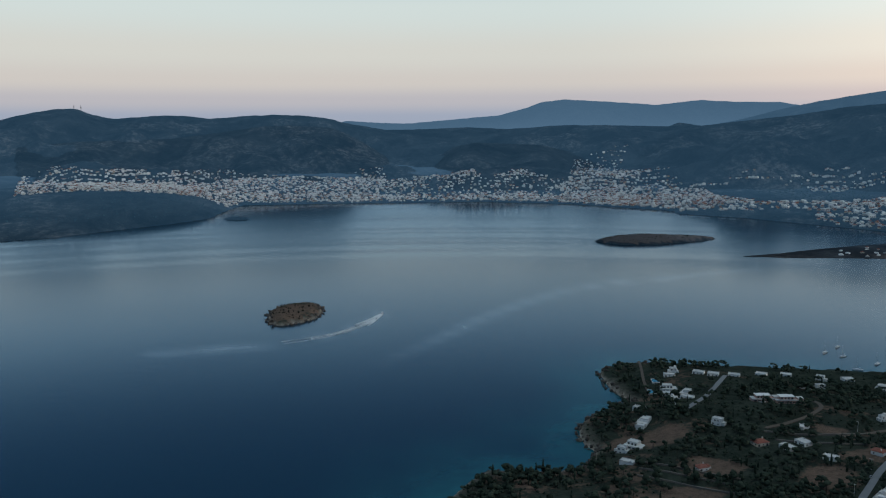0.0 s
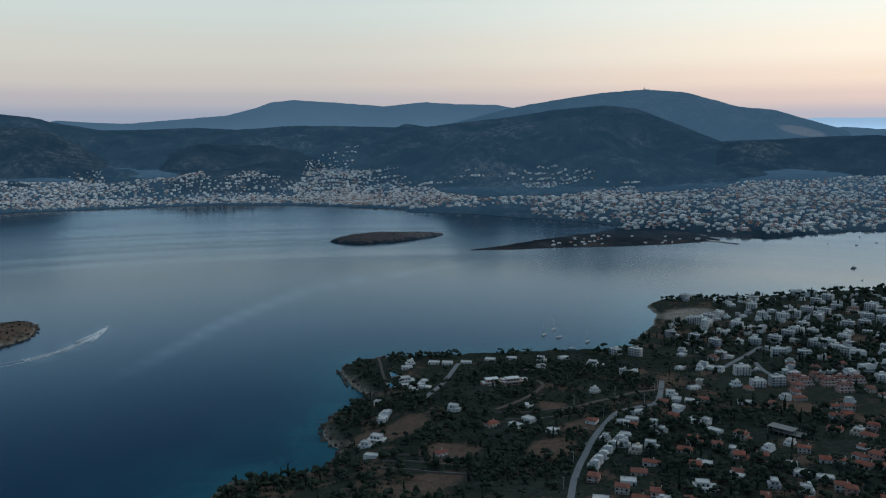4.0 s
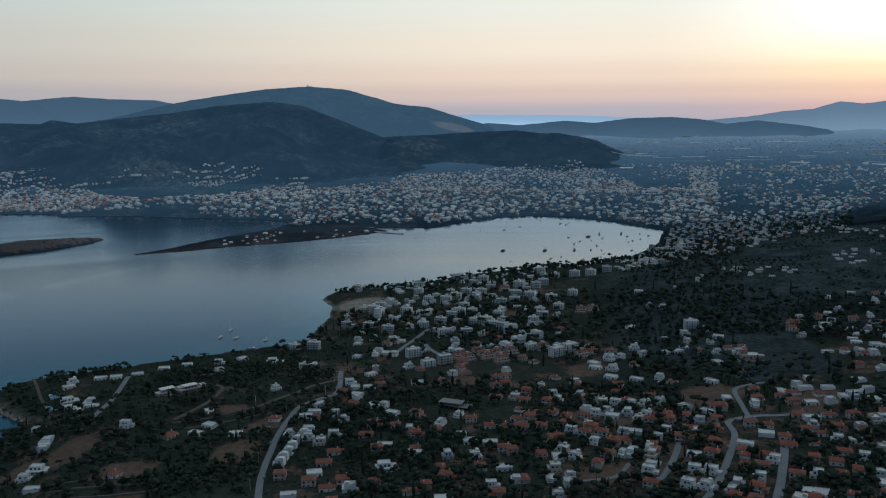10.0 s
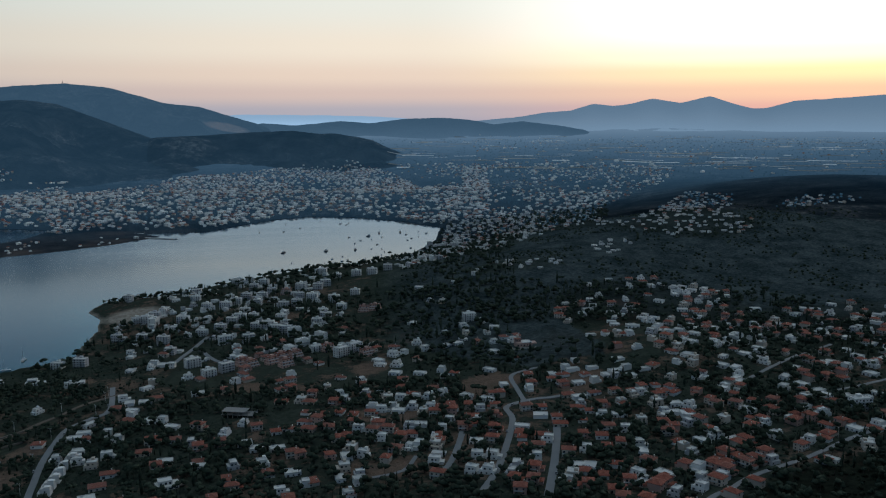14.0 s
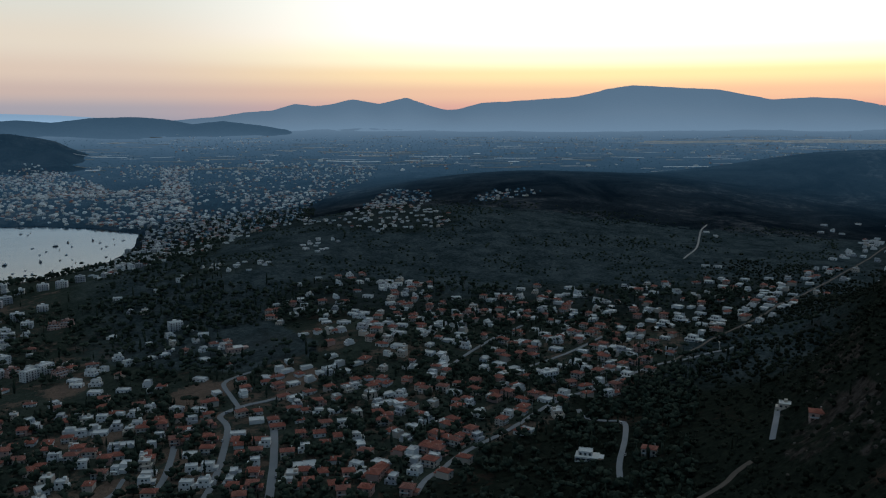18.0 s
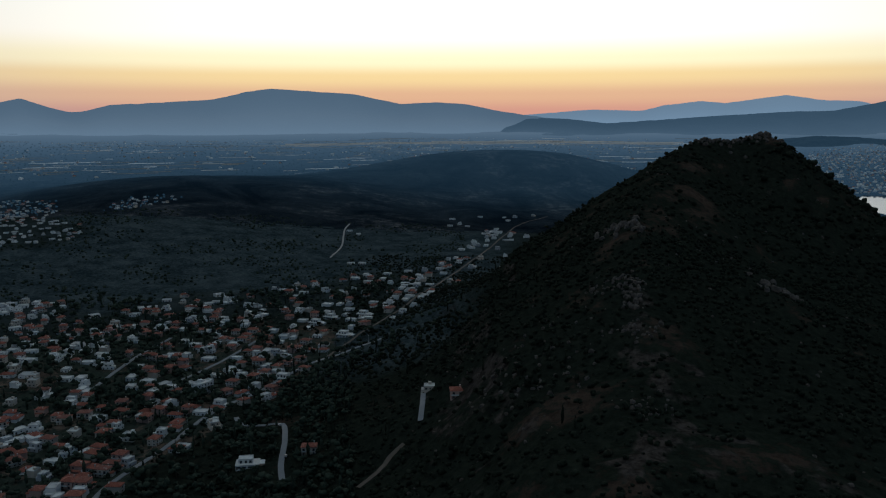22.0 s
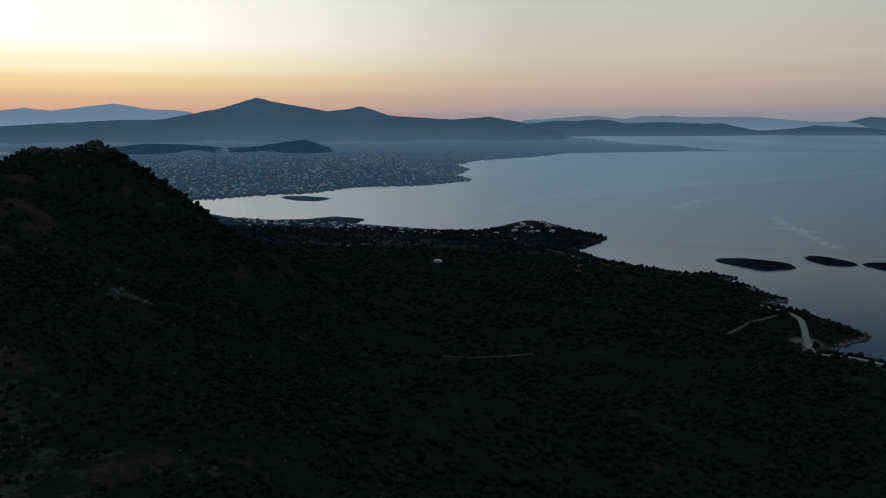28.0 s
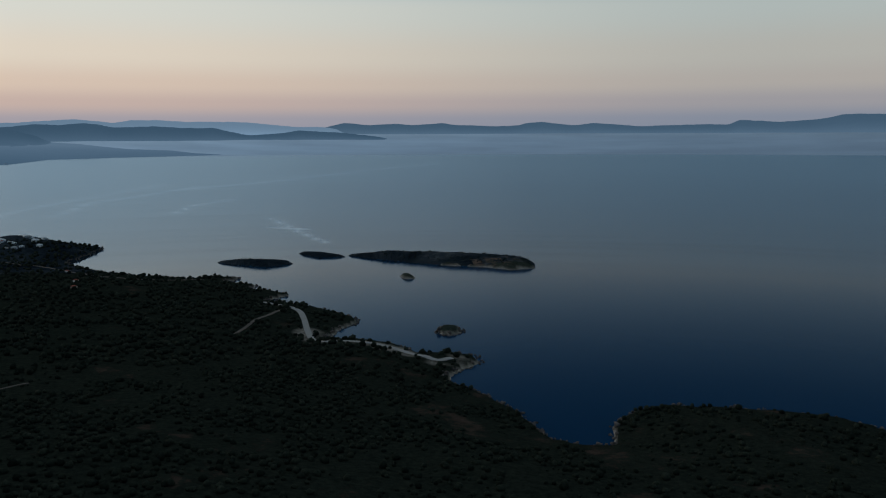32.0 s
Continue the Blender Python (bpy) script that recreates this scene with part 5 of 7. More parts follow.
def house(kind, seed):
    """One house with its base at the origin, front towards -y."""
    rng = random.Random(seed * 31 + ord(kind))
    root = new({"A": "apartment_building", "P": "apartment_building", "M": "mansion", "U": "unfinished_building", "G": "walled_estate", "T": "terraced_house"}.get(kind, "house"))
    w, d = rng.uniform(9.5, 14.0), rng.uniform(8.0, 10.5)
    if kind in "RrCWw":
        storeys = 1 if kind in "rw" else 2
        wall = {"R": rng.choice([WHITE, CREAM, PINK, WHITE]), "r": rng.choice([WHITE, CREAM]), "C": rng.choice([CREAM, GREYWHITE])}.get(kind, WHITE)
        h = 3.1 * storeys + 0.3
        x0, x1, y0, y1 = -w / 2, w / 2, -d / 2, d / 2
        wing = rng.random() < 0.6
        cut = 3.4 if kind in "WC" else h
        dims = [(x0, x1, y0, y1, -4, cut)]
        if kind in "WC":
            ux = x0 + rng.choice([0, 2.2])
            dims.append((ux, x1 - rng.choice([0, 1.8]), y0 + 1.6, y1, cut, h))
        if wing:
            dims.append((x1, x1 + 3.2, y0 + 2, y1 - 1, -4, 3.1))
        part("wall", boxes(*dims), wall, root)
        for s in range(storeys):
            inset = 1.6 if kind in "WC" and s else 0
            wall_windows(root, rng, x0 + (2.2 if inset else 0), x1 - (1.8 if inset else 0), y0 + inset, y1, 3.1 * s, s == 1 or storeys == 1)
        part("door", boxes((x0 + 1.2, x0 + 2.2, y0 - 0.08, y0 + 0.05, 0, 2.15)), SHUTTER, root)
        if kind in "Rr":
            part("roof", hip_roof(x0, x1, y0, y1, h + 0.25, rng.uniform(1.7, 2.3)), TILES, root, "red clay tile roof")
            stack = part("chimney", boxes((x1 - 2.4, x1 - 1.7, y1 - 2.6, y1 - 1.9, h + 0.4, h + 2.7)), wall, root)
            part("chimney_cap", boxes((x1 - 2.5, x1 - 1.6, y1 - 2.7, y1 - 1.8, h + 2.7, h + 2.9)), SLAB, stack)
            if wing:
                part("wing_roof", hip_roof(x1 + 0.6, x1 + 3.2, y0 + 2, y1 - 1, 3.35, 0.8, 0.5), TILES, root)
            if storeys == 2:
                balcony(root, x0 + 0.5, x0 + w * 0.7, y0, 3.2)
        else:
            if kind in "WC":
                part("roof", flat_roof(ux, dims[1][1], y0 + 1.6, y1, h), SLAB, root, "flat concrete roof")
                part("terrace", boxes((x0, x1, y0, y0 + 0.15, cut, cut + 0.9), (x0, x0 + 0.15, y0 + 0.15, y0 + 1.6, cut, cut + 0.9), (x1 - 0.15, x1, y0 + 0.15, y0 + 1.6, cut, cut + 0.9)), wall, root)
                if seed == 1:
                    part("stairhead", boxes((x1 - 5.2, x1 - 2.6, y1 - 3.2, y1 - 0.4, h + 0.12, h + 2.4)), wall, root)
            else:
                part("roof", flat_roof(x0, x1, y0, y1, h), SLAB, root, "flat concrete roof")
            if wing:
                part("wing_roof", boxes((x1, x1 + 3.35, y0 + 1.85, y1 - 0.85, 3.1, 3.35)), SLAB, root)
            heater(root, x0 + 3.4, y1 - 2.2, h + 0.12)
    elif kind == "T":
        w, d = 6.8, 10
        part("wall", boxes((-w / 2, w / 2, -d / 2, d / 2, -4, 3.3), (-w / 2, w / 2, -d / 2 + 2, d / 2, 3.3, 6.4), (-1, w / 2, 0, d / 2, 6.4, 8.8)), WHITE, root)
        part("roof", flat_roof(-w / 2, w / 2, -d / 2 + 2, -0.05, 6.4), SLAB, root)
        part("roof_terrace", boxes((-w / 2, w / 2, -d / 2, -d / 2 + 0.15, 3.3, 4.2)), WHITE, root)
        for s in range(2):
            wall_windows(root, rng, -w / 2, w / 2, -d / 2 + 2 * s, d / 2, 3.1 * s, True)
        part("door", boxes((1.2, 2.2, -d / 2 - 0.08, -d / 2 + 0.05, 0, 2.15)), SHUTTER, root)
    elif kind in "AP":
        wall = WHITE if kind == "A" else PINK
        if kind == "A" and seed == 2:
            wall = GREYWHITE
        w, d, n = rng.uniform(13, 19), rng.uniform(10, 12), rng.choice([4, 3, 4]) if kind == "A" else 3
        step_ = 0 if kind == "A" else 1.8
        dims = [(-w / 2 + step_ * 0.4 * k, w / 2 - step_ * 0.4 * k, -d / 2 + step_ * k, d / 2, -4 if k == 0 else 3.1 * k, 3.1 * (k + 1)) for k in range(n)]
        part("wall", boxes(*dims), wall, root)
        for k in range(n):
            x0, x1, y0 = dims[k][0], dims[k][1], dims[k][2]
            wall_windows(root, rng, x0, x1, y0, d / 2, 3.1 * k, True)
            if k:
                balcony(root, x0 + 0.4, x1 - 0.4, y0, 3.1 * k + 0.02, 1.7)
                if kind == "A":
                    part("balcony", boxes((x0 + 1, x1 - 1, d / 2, d / 2 + 1.4, 3.1 * k - 0.16, 3.1 * k)), SLAB, root)
        k = dims[-1]
        part("roof", flat_roof(k[0], k[1], k[2], k[3], 3.1 * n), SLAB if kind == "A" else TILES, root)
        part("stairhead", boxes((-2.2, 2.2, 0.5, d / 2 - 0.8, 3.1 * n + 0.12, 3.1 * n + 2.7)), wall, root)
        heater(root, -w / 2 + 3.5, 1.5, 3.1 * n + 0.12)
        heater(root, w / 2 - 3.5, 1.5, 3.1 * n + 0.12)
    elif kind == "L":
        part("wall", boxes((-9, 9, -6, 6, -4, 3.4), (-7, 4, -2.5, 6, 3.4, 6.7), (9, 13, -3, 5, -4, 3.0)), WHITE, root)
        part("roof", flat_roof(-7, 4, -2.5, 6, 6.7), SLAB, root, "flat pale roof")
        part("lower_roof", boxes((4.05, 9.2, -6.2, 6.2, 3.4, 3.75), (-9.2, -7.05, -6.2, 6.2, 3.4, 3.75), (-7.05, 4.05, -6.2, -2.55, 3.4, 3.75)), SLAB, root)
        for x in (-6.6, -2.4, 2.0, 6.4):
            window_at(root, PANE_WIDE, x, -6.02, 1.7, 0)
        for x in (-5.0, -1.2, 2.2):
            window_at(root, PANE_TALL, x, -2.52, 4.9, 0)
        for y in (-3.5, 0.5, 3.8):
            window_at(root, PANE, -9.02, y, 1.7, 90)
        part("pergola", boxes((9, 13.4, -6.4, -3.1, 2.7, 2.9), (13.1, 13.3, -6.3, -6.1, -1, 2.7), (9.2, 9.4, -6.3, -6.1, -1, 2.7)), SHUTTER, root)
        part("door", boxes((-8.4, -7.3, -6.08, -5.95, 0, 2.2)), SHUTTER, root)
    elif kind == "M":
        part("wall", boxes((-14, 10, -6, 5, -4, 3.6), (-9, 6, -3, 5, 3.6, 7.0), (10, 16, -4, 4, -4, 5.2)), PINK if seed else CREAM, root)
        part("roof", boxes((-9.6, 6.6, -3.8, 5.6, 7.0, 7.5)), WHITE, root, "broad white overhanging roof slab")
        part("terrace", boxes((-14.3, 10, -6.4, -3.05, 3.6, 3.9), (9.8, 16.3, -4.3, 4.3, 5.2, 5.55), (-14.3, -9.65, -3.05, 5.3, 3.6, 3.9)), SLAB, root)
        for x in (-11, -7, -3, 1, 5):
            window_at(root, PANE_WIDE, x, -6.02, 1.9, 0)
        for x in (-7, -3.4, 0.2, 3.8):
            window_at(root, PANE_TALL, x, -3.02, 5.2, 0)
        part("railing", boxes((-14.2, 9.9, -6.35, -6.28, 3.92, 4.8)), RAIL, root)
    elif kind == "U":
        cols_ = [(x, x + 0.5, y, y + 0.5, -4, 6.6) for x in np.linspace(-16, 15.5, 7) for y in (-6, -0.2, 5.5)]
        part("frame", boxes(*cols_), RAW, root, "bare concrete columns")
        part("slab", boxes((-16.6, 16.6, -6.6, 6.6, 3.1, 3.45)), RAW, root)
        part("slab", boxes((-16.6, 8, -6.6, 6.6, 6.6, 6.95)), RAW, root)
        part("wall", boxes((-15.4, -2, 5.0, 5.3, -4, 3.1), (4, 15.4, 5.0, 5.3, -4, 3.1), (-15.4, -6, 5.0, 5.3, 3.45, 6.6), (-16, -15.7, -5, 5, -4, 6.6)), RAW, root)
    elif kind == "G":
        part("wall", boxes((-12, 8, -7, 7, -4, 5.2), (-12, -5, -2, 7, 5.2, 9.5), (8, 15, -3, 6, -4, 4.0)), PINK, root, "brownish rendered wall")
        part("tower", boxes((-9.5, -6.2, 2.2, 5.6, 9.5, 13.5)), CREAM, root)
        part("roof", flat_roof(-5, 8, -7, 7, 5.2), SLAB, root)
        part("tower_roof", hip_roof(-12, -5, -2, 1.9, 9.6, 1.2), TILES, root)
        part("garden_wall", boxes((-20, 22, -17, -16.5, -5, 2.2), (21.5, 22, -16.5, 10, -5, 2.2), (-20, -19.5, -16.5, 10, -5, 2.2)), CREAM, root, "pale retaining wall of the terrace")
        wall_windows(root, rng, -12, 8, -7, 7, 0.8, True)
        wall_windows(root, rng, -12, -5, -2, 7, 5.6, False)
    return root


HOUSE_TEXT = {"W": ("white flat-roofed two-storey house with a roof terrace", "house"), "w": ("small white flat-roofed bungalow with a water heater", "house"),
              "R": ("two-storey house with pale walls and red tile roof", "house"), "r": ("low house with a red clay tile hip roof", "house"),
              "C": ("cream rendered two-storey house with a flat roof", "house"), "T": ("narrow white terraced house stepping down the road", "house"),
              "A": ("white apartment building with long balconies on every floor", "apartment building"), "P": ("salmon pink terraced apartment building with stepped balconies", "apartment building"),
              "L": ("large modern white villa with a flat roof", "villa"), "M": ("long pale mansion with a broad overhanging roof", "mansion"),
              "U": ("unfinished long grey concrete building with open storeys", "building"), "G": ("brownish walled estate with a small tower", "estate")}
VARIANTS = {"W": 3, "w": 2, "R": 4, "r": 3, "C": 2, "T": 1, "A": 3, "P": 2, "L": 1, "M": 2, "U": 1, "G": 1}
PLANS = {}
for kind, count in VARIANTS.items():
    for k in range(count):
        PLANS[kind, k] = house(kind, k)


def seat(x, y, r=5.5):
    """Height on which a building of that half width rests: the lowest ground under it, a little raised."""
    px = np.array([x - r, x + r, x, x, x]), np.array([y, y, y - r, y + r, y])
    z, _ = height(*px)
    return 0.5 * float(z.min() + z.mean())


def street_turn(x, y):
    i = np.argmin((ALL_ROAD[:, 0] - x) ** 2 + (ALL_ROAD[:, 1] - y) ** 2)
    return math.degrees(ALL_TURN[i]), math.hypot(ALL_ROAD[i, 0] - x, ALL_ROAD[i, 1] - y)


TAKEN = [(616, 899, 40)]  # the open beach stays free
HOUSE_SCALE, STOREY_SCALE = 0.74, 0.70
used = set()
rng_h = random.Random(4)
QUARTERS = (VILLA_QUARTER, TERRACE_ROW, SHORE_HOUSES, SHORE_HOUSES_EAST, BAY_BLOCKS, BAY_BLOCKS_UPPER, ROW_BLOCKS, HILL_FOOT, MIDDLE_STREETS, PLAZA,
            SOUTH_LANES, SOUTH_LANES_EAST, NORTH_LANES, NORTH_LANES_UPPER, SLOPE_HOMES)
for quarter in QUARTERS:
    for x, y, kind in quarter:
        turn, off = street_turn(x, y)
        facing = math.degrees(math.atan2(-y, -x)) + 90
        turn = turn + 90 * round((facing - turn) / 90) + rng_h.uniform(-5, 5)
        if kind == "T":
            turn = math.degrees(math.atan2(35, 38)) + 90 + 90
        k = rng_h.randrange(VARIANTS[kind])
        m = Matrix.Translation((x, y, seat(x, y))) @ pose(0, 0, 0, 0, 0, turn) @ Matrix.Diagonal((HOUSE_SCALE, HOUSE_SCALE, STOREY_SCALE, 1.0))
        if (kind, k) not in used:
            used.add((kind, k))
            ob = PLANS[kind, k]
            ob.matrix_basis = m
        else:
            ob = copy_thing(PLANS[kind, k], Matrix.Translation(m.translation) @ pose(0, 0, 0, 0, 0, turn))
        text, cat = HOUSE_TEXT[kind]
        tagged(ob, text, cat, "houses of the bay town")
        TAKEN.append((x, y, 8.5 if kind in "AP" else 12 if kind in "LMUG" else 5.6))


# ---- the rest of the town, too many to count: joined districts ----
def gather(root):
    """Vertices, faces and materials of a built thing, joined."""
    vs, fs, ms, n = [], [], [], 0
    for o in root.children_recursive:
        m = o.matrix_basis
        co_ = np.empty(len(o.data.vertices) * 3)
        o.data.vertices.foreach_get("co", co_)
        co_ = co_.reshape(-1, 3) @ np.array(m.to_3x3()).T + np.array(m.translation)
        vs.append(co_)
        for p in o.data.polygons:
            fs.append([n + v for v in p.vertices])
            ms.append(o.data.materials[0])
        n += len(co_)
    return np.vstack(vs), fs, ms


KITS = {key: gather(ob) for key, ob in PLANS.items()}
for key in list(PLANS):
    if key not in used:
        for o in [*PLANS[key].children_recursive, PLANS[key]]:
            bpy.data.objects.remove(o)


SQUAT = np.array([1.0, 1.0, STOREY_SCALE / HOUSE_SCALE])


def joined(name, items, label, category):
    """One mesh out of many (kit, x, y, z, turn, scale)."""
    V, F, M, mats, n = [], [], [], [], 0
    for kit, x, y, z, turn, s in items:
        v, f, m = kit
        c, si = math.cos(turn), math.sin(turn)
        V.append((v * s * SQUAT) @ np.array([[c, si, 0], [-si, c, 0], [0, 0, 1]]) + (x, y, z))
        F.extend([[n + k for k in q] for q in f])
        for q in m:
            if q not in mats:
                mats.append(q)
        M.extend(mats.index(q) for q in m)
        n += len(v)
    me = bpy.data.meshes.new(name)
    me.from_pydata(np.vstack(V).tolist(), [], F)
    for q in mats:
        me.materials.append(q)
    me.polygons.foreach_set("material_index", np.array(M, np.int32))
    me.update()
    return tagged(new(name, me), label, category, kind="stuff")


def surface(x, y):
    """Height of what is seen at a far spot: the plain or a range's slope."""
    d, az = np.hypot(x, y), np.degrees(np.arctan2(-x, y))
    az = np.where(az > 60, az - 360, az)
    z, sd = far_base(x, y, d)
    for a_, d_, zz in RANGES:
        ia = np.interp(az, a_, np.arange(len(a_)), left=-1, right=-1)
        di = np.interp(d, d_, np.arange(len(d_)), left=-1, right=-1)
        ok = (ia >= 0) & (di >= 0)
        zi = zz[np.clip(di.round().astype(int), 0, len(d_) - 1), np.clip(ia.round().astype(int), 0, len(a_) - 1)]
        z = np.where(ok & (zi > z), zi, z)
    return z, sd


def scatter(rng, az0, az1, d0, d1, gap, share_, patch, seed, low=-0.75, high=0.45):
    """Random spots in a sector, thinned by patchy noise, at least about a gap apart."""
    n = int(radians(az1 - az0) * (d1 * d1 - d0 * d0) / 2 / (gap * gap) * share_)
    az = rng.uniform(az0, az1, n)
    d = np.sqrt(rng.uniform(d0 * d0, d1 * d1, n))
    x, y = -d * np.sin(np.radians(az)), d * np.cos(np.radians(az))
    keep = fbm(x, y, patch, 3, seed) > rng.uniform(low, high, n)
    x, y = x[keep], y[keep]
    seen_, out = set(), []
    for a, b in zip(x, y):
        key = (int(a // gap), int(b // gap))
        if key not in seen_:
            seen_.add(key)
            out.append((a, b))
    return np.array(out)


rng_np = np.random.default_rng(11)


def free(x, y, r):
    ok = np.ones(len(x), bool)
    for a, b, s in TAKEN:
        ok &= (x - a) ** 2 + (y - b) ** 2 > (s + r) ** 2
    for a, b in ALL_ROAD:
        ok &= (x - a) ** 2 + (y - b) ** 2 > (r + 3.5) ** 2
    return ok


def district(name, label, spots, kinds, scale_=1.0, far_away=False, zones=(), holes=()):
    x, y = spots[:, 0], spots[:, 1]
    z, sd = surface(x, y) if far_away else height(x, y)
    if not far_away:
        zz = np.min([height(x + a, y + b)[0] for a, b in ((5, 0), (-5, 0), (0, 5), (0, -5))], 0)
        z = 0.5 * (z + zz)
    ok = sd > (7 if far_away else 12)
    if not far_away:
        ok &= free(x, y, 4.2)
    if zones:
        az, el = bearing_of(x, y, z)
        ok &= within(az, el, *zones) & ~within(az, el, *holes)
    items = []
    for a, b, h in zip(x[ok], y[ok], z[ok]):
        kind = rng_h.choice(kinds)
        kit = KITS[kind, rng_h.randrange(VARIANTS[kind])]
        if far_away:
            kit = (BLOCKS if math.hypot(a, b) < 2480 else PLAIN_BLOCKS)[rng_h.randrange(len(BLOCKS))]
        d = math.hypot(a, b)
        s = scale_ * (1 if far_away else HOUSE_SCALE) * rng_h.uniform(0.85, 1.1) * d / float(unfold(np.array(d)))
        turn = math.atan2(-b, -a) + math.pi / 2 + rng_h.choice([0, 0, math.pi / 2]) + rng_h.uniform(-0.5, 0.5)
        if not far_away:
            st, off = street_turn(a, b)
            turn = radians(st + 90 * rng_h.randrange(4) + rng_h.uniform(-4, 4)) if off < 120 else turn
            TAKEN.append((a, b, 5.2))
        items.append((kit, a, b, h, turn, s))
    return joined(name, items, label, "houses") if items else None


# small simple houses for the far shores: a body with a roof, dark openings and a second volume
def block_kit(w, d, h, wall, roof_mat, pitched, storeys=True):
    vs, fs, ms = [], [], []

    def add(dims, mat):
        n = len(vs)
        x0, x1, y0, y1, z0, z1 = dims
        vs.extend([(x0, y0, z0), (x1, y0, z0), (x1, y1, z0), (x0, y1, z0), (x0, y0, z1), (x1, y0, z1), (x1, y1, z1), (x0, y1, z1)])
        fs.extend([[n + k for k in q] for q in ((0, 1, 5, 4), (1, 2, 6, 5), (2, 3, 7, 6), (3, 0, 4, 7), (4, 5, 6, 7))])
        ms.extend([mat] * 5)
    add((-w / 2, w / 2, -d / 2, d / 2, -5, h), wall)
    add((-w * 0.3, w * 0.3, -d * 0.1, d * 0.4, h, h + 1.6), wall)
    for k in range(int(h // 2.9) if storeys else 0):
        for u in (-0.33, 0.0, 0.33):
            add((w * (u - 0.08), w * (u + 0.08), -d / 2 - 0.12, -d / 2 - 0.02, 3 * k + 0.8, 3 * k + 2.2), GLASS)
        add((-w / 2 - 0.1, w / 2 + 0.1, -d / 2 - 1.1, -d / 2 - 0.15, 3 * k + 2.6, 3 * k + 2.8), SLAB)
    if pitched:
        n = len(vs)
        vs.extend([(-w / 2 - 0.5, -d / 2 - 0.5, h), (w / 2 + 0.5, -d / 2 - 0.5, h), (w / 2 + 0.5, d / 2 + 0.5, h), (-w / 2 - 0.5, d / 2 + 0.5, h), (-w / 6, 0, h + 2.8), (w / 6, 0, h + 2.8)])
        fs.extend([[n + k for k in q] for q in ((0, 1, 5, 4), (1, 2, 5), (2, 3, 4, 5), (3, 0, 4))])
        ms.extend([roof_mat] * 4)
    return np.array(vs), fs, ms


BLOCK_SIZES = [(11, 8, 4.4, WASH, TILES, False), (13, 9, 2.9, WASH, TILES, False), (11, 9, 4.0, WASH, TILES, True), (14, 9, 4.6, SLAB, TILES, False), (11, 8, 3.0, GREYWHITE, TILES, False),
               (19, 11, 7.4, WASH, TILES, False), (16, 10, 4.8, WASH, TILES, False), (11, 9, 4.2, CREAM, TILES, True), (10, 8, 3.0, WASH, TILES, True)]
BLOCKS = [block_kit(*size) for size in BLOCK_SIZES]
PLAIN_BLOCKS = [block_kit(*size, False) for size in BLOCK_SIZES]
VALLEY_ZONES = (VALLEY_SETTLED, BAY_SETTLED, RIDGE_CLUSTER, HILLTOP_STRIP, SADDLE_HOUSES)
BAY_ZONES = (SOUTH_SETTLED, BAY_SETTLED)
ZONES = {"hillside_houses": (TOWN_NORTH, TOWN_MIDDLE), "upper_valley_houses": (TOWN_NORTH, TOWN_MIDDLE, FOOT_CLUSTER), "bay_corner_houses": VALLEY_ZONES,
         "hill_settlement": VALLEY_ZONES, "peninsula_town": BAY_ZONES, "bay_town": BAY_ZONES, "south_shore_town": BAY_ZONES, "slope_suburbs": BAY_ZONES, "promenade_blocks": BAY_ZONES, "south_promenade": BAY_ZONES,
         "valley_town": VALLEY_ZONES, "northern_town": (NORTH_SETTLED,), "north_beach_houses": (NORTH_BEACH,), "north_cape_houses": (NORTH_CAPE_HOUSES,)}
# name, label, bearings, distances, gap, share, patch, kinds
for name, label, az0, az1, d0, d1, gap, shr, patch, kinds, sd_ in (
        ("hillside_houses", "crowded hillside houses with white walls and red roofs", -90, -46, 390, 640, 11.5, 1.0, 160, "RrWRrCw", 2),
        ("lower_town_houses", "white and red-roofed houses scattered among dark trees", -50, -28, 420, 640, 17, 0.8, 160, "RrWwrw", 3),
        ("villa_gardens", "white villas among pines on the headland", -31, -9, 520, 800, 27, 0.4, 70, "wWwwL", 9),
        ("slope_terrace_houses", "pale houses on the slope above the apartment blocks", -60, -33, 640, 900, 18, 0.55, 110, "WwrwRC", 10),
        ("upper_valley_houses", "white houses in the upper valley among trees", -100, -60, 640, 1130, 12.5, 0.9, 170, "RrWwRCww", 4),
        ("shore_apartments", "white apartment blocks crowding the shore of the bay", -47, -33, 790, 1290, 17, 0.8, 190, "AWwWCw", 5),
        ("bay_corner_houses", "dense white houses at the head of the bay", -62, -45, 1130, 1960, 16, 0.9, 260, "AWwCwrww", 6),
        ("hill_settlement", "scattered pale houses on the scrub hill", -82, -52, 950, 1960, 15, 0.9, 200, "WwwCrw", 7),
        ("pass_houses", "pale houses beside the earth road to the pass", -106, -92, 880, 1750, 36, 0.5, 130, "Wwwr", 8)):
    district(name, label, scatter(rng_np, az0, az1, d0, d1, gap, shr, patch, sd_, *((0.02, 0.35) if name == "pass_houses" else ())), kinds, {"hill_settlement": 0.74, "bay_corner_houses": 0.86}.get(name, 1.0), zones=ZONES.get(name, ()))
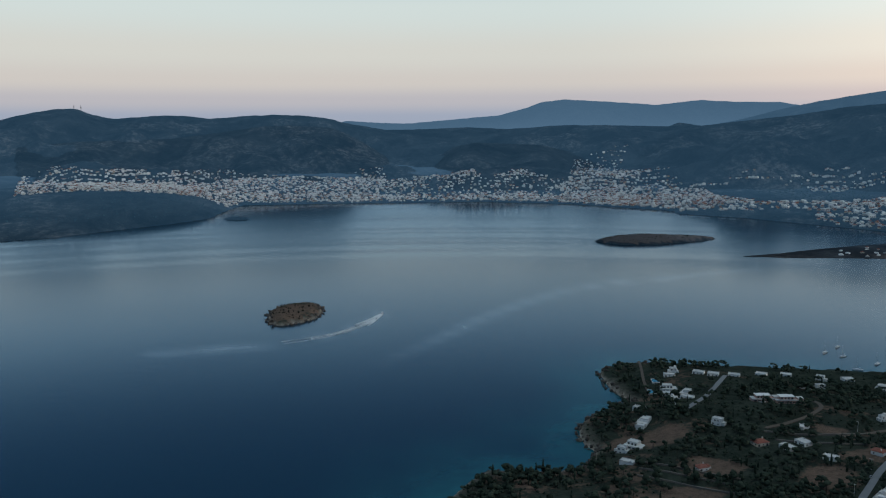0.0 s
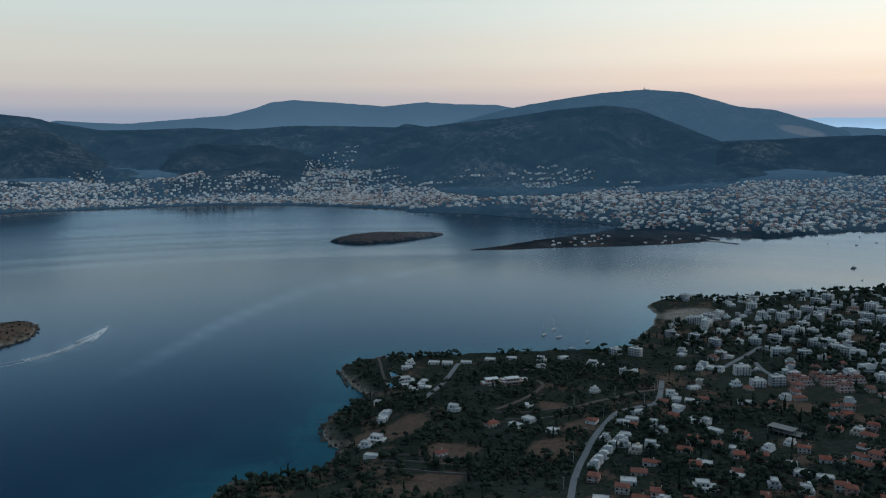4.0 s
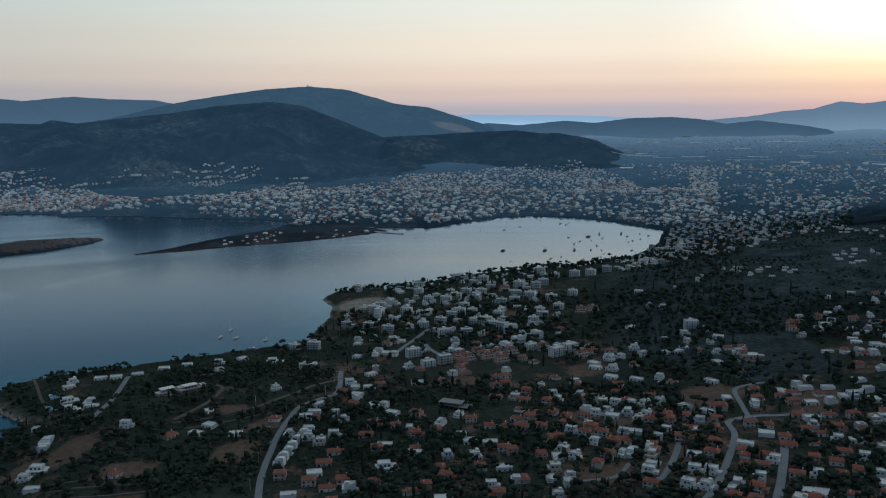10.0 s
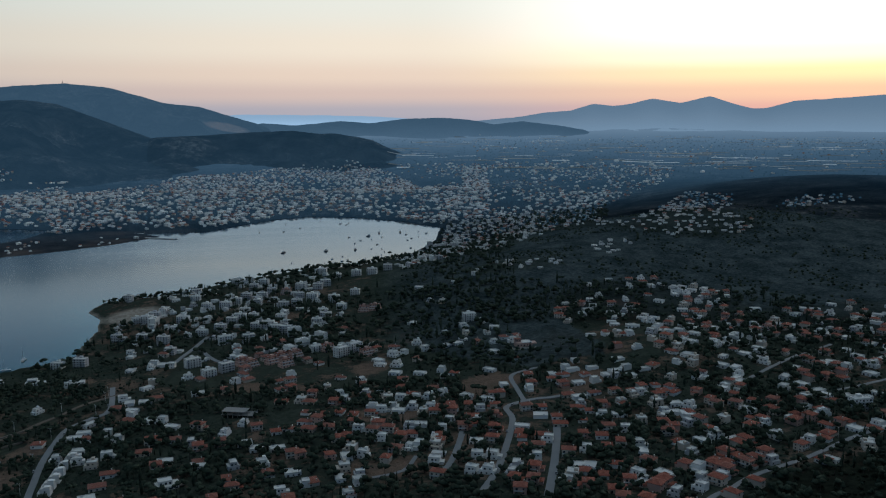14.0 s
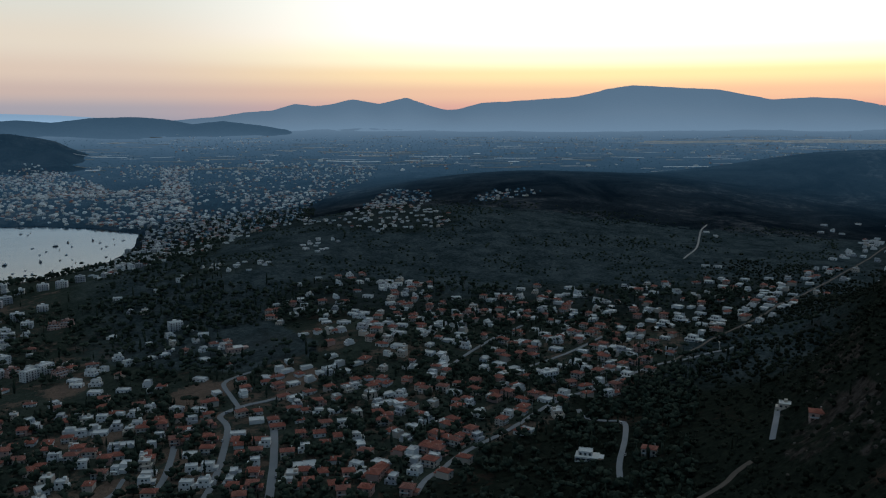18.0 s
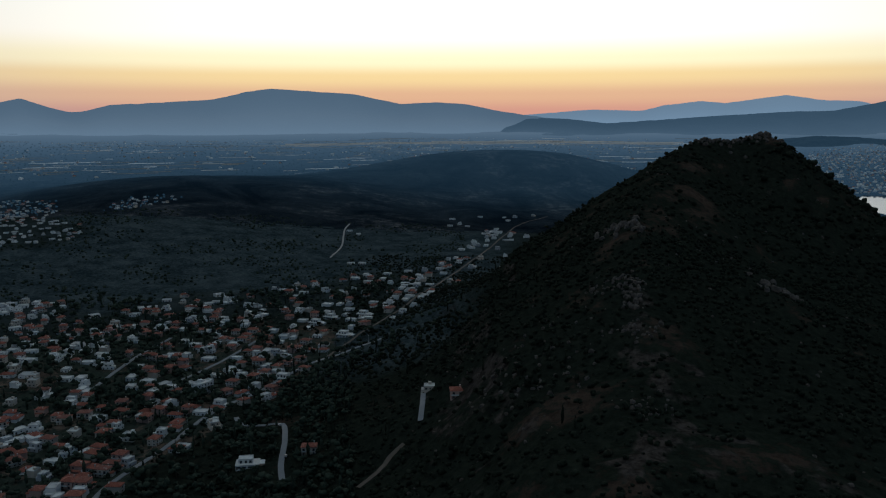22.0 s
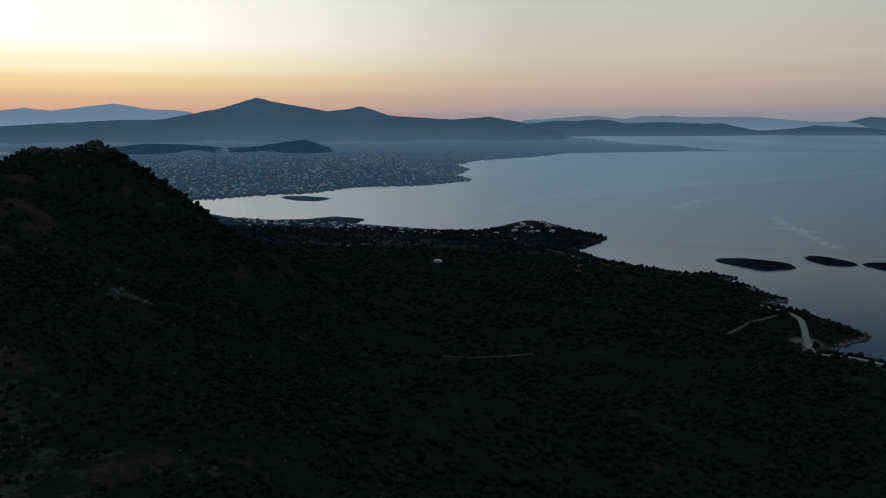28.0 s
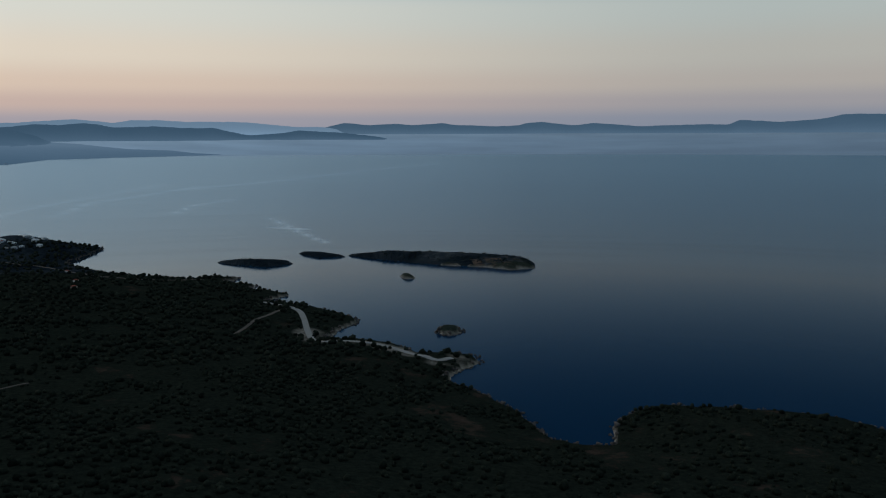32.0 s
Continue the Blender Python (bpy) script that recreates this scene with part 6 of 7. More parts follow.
# houses strung along the road to the pass
along = smooth_line(PASS_ROAD, 17)
along = np.vstack([along + rng_np.normal(0, 6, along.shape) + off for off in ((9, 9), (-10, -9), (22, 24), (-6, 30))])
along = along[fbm(along[:, 0], along[:, 1], 60, 2, 5) + rng_np.uniform(-0.4, 0.4, len(along)) > 0.08]
district("roadside_houses", "low pale houses strung along the road to the pass", along, "wwWwrC")
for name, label, az0, az1, d0, d1, gap, shr, patch, sd_, sc in (
        ("peninsula_town", "dense white apartment blocks of the bay town", -58, -24, 1960, 2420, 14, 1.0, 260, 12, 0.78),
        ("bay_town", "pale houses climbing from the far shore of the bay", -58, -8, 2375, 2800, 10, 1.3, 150, 13, 0.62),
        ("promenade_blocks", "white apartment blocks in a row along the bay shore", -32, -11, 2290, 2500, 11, 1.2, 400, 24, 0.8),
        ("south_promenade", "low white houses in a row behind the southern beach", -13, 24, 2380, 2530, 10, 1.3, 300, 27, 0.66),
        ("south_shore_town", "small pale houses along the southern shore", -12, 29, 2375, 2800, 10, 1.3, 120, 14, 0.62),
        ("spit_houses", "few low buildings on the flat spit", -35, -25, 1690, 1880, 20, 0.7, 60, 23, 0.5),
        ("slope_suburbs", "clusters of small pale houses up the hill slopes", -54, 29, 2730, 3300, 11.5, 0.9, 150, 21, 0.6),
        ("valley_town", "pale houses filling the valley behind the bay", -82, -52, 1950, 2900, 15, 0.9, 140, 15, 0.66),
        ("plain_houses", "tiny pale farms and houses scattered over the plain", -112, -57, 2700, 4050, 34, 0.35, 300, 16, 1.1),
        ("northern_town", "hazy pale town along the northern bay", -144, -117, 2380, 3760, 14, 1.0, 420, 17, 0.8),
        ("northern_suburb", "hazy pale houses along the northern coast", -152, -132, 2900, 3700, 26, 0.7, 420, 18, 0.95),
        ("north_beach_houses", "low white houses along the northern beach", -141, -126, 1500, 2200, 24, 1.0, 120, 25, 0.6),
        ("north_cape_houses", "few pale buildings on the northern cape", -150, -145, 1500, 2200, 22, 1.0, 120, 26, 0.75),
        ("east_shore_huts", "small pale huts above the rocky eastern shore", -170, -128, 1250, 1930, 110, 0.5, 160, 19, 0.6)):
    low, high = {"slope_suburbs": (-0.45, 0.25), "bay_town": (-0.7, 0.2), "south_shore_town": (-0.7, 0.2), "south_promenade": (-0.9, 0.1), "valley_town": (-0.5, 0.3)}.get(name, (-0.6, 0.35))
    district(name, label, scatter(rng_np, az0, az1, d0, d1, gap, shr, patch, sd_, low, high), "W", sc, True, ZONES.get(name, ()), (WOODED_KNOLL,))

# ---- trees and scrub ----
ICO = bmesh.new()
bmesh.ops.create_icosphere(ICO, subdivisions=1, radius=1.0)
ICO_V = np.array([v.co[:] for v in ICO.verts])
ICO_F = np.array([[v.index for v in f.verts] for f in ICO.faces])
ICO.free()
PHI = (1 + 5**0.5) / 2
IC0_V = np.array([(-1, PHI, 0), (1, PHI, 0), (-1, -PHI, 0), (1, -PHI, 0), (0, -1, PHI), (0, 1, PHI), (0, -1, -PHI), (0, 1, -PHI),
                  (PHI, 0, -1), (PHI, 0, 1), (-PHI, 0, -1), (-PHI, 0, 1)]) / math.hypot(1, PHI)
IC0_F = np.array([(0, 11, 5), (0, 5, 1), (0, 1, 7), (0, 7, 10), (0, 10, 11), (1, 5, 9), (5, 11, 4), (11, 10, 2), (10, 7, 6), (7, 1, 8),
                  (3, 9, 4), (3, 4, 2), (3, 2, 6), (3, 6, 8), (3, 8, 9), (4, 9, 5), (2, 4, 11), (6, 2, 10), (8, 6, 7), (9, 8, 1)])


def clumps(rng, spots):
    """Leafy clumps (x, y, z, radius, flatness), each a crumpled lump."""
    vs, fs, n = [], [], 0
    for x, y, z, r, flat_ in spots:
        v = IC0_V * (1 + rng.uniform(-0.38, 0.38, (12, 1))) * (r, r, r * flat_)
        vs.append(v + (x, y, z))
        fs.append(IC0_F + n)
        n += 12
    return np.vstack(vs), np.vstack(fs)


def trunk(rng, h, r, sides=5):
    """A tapered leaning trunk with two limbs."""
    vs, fs, n = [], [], 0
    lean = rng.uniform(-0.12, 0.12, 2) * h
    for (x0, y0, z0, a), (x1, y1, z1, b) in (((0, 0, -1.0, r), (lean[0], lean[1], h, r * 0.55)), ((lean[0] * 0.6, lean[1] * 0.6, h * 0.6, r * 0.5), (lean[0] + h * 0.35, lean[1], h * 1.15, r * 0.25)),
                                             ((lean[0] * 0.7, lean[1] * 0.7, h * 0.7, r * 0.5), (lean[0] - h * 0.3, lean[1] + h * 0.2, h * 1.2, r * 0.25))):
        ang = np.arange(sides) * 2 * math.pi / sides
        lo = np.stack([x0 + a * np.cos(ang), y0 + a * np.sin(ang), np.full(sides, z0)], 1)
        hi = np.stack([x1 + b * np.cos(ang), y1 + b * np.sin(ang), np.full(sides, z1)], 1)
        vs += [lo, hi]
        for k in range(sides):
            j = (k + 1) % sides
            fs += [(n + k, n + j, n + sides + j), (n + k, n + sides + j, n + sides + k)]
        n += 2 * sides
        if sides < 5:
            break
    return np.vstack(vs), np.array(fs)


def tree_kit(form, seed, fine=True):
    """Trunk and crown of a round tree, an umbrella pine or a cypress."""
    rng = np.random.default_rng(seed)
    spots, k = [], (10 if fine else 4)
    if form == "round":
        h = rng.uniform(1.8, 2.6)
        for _ in range(k):
            a, q, u = rng.uniform(0, 6.3), rng.uniform(0, 1) ** 0.5 * 2.0, rng.uniform(0, 1)
            spots.append((q * math.cos(a), q * math.sin(a), h + 0.6 + 2.4 * u * (1.15 - 0.25 * q), rng.uniform(0.95, 1.5) * (1 if fine else 1.35), 0.8))
    elif form == "pine":
        h = rng.uniform(4.2, 5.6)
        for _ in range(k):
            a, q = rng.uniform(0, 6.3), rng.uniform(0, 1) ** 0.5 * 2.6
            spots.append((q * math.cos(a), q * math.sin(a), h + 0.8 + rng.uniform(-0.4, 1.2) - 0.12 * q * q, rng.uniform(0.95, 1.55) * (1 if fine else 1.3), 0.6))
    else:
        h = 1.0
        for j in range(8 if fine else 4):
            u = (j + 0.5) / (8 if fine else 4)
            spots.append((rng.uniform(-0.15, 0.15), rng.uniform(-0.15, 0.15), 1.2 + 7.0 * u, (1.05 - 0.75 * u) * rng.uniform(0.85, 1.15), 1.5 if fine else 2.4))
    return trunk(rng, h + 0.8, 0.22, 5 if fine else 3), clumps(rng, spots)


def fast_mesh(name, v, f, mats, index=None):
    me = bpy.data.meshes.new(name)
    me.vertices.add(len(v))
    me.vertices.foreach_set("co", np.ascontiguousarray(v, np.float32).ravel())
    me.loops.add(f.size)
    me.loops.foreach_set("vertex_index", f.ravel().astype(np.int32))
    me.polygons.add(len(f))
    me.polygons.foreach_set("loop_start", np.arange(0, f.size, f.shape[1], dtype=np.int32))
    for m in mats:
        me.materials.append(m)
    if index is not None:
        me.polygons.foreach_set("material_index", index.astype(np.int32))
    me.update(calc_edges=True)
    return me


def planted(name, spots, z, kits, size, label, category, rng, mats):
    """Thousands of plants joined in one mesh: each spot takes one kit, turned and sized by chance."""
    V, F, I, n = [], [], [], 0
    pick = rng.integers(0, len(kits), len(spots))
    for k, kit in enumerate(kits):
        m = pick == k
        c = m.sum()
        if not c:
            continue
        pv = np.vstack([p[0] for p in kit])
        off = np.cumsum([0] + [len(p[0]) for p in kit])[:-1]
        pf = np.vstack([p[1] + o for p, o in zip(kit, off)])
        pi = np.concatenate([np.full(len(p[1]), i) for i, p in enumerate(kit)])
        a, s = rng.uniform(0, 6.3, c), rng.uniform(*size, c) * np.interp(np.hypot(*spots[m].T), [1500, 3000], [1.0, 0.72])
        ca, sa = np.cos(a)[:, None], np.sin(a)[:, None]
        x = (pv[None, :, 0] * ca - pv[None, :, 1] * sa) * s[:, None] + spots[m][:, 0:1]
        y = (pv[None, :, 0] * sa + pv[None, :, 1] * ca) * s[:, None] + spots[m][:, 1:2]
        zz = pv[None, :, 2] * s[:, None] * rng.uniform(0.85, 1.2, (c, 1)) + z[m][:, None]
        V.append(np.stack([x, y, zz], -1).reshape(-1, 3))
        F.append((pf[None] + (np.arange(c) * len(pv))[:, None, None]).reshape(-1, 3) + n)
        I.append(np.tile(pi, c))
        n += c * len(pv)
    ob = new(name, fast_mesh(name, np.vstack(V), np.vstack(F), mats, np.concatenate(I)))
    return tagged(ob, label, category, kind="stuff")


rng_t = np.random.default_rng(23)
FINE = [tree_kit(f, 40 + k) for k, f in enumerate(("round", "round", "round", "pine", "pine", "cypress"))]
ROUGH = [tree_kit(f, 60 + k, False) for k, f in enumerate(("round", "round", "round", "round", "pine", "round", "cypress"))]
BUSH = [[clumps(np.random.default_rng(80 + k), [(np.cos(a * 2.1) * 0.5 * j, np.sin(a * 2.1) * 0.5 * j, 0.35 + 0.25 * (j == 0), 0.75 - 0.1 * j, 0.8) for j, a in enumerate(range(k, k + 2))])] for k in range(4)]
BUILT = np.array(TAKEN + [(x, y, r * 0.95) for x, y, r in FIELDS])


def clear_spots(pts, r, road=3.0):
    """Leaves out spots on houses and roads."""
    ok = np.ones(len(pts), bool)
    for i in range(0, len(pts), 4000):
        q = pts[i:i + 4000]
        d2 = (q[:, None, 0] - BUILT[None, :, 0]) ** 2 + (q[:, None, 1] - BUILT[None, :, 1]) ** 2
        ok[i:i + 4000] &= (d2 > (BUILT[None, :, 2] * 0.66 + r) ** 2).all(1)
        d2 = (q[:, None, 0] - ALL_ROAD[None, :, 0]) ** 2 + (q[:, None, 1] - ALL_ROAD[None, :, 1]) ** 2
        ok[i:i + 4000] &= (d2 > (r + road) ** 2).all(1)
    return pts[ok]


def grove(name, label, az0, az1, d0, d1, gap, shr, patch, seed, kits, size, shore_gap=6.0, category="trees", mats=None, keep=None, low=-0.75, high=0.45):
    pts = clear_spots(scatter(rng_t, az0, az1, d0, d1, gap, shr, patch, seed, low, high), 1.6)
    z, sd = height(pts[:, 0], pts[:, 1])
    ok = sd > shore_gap
    if keep is not None:
        ok &= keep(pts, sd, z)
    return planted(name, pts[ok], z[ok] - 0.1, kits, size, label, category, rng_t, mats or [BARK, LEAF])


grove("villa_headland_trees", "dense dark pines and cypresses round the villas", -33, 3, 440, 880, 5.6, 1.6, 85, 51, ROUGH, (0.6, 1.15), low=-0.15, high=0.2)
grove("hillside_town_trees", "dark garden trees between the hillside houses", -92, -33, 360, 660, 5.4, 1.7, 70, 52, ROUGH, (0.6, 1.3), low=-0.6, high=0.2)
grove("valley_trees", "dark trees between the valley houses", -95, -33, 660, 1010, 9.2, 1.4, 100, 53, ROUGH, (0.7, 1.5), low=-0.3, high=0.2)
grove("bay_shore_trees", "dark trees among the apartment blocks", -60, -28, 800, 1500, 11.5, 1.1, 90, 54, ROUGH, (0.8, 1.6), low=-0.3, high=0.25)
grove("dark_headland_trees", "low dark pines on the flat headland", -41, -31.5, 1080, 1300, 6, 1.6, 500, 55, ROUGH, (0.7, 1.0), 3.0,
      keep=lambda p, sd, z: (p[:, 0] > 640) & (p[:, 0] < 790) & (p[:, 1] > 965))
grove("far_bay_trees", "dark trees in the town round the bay", -66, -43, 1500, 1940, 15, 0.9, 180, 56, ROUGH, (0.9, 1.5))
grove("slope_trees", "dark scattered trees on the lower hill slope", -108, -80, 330, 900, 9.5, 0.8, 70, 57, ROUGH, (0.5, 0.95), mats=[BARK, SCRUB])
grove("near_cape_trees", "dark pine tops at the foot of the cape", -22, -2, 380, 580, 8, 1.2, 120, 58, ROUGH, (0.8, 1.3))
SC = [SCRUB]
LUMP = [[clumps(np.random.default_rng(180 + k), [(0, 0, 0.45, 0.95, 0.85)])] for k in range(5)]


def far_grove(name, label, az0, az1, d0, d1, gap, size, seed, zones=(), mat=None):
    pts = scatter(rng_t, az0, az1, d0, d1, gap, 1.1, 120, seed, -0.6, 0.3)
    z, sd = surface(pts[:, 0], pts[:, 1])
    ok = sd > 16
    if zones:
        ok &= within(*bearing_of(pts[:, 0], pts[:, 1], z), *zones)
    planted(name, pts[ok], z[ok] - 0.2, LUMP, size, label, "trees", rng_t, [mat or LEAF])


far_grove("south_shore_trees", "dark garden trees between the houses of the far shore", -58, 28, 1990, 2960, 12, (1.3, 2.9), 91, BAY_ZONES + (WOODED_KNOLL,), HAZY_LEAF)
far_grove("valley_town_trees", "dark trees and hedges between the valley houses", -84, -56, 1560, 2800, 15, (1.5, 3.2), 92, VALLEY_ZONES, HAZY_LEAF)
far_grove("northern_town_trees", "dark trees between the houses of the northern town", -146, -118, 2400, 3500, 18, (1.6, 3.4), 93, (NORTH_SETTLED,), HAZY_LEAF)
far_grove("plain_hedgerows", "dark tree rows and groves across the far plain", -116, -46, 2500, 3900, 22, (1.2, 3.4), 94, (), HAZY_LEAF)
THICK = lambda p, sd, z: fbm(p[:, 0], p[:, 1], 34, 4, 61) + rng_t.uniform(-0.12, 0.12, len(p)) > -0.26
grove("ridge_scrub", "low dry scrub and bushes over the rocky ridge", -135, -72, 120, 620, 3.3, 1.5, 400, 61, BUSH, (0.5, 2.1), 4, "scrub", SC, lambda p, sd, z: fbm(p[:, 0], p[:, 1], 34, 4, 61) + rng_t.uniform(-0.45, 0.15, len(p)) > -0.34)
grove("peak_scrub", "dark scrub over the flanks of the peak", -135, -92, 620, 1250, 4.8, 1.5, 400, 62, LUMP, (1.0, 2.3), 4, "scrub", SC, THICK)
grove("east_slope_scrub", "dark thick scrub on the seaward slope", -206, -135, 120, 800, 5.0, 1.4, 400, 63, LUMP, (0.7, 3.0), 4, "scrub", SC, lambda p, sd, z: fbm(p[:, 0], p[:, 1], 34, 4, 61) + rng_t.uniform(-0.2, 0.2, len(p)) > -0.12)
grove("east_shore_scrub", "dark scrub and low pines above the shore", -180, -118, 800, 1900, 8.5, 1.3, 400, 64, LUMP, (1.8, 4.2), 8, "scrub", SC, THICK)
grove("scrub_hill_bushes", "grey-green bushes on the scrub hill", -100, -52, 640, 1600, 7.5, 1.4, 60, 65, LUMP, (0.7, 2.4), 8, "scrub", [LEAF],
      lambda p, sd, z: fbm(p[:, 0], p[:, 1], 55, 4, 66) + rng_t.uniform(-0.1, 0.1, len(p)) > 0.06)
grove("headland_bushes", "dry bushes and grass tufts on the villa headland", -36, 8, 430, 880, 5.5, 0.7, 50, 66, BUSH, (0.6, 1.5), 4, "scrub", [LEAF])
grove("town_bushes", "garden hedges and bushes between the houses", -92, -33, 350, 700, 6.0, 0.8, 60, 67, BUSH, (0.6, 1.4), 4, "scrub", [LEAF])


for poly, gap_, size_ in ((ISLE_NEAR, 6.5, (0.5, 1.4)), (ISLE_BAY, 13, (0.7, 1.8)), (ISLE_LONG, 12, (1.0, 2.2)), (ISLE_ISLETA, 12, (1.0, 2.0))):
    px = np.array(poly)
    lo, hi = px.min(0), px.max(0)
    pts = rng_t.uniform(lo, hi, (int(np.prod(hi - lo) / gap_**2), 2))
    pts = pts[shore_distance(pts[:, 0], pts[:, 1], poly) > 5]
    pts = pts[fbm(pts[:, 0], pts[:, 1], 45, 3, 33) > -0.2]
    planted("islet_scrub", pts, height(pts[:, 0], pts[:, 1])[0], BUSH, size_, "low dark scrub on a rocky islet", "scrub", rng_t, SC)


# trees that stand out singly
def tree_thing(kit, name):
    root = new(name)
    (tv, tf), (cv, cf) = kit
    part("trunk", fast_mesh("trunk", tv, tf, [BARK]), None, root)
    part("crown", fast_mesh("crown", cv, cf, [LEAF]), None, root)
    return root


NAMES = ("olive_tree", "carob_tree", "garden_tree", "pine_tree", "umbrella_pine", "cypress")
WORDS = ("round dark olive tree in a dry garden", "broad dark carob tree beside a house", "leafy dark garden tree beside a house", "tall dark pine with an open crown",
         "umbrella pine with a flat dark crown", "slim dark cypress beside a villa")
singles = clear_spots(scatter(rng_t, -88, -4, 400, 640, 21, 0.6, 80, 71), 2.2)
zs, ss = height(singles[:, 0], singles[:, 1])
singles = np.column_stack([singles, zs])[ss > 8][:150]
proto = {}
for i, (x, y, z) in enumerate(singles):
    k = i % 6
    m = Matrix.Translation((x, y, z - 0.05)) @ pose(0, 0, 0, 0, 0, float(rng_t.uniform(0, 360)))
    if k not in proto:
        proto[k] = tree_thing(tree_kit(("round", "round", "round", "pine", "pine", "cypress")[k], 90 + k), NAMES[k])
        proto[k].scale = (1.05,) * 3
        ob = proto[k]
        ob.matrix_basis = m @ Matrix.Scale(1.05, 4)
    else:
        ob = copy_thing(proto[k], m)
    tagged(ob, WORDS[k], "tree", "garden trees")

# ---- rocks along the crest and on the peak ----
def rock_lump(seed):
    rng = np.random.default_rng(seed)
    v = ICO_V * (1 + rng.uniform(-0.32, 0.32, (len(ICO_V), 1))) * rng.uniform(0.6, 1.3, 3)
    return [(v, ICO_F)]


def rock_material():
    m, n, l, b = material("grey_limestone", 0.95)
    r = n.new("ShaderNodeNewGeometry").outputs["Random Per Island"]
    f, g = noise_tex(n, l, 0.35, 5, 0.7), noise_tex(n, l, 2.0, 4, 0.7)
    c = mix(n, l, mapped(n, l, f, 0.35, 0.65), (0.044, 0.036, 0.032), (0.135, 0.112, 0.097))
    c = mix(n, l, mapped(n, l, r, 0, 1, 0, 0.6), c, (0.042, 0.031, 0.025))
    put(l, c, b.inputs["Base Color"])
    l.new(bump(n, l, g, 0.9, 0.5), b.inputs["Normal"])
    return m


LIMESTONE = rock_material()
ROCKS = [rock_lump(k) for k in range(7)]
crest = smooth_line([p[:2] for p in RIDGE[2:10]], 1.0)
far_ = np.hypot(crest[:, 0], crest[:, 1])
crest = crest[((far_ > 130) & (far_ < 520)) | (far_ > 830)]
crest = np.repeat(crest, 2, 0) + rng_t.normal(0, 1.0, (2 * len(crest), 2)) * np.array([3.5, 3.5])
cz, _ = height(crest[:, 0], crest[:, 1])
gap_ok = fbm(crest[:, 0], crest[:, 1], 40, 2, 77) > 0.0
planted("crest_rocks", crest[gap_ok], cz[gap_ok], ROCKS, (0.4, 1.9), "jagged grey limestone blocks along the ridge crest", "rocks", rng_t, [LIMESTONE])
loose = scatter(rng_t, -135, -86, 150, 980, 13, 0.8, 50, 78)
lz, lsd = height(loose[:, 0], loose[:, 1])
lok = (fbm(loose[:, 0], loose[:, 1], 90, 3, 79) > 0.08) & (lsd > 60)
planted("slope_rocks", loose[lok], lz[lok], ROCKS, (0.35, 1.2), "scattered limestone outcrops on the hillside", "rocks", rng_t, [LIMESTONE])
# rock faces standing out of the slopes: bearing, distance, spread, count
def slab_rock(seed):
    rng = np.random.default_rng(seed)
    v = np.array([(x, y, z) for z in (-0.6, 0.5, 1.0) for x, y in ((-1, -0.5), (0, -0.7), (1, -0.5), (1, 0.5), (0, 0.6), (-1, 0.5))], float)
    v[12:, :2] *= 0.55
    v += rng.uniform(-0.22, 0.22, v.shape)
    f = [(6 * k + i, 6 * k + (i + 1) % 6, 6 * k + 6 + (i + 1) % 6) for k in range(2) for i in range(6)] + [(6 * k + i, 6 * k + 6 + (i + 1) % 6, 6 * k + 6 + i) for k in range(2) for i in range(6)]
    return [(v, np.array(f + [(12, 13, 14), (12, 14, 15), (12, 15, 16), (12, 16, 17)]))]


SLABS = [slab_rock(k) for k in range(5)]
for az, d, spread, count, size in ((-119.0, 903, 9, 34, (0.8, 2.8)), (-115.6, 876, 8, 22, (0.8, 2.5)), (-117.2, 888, 14, 20, (0.8, 2.5)), (-110.4, 600, 9, 26, (1.2, 3.2)), (-120.5, 560, 8, 16, (1.2, 3.0)),
                                   (-109.9, 490, 7, 40, (0.4, 1.4)), (-111.6, 430, 7, 36, (0.4, 1.3)), (-103.9, 430, 16, 36, (0.4, 1.4)), (-106.0, 395, 14, 30, (0.4, 1.3)), (-112.8, 345, 6, 34, (0.3, 1.1))):
    cx, cy = polar(az, d)
    q = np.array([cx, cy]) + rng_t.normal(0, spread, (count, 2))
    qz, _ = height(q[:, 0], q[:, 1])
    planted("rock_face", q, qz, SLABS, size, "weathered brown-grey rock face breaking out of the scrub", "rocks", rng_t, [LIMESTONE])
# shore rocks, along every stony bank that comes near
bank = np.vstack([smooth_line(VILLA_SHORE, 2.2), smooth_line(EAST_SHORE, 3.2), smooth_line(ISLE_NEAR + ISLE_NEAR[:1], 2.2), smooth_line(ISLE_ROCKJ + ISLE_ROCKJ[:1], 1.5)])
bank = bank + rng_t.normal(0, 2.2, bank.shape)
bz, _ = height(bank[:, 0], bank[:, 1])
planted("shore_rocks", bank, np.maximum(bz, -0.3), ROCKS, (0.8, 2.4), "pale grey rocks along the waterline", "rocks", rng_t, [LIMESTONE])

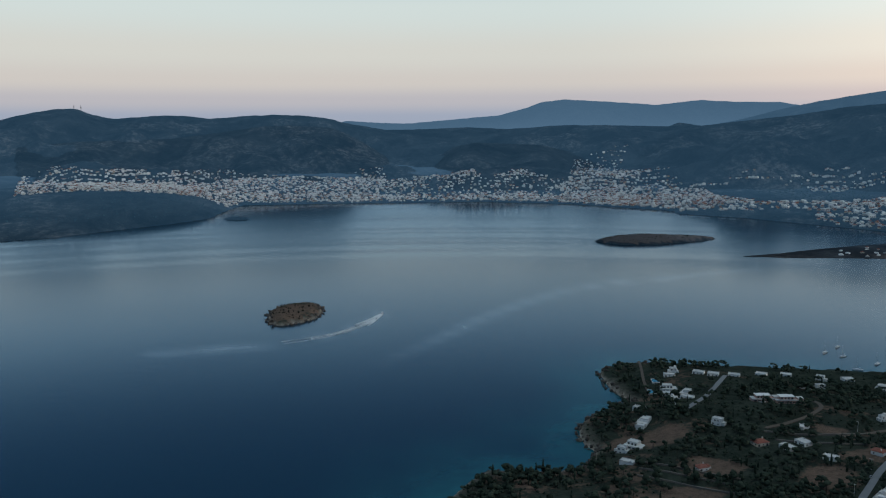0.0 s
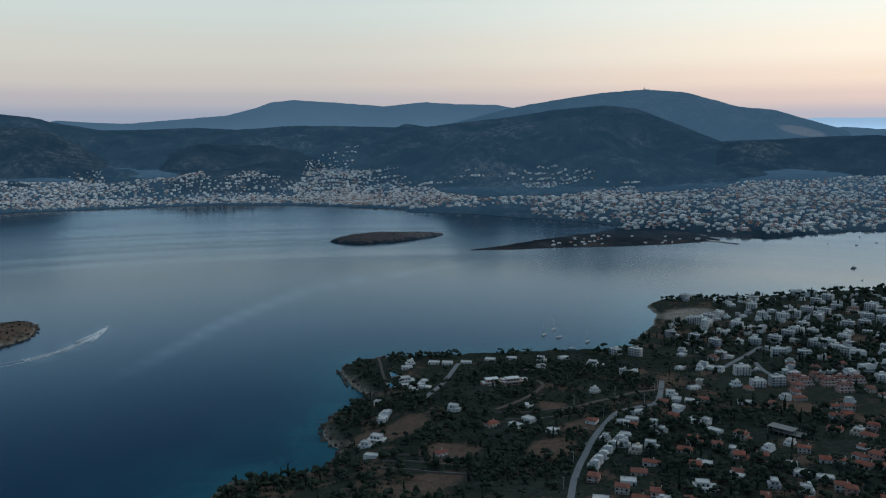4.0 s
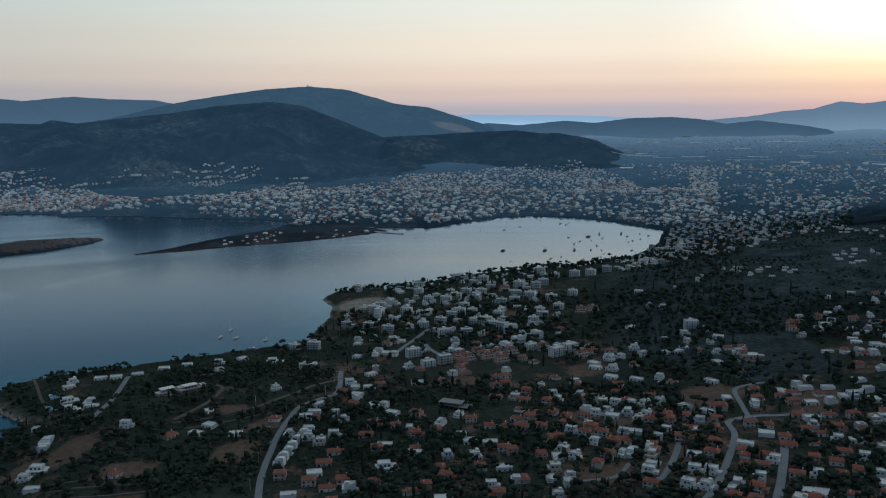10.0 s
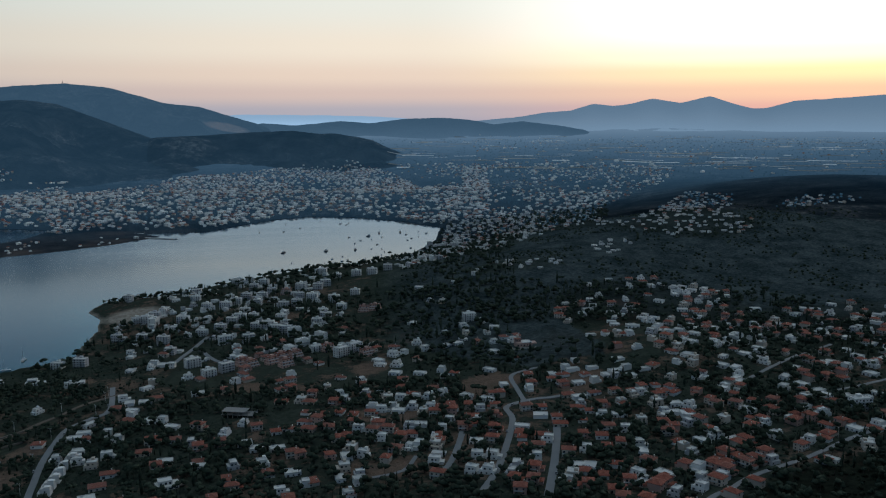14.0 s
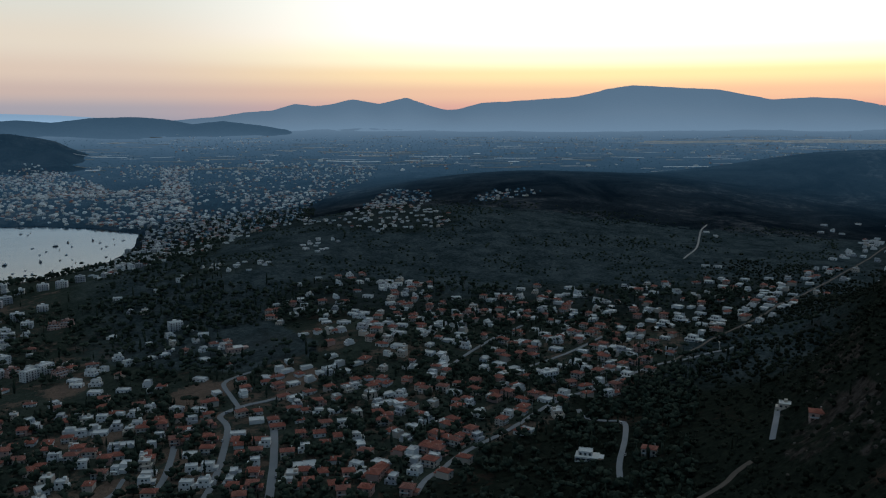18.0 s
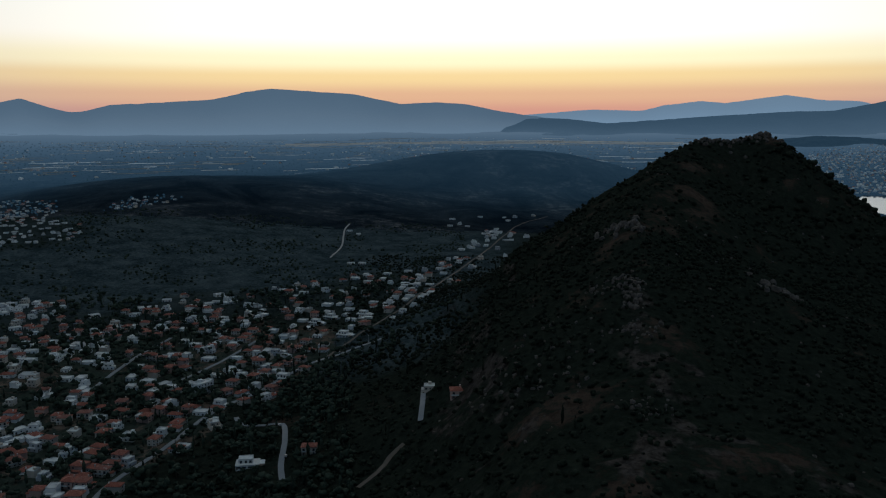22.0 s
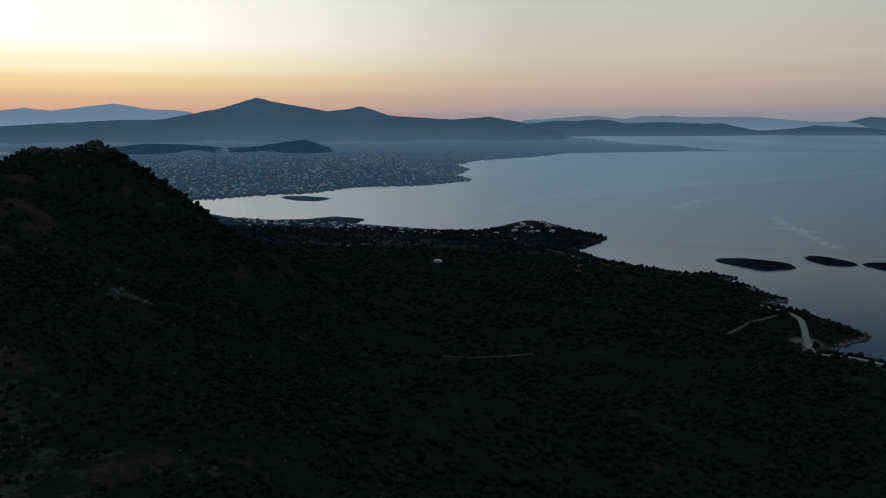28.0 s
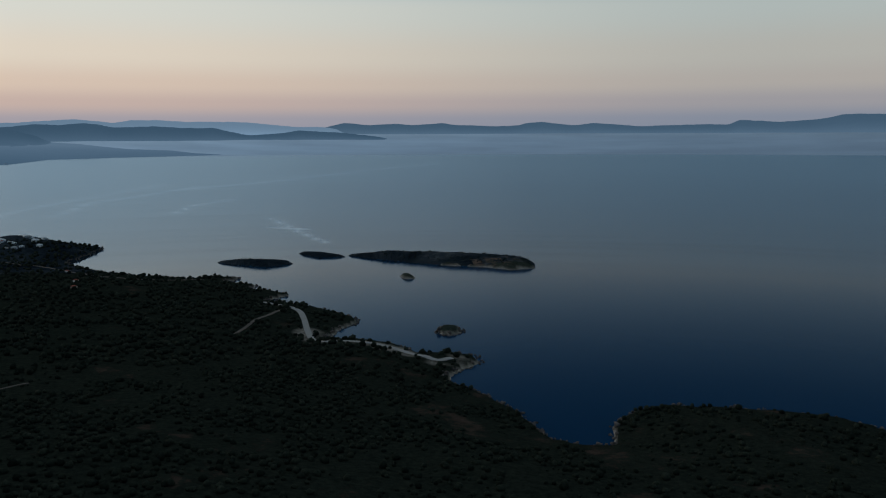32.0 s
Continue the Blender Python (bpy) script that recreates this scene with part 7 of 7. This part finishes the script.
# ---- terraces, pools, jetties ----
for pts in (TERRACE_A, TERRACE_B, TERRACE_C, TERRACE_D, TERRACE_E):
    tagged(ribbon("terrace_wall", pts, 0.9, STONE, 1.1, 4.0, 2.2), "low dry-stone wall of a cultivated terrace", "wall", kind="structure")
for pts in (JETTY_A, JETTY_B):
    c = smooth_line(pts, 6)
    bm = bmesh.new()
    for (ax, ay), (bx, by) in zip(c, c[1:]):
        t_ = Vector((bx - ax, by - ay)).normalized()
        s_ = Vector((-t_.y, t_.x)) * 2.6
        zj = float(drawn(np.array(0.0), np.array(math.hypot(ax, ay))))
        q = [bm.verts.new((px, py, zj + h)) for h in (-2, 1.4) for px, py in ((ax - s_.x, ay - s_.y), (bx - s_.x, by - s_.y), (bx + s_.x, by + s_.y), (ax + s_.x, ay + s_.y))]
        for f in ((0, 1, 5, 4), (1, 2, 6, 5), (2, 3, 7, 6), (3, 0, 4, 7), (4, 5, 6, 7)):
            bm.faces.new([q[k] for k in f])
    tagged(new("jetty", mesh_of("jetty", bm, SLAB)), "low grey concrete jetty of the small harbour", "jetty", kind="structure")
for x, y in POOLS:
    root = new("swimming_pool")
    part("coping", boxes((-6, 6, -3.4, -3, -1.5, 0.35), (-6, 6, 3, 3.4, -1.5, 0.35), (-6, -5.5, -3, 3, -1.5, 0.35), (5.5, 6, -3, 3, -1.5, 0.35)), SLAB, root, "pale stone pool edge")
    part("pool_water", boxes((-5.5, 5.5, -3, 3, -1.4, 0.15)), POOLWATER, root, "still turquoise pool water")
    part("ladder", boxes((5.2, 5.3, -0.4, -0.3, -0.5, 1.0), (5.2, 5.3, 0.3, 0.4, -0.5, 1.0), (5.2, 5.3, -0.3, 0.3, 0.5, 0.6)), METAL, root)
    root.matrix_basis = Matrix.Translation((x, y, seat(x, y, 4) + 0.8)) @ pose(0, 0, 0, 0, 0, street_turn(x, y)[0])
    tagged(root, "small turquoise swimming pool beside a villa", "pool", "villa pools")


# ---- boats ----
def hull_mesh(length, beam, depth, mat):
    """A boat's hull: pointed bow, flat stern, sheer rising forward, with a deck."""
    bm = bmesh.new()
    rings = []
    for u in np.linspace(0, 1, 7):
        x = length * (u - 0.5)
        w = beam / 2 * (1 - max(0, (u - 0.45) / 0.55) ** 2.2) * (0.86 + 0.14 * min(1, u * 3))
        top = depth * (0.62 + 0.38 * u * u)
        rings.append([bm.verts.new(p) for p in ((x, -max(w, 0.03), top), (x, -max(w, 0.03) * 0.75, -0.05), (x, 0, -depth * 0.4), (x, max(w, 0.03) * 0.75, -0.05), (x, max(w, 0.03), top))])
    for a, b in zip(rings, rings[1:]):
        for k in range(4):
            bm.faces.new((a[k], b[k], b[k + 1], a[k + 1]))
        bm.faces.new((a[0], a[4], b[4], b[0]))
    bm.faces.new(rings[0])
    return mesh_of("hull", bm, mat)


def boat(form, dark):
    hull = DARKHULL if dark else HULL
    if form == 1:
        root = new("motorboat")
        part("hull", hull_mesh(7.0, 2.4, 1.1, hull), None, root)
        part("cabin", boxes((-1.2, 1.4, -0.8, 0.8, 0.75, 1.7)), HULL, root, "small white cabin")
        part("windscreen", boxes((1.42, 1.5, -0.75, 0.75, 1.1, 1.75)), GLASS, root)
        part("outboard_engine", boxes((-3.9, -3.5, -0.25, 0.25, 0.1, 1.2)), RUBBER, root)
    elif form == 2:
        root = new("sailing_yacht")
        part("hull", hull_mesh(10.5, 3.2, 1.4, HULL), None, root)
        part("cabin", boxes((-1.5, 2.4, -0.95, 0.95, 0.95, 1.6)), HULL, root)
        bm = bmesh.new()
        cyl(bm, 0.8, 0, 0.8, 13.5, 0.13, 0.07, 6)
        part("mast", bm, METAL, root, "thin bare mast")
        part("boom", boxes((-3.4, 0.8, -0.12, 0.12, 2.3, 2.6)), HULL, root)
        part("rudder", boxes((-5.5, -5.25, -0.05, 0.05, -0.6, 0.8)), hull, root)
    else:
        root = new("fishing_boat")
        part("hull", hull_mesh(13.5, 4.2, 1.9, hull), None, root)
        part("wheelhouse", boxes((-4.2, -0.6, -1.3, 1.3, 1.25, 3.5), (-4.5, -0.3, -1.5, 1.5, 3.5, 3.65)), HULL, root, "white wheelhouse aft")
        part("hatch", boxes((0.8, 2.8, -0.9, 0.9, 1.3, 1.75)), SHUTTER, root)
        bm = bmesh.new()
        cyl(bm, 3.4, 0, 1.3, 8.0, 0.14, 0.07, 6)
        part("mast", bm, METAL, root)
    return root


BOAT_TEXT = {1: ("small moored motorboat with a low cabin", "boat"), 2: ("moored sailing yacht with a bare mast", "yacht"), 3: ("dark moored fishing boat with a wheelhouse", "boat")}
fleet = {}
for i, (x, y, form) in enumerate(MOORINGS + MOORINGS_MORE):
    d = math.hypot(x, y)
    s = d / float(unfold(np.array(d)))
    dark = form == 3 or i % 3 == 0
    m = Matrix.Translation((x, y, float(drawn(np.array(0.0), np.array(d))) + 0.05)) @ pose(0, 0, 0, 0, 0, 200 + float(rng_t.uniform(-35, 35))) @ Matrix.Scale(s, 4)
    if (form, dark) not in fleet:
        ob = fleet[form, dark] = boat(form, dark)
        ob.matrix_basis = m
    else:
        ob = copy_thing(fleet[form, dark], Matrix.Translation(m.translation) @ m.to_quaternion().to_matrix().to_4x4())
    tagged(ob, *BOAT_TEXT[form], "moored boats")
runabout = boat(1, False)
runabout.name = "speedboat"
run = Vector((WAKE[0][0] - WAKE[1][0], WAKE[0][1] - WAKE[1][1])).normalized()
runabout.matrix_basis = Matrix.Translation((WAKE[0][0] + run.x * 3, WAKE[0][1] + run.y * 3, 0.35)) @ pose(0, 0, 0, 0, -4, math.degrees(math.atan2(run.y, run.x)))
tagged(runabout, "white speedboat drawing a curved foaming wake", "boat")


def foam_strip(pts, w0, w1, off0, off1, seed):
    """A broken strip of foam beside the wake's middle line."""
    c = smooth_line(pts, 2.0)
    t = np.gradient(c, axis=0)
    t /= np.linalg.norm(t, axis=1)[:, None]
    s_ = np.stack([-t[:, 1], t[:, 0]], 1)
    n = len(c)
    u = np.linspace(0, 1, n)[:, None]
    mid = c + s_ * (off0 + (off1 - off0) * u) + s_ * fbm(c[:, 0], c[:, 1], 6, 2, seed)[:, None] * 0.7
    w = (w0 + (w1 - w0) * u) * (0.75 + 0.5 * fbm(c[:, 0], c[:, 1], 5, 2, seed + 3)[:, None])
    z = np.full((n, 1), 0.22)
    v = np.concatenate([np.hstack([mid - s_ * w / 2, z]), np.hstack([mid, z + 0.16]), np.hstack([mid + s_ * w / 2, z])])
    i = np.arange(n - 1)
    f = np.vstack([np.stack([i, i + 1, i + 1 + n, i + n], 1), np.stack([i + n, i + n + 1, i + 2 * n + 1, i + 2 * n], 1)])
    return fast_mesh("foam", v, f, [FOAM])


wake = new("boat_wake")
part("foam", foam_strip(WAKE[:3], 4.2, 3.4, 1.0, 8.5, 1), None, wake)
part("foam", foam_strip(WAKE[:3], 4.2, 3.4, -1.0, -8.5, 2), None, wake)
part("foam", foam_strip(WAKE[:5], 5.5, 3.0, 0.0, 0.0, 3), None, wake)
part("foam", foam_strip(WAKE[1:6], 2.4, 1.0, 3.5, 6.0, 4), None, wake)
part("foam", foam_strip(WAKE[1:6], 2.4, 1.0, -3.5, -5.0, 5), None, wake)
tagged(wake, "white foam trail curving behind the speedboat", "wake")


# ---- cars ----
def car():
    root = new("parked_car")
    bm = bmesh.new()
    box(bm, -2.1, 2.1, -0.85, 0.85, 0.35, 0.95)
    part("body", bm, CARPAINT, root)
    bm = bmesh.new()
    v = box(bm, -1.5, 1.0, -0.8, 0.8, 0.95, 1.5)
    for k in (4, 5, 6, 7):
        v[k].co.x *= 0.72
        v[k].co.y *= 0.86
    part("cabin", bm, GLASS, root, "dark car windows")
    part("car_roof", boxes((-1.0, 0.66, -0.66, 0.66, 1.5, 1.56)), CARPAINT, root)
    for x in (-1.3, 1.3):
        for y in (-0.85, 0.85):
            bm = bmesh.new()
            cyl(bm, 0, 0, -0.1, 0.1, 0.33, 0.33, 10)
            w = part("wheel", bm, RUBBER, root)
            w.matrix_basis = pose(x, y, 0.33, 90, 0, 0)
            bm = bmesh.new()
            cyl(bm, 0, 0, -0.115, 0.115, 0.2, 0.2, 8)
            part("rim", bm, METAL, w)
    return root


first = None
for c, t in (ROAD_POINTS[4], ROAD_POINTS[6], ROAD_POINTS[8], ROAD_POINTS[9], ROAD_POINTS[0]):
    for i in range(6, len(c) - 6, 11):
        if len(c) < 14:
            continue
        a = math.degrees(math.atan2(t[i, 1], t[i, 0]))
        s_ = 2.3 if i % 2 else -2.3
        x, y = c[i, 0] - t[i, 1] * s_, c[i, 1] + t[i, 0] * s_
        zr = float(height(np.array([x, c[i, 0]]), np.array([y, c[i, 1]]))[0].max()) + 0.42
        m = Matrix.Translation((x, y, zr)) @ pose(0, 0, 0, 0, 0, a)
        if first is None:
            first = ob = car()
            ob.matrix_basis = m @ Matrix.Scale(0.8, 4)
        else:
            ob = copy_thing(first, m)
        tagged(ob, "small pale car parked at the roadside", "car", "parked cars")

# ---- utility poles ----
pole = None
for c, t in (ROAD_POINTS[0], ROAD_POINTS[3], ROAD_POINTS[8]):
    for i in range(3, len(c), 8):
        x, y = c[i, 0] - t[i, 1] * 5.2, c[i, 1] + t[i, 0] * 5.2
        m = Matrix.Translation((x, y, seat(x, y, 0.5) - 0.2)) @ pose(0, 0, 0, 0, 0, math.degrees(math.atan2(t[i, 1], t[i, 0])))
        if pole is None:
            pole = ob = new("utility_pole")
            bm = bmesh.new()
            cyl(bm, 0, 0, -1, 10.5, 0.17, 0.11, 7)
            part("post", bm, SLAB, ob)
            part("crossarm", boxes((-0.08, 0.08, -1.1, 1.1, 9.6, 9.78)), METAL, ob)
            part("lamp_head", boxes((-0.15, 0.15, 0.9, 2.2, 10.2, 10.35)), METAL, ob)
            ob.matrix_basis = m @ Matrix.Scale(0.74, 4)
        else:
            ob = copy_thing(pole, m)
        tagged(ob, "grey concrete utility pole beside the road", "pole", "utility poles")

# ---- fields, sheds and the airfield in the plain ----
PALE = island_paint("pale_fields", [(0.20, 0.19, 0.17), (0.40, 0.40, 0.40), (0.14, 0.14, 0.13), (0.34, 0.31, 0.27), (0.75, 0.76, 0.77)])


def plain_strips(name, label, rows, mat=None):
    """Long flat strips lying across the plain: bearing, distance, length, width."""
    V, F, n = [], [], 0
    for az, d, length, width in rows:
        k = max(2, int(length / 30))
        aa = np.radians(az) + np.linspace(-0.5, 0.5, k) * length / d
        x = np.stack([-(d + o) * np.sin(aa) for o in (-width / 2, width / 2)], 1)
        y = np.stack([(d + o) * np.cos(aa) for o in (-width / 2, width / 2)], 1)
        z, _ = surface(x.ravel(), y.ravel())
        V.append(np.stack([x.ravel(), y.ravel(), z + 2.2], 1))
        i = np.arange(k - 1) * 2 + n
        F.append(np.stack([i, i + 2, i + 3, i + 1], 1))
        n += 2 * k
    return tagged(new(name, fast_mesh(name, np.vstack(V), np.vstack(F), [mat or PALE])), label, "fields", kind="stuff")


rows = []
for _ in range(330):
    az, d = rng_t.uniform(-116, -52), rng_t.uniform(2750, 4000)
    rows.append((az, d, rng_t.uniform(25, 160), rng_t.uniform(6, 20)))
plain_strips("plain_fields", "pale narrow fields and sheds across the dark plain", rows)
RUNWAY = plain("pale_dry_runway", (0.66, 0.60, 0.55), 0.95, 0.02, 0.35)
plain_strips("airfield", "long pale runways on the far plain", [(-101, 3745, 1700, 60), (-97, 3690, 1200, 26), (-106, 3810, 1100, 40), (-110, 3760, 500, 18), (-89, 3640, 160, 26), (-88.3, 2760, 44, 14), (-89.5, 2620, 90, 16)], RUNWAY)

# ---- masts on the summits ----
for az, d, el in ((-31.13, 4200, 2.54), (23.3, 3700, 1.44), (22.9, 3700, 1.42)):
    x, y = polar(az, d)
    mast = new("radio_mast")
    bm = bmesh.new()
    cyl(bm, 0, 0, -14, 13, 1.2, 0.6, 6)
    part("pole", bm, RAW, mast)
    part("antenna", boxes((-1.6, 1.6, -1.6, 1.6, 4, 7)), RAW, mast)
    mast.matrix_basis = Matrix.Translation((x, y, EYE + d * math.tan(radians(el))))
    tagged(mast, "thin dark radio mast on the summit", "mast", "summit masts")
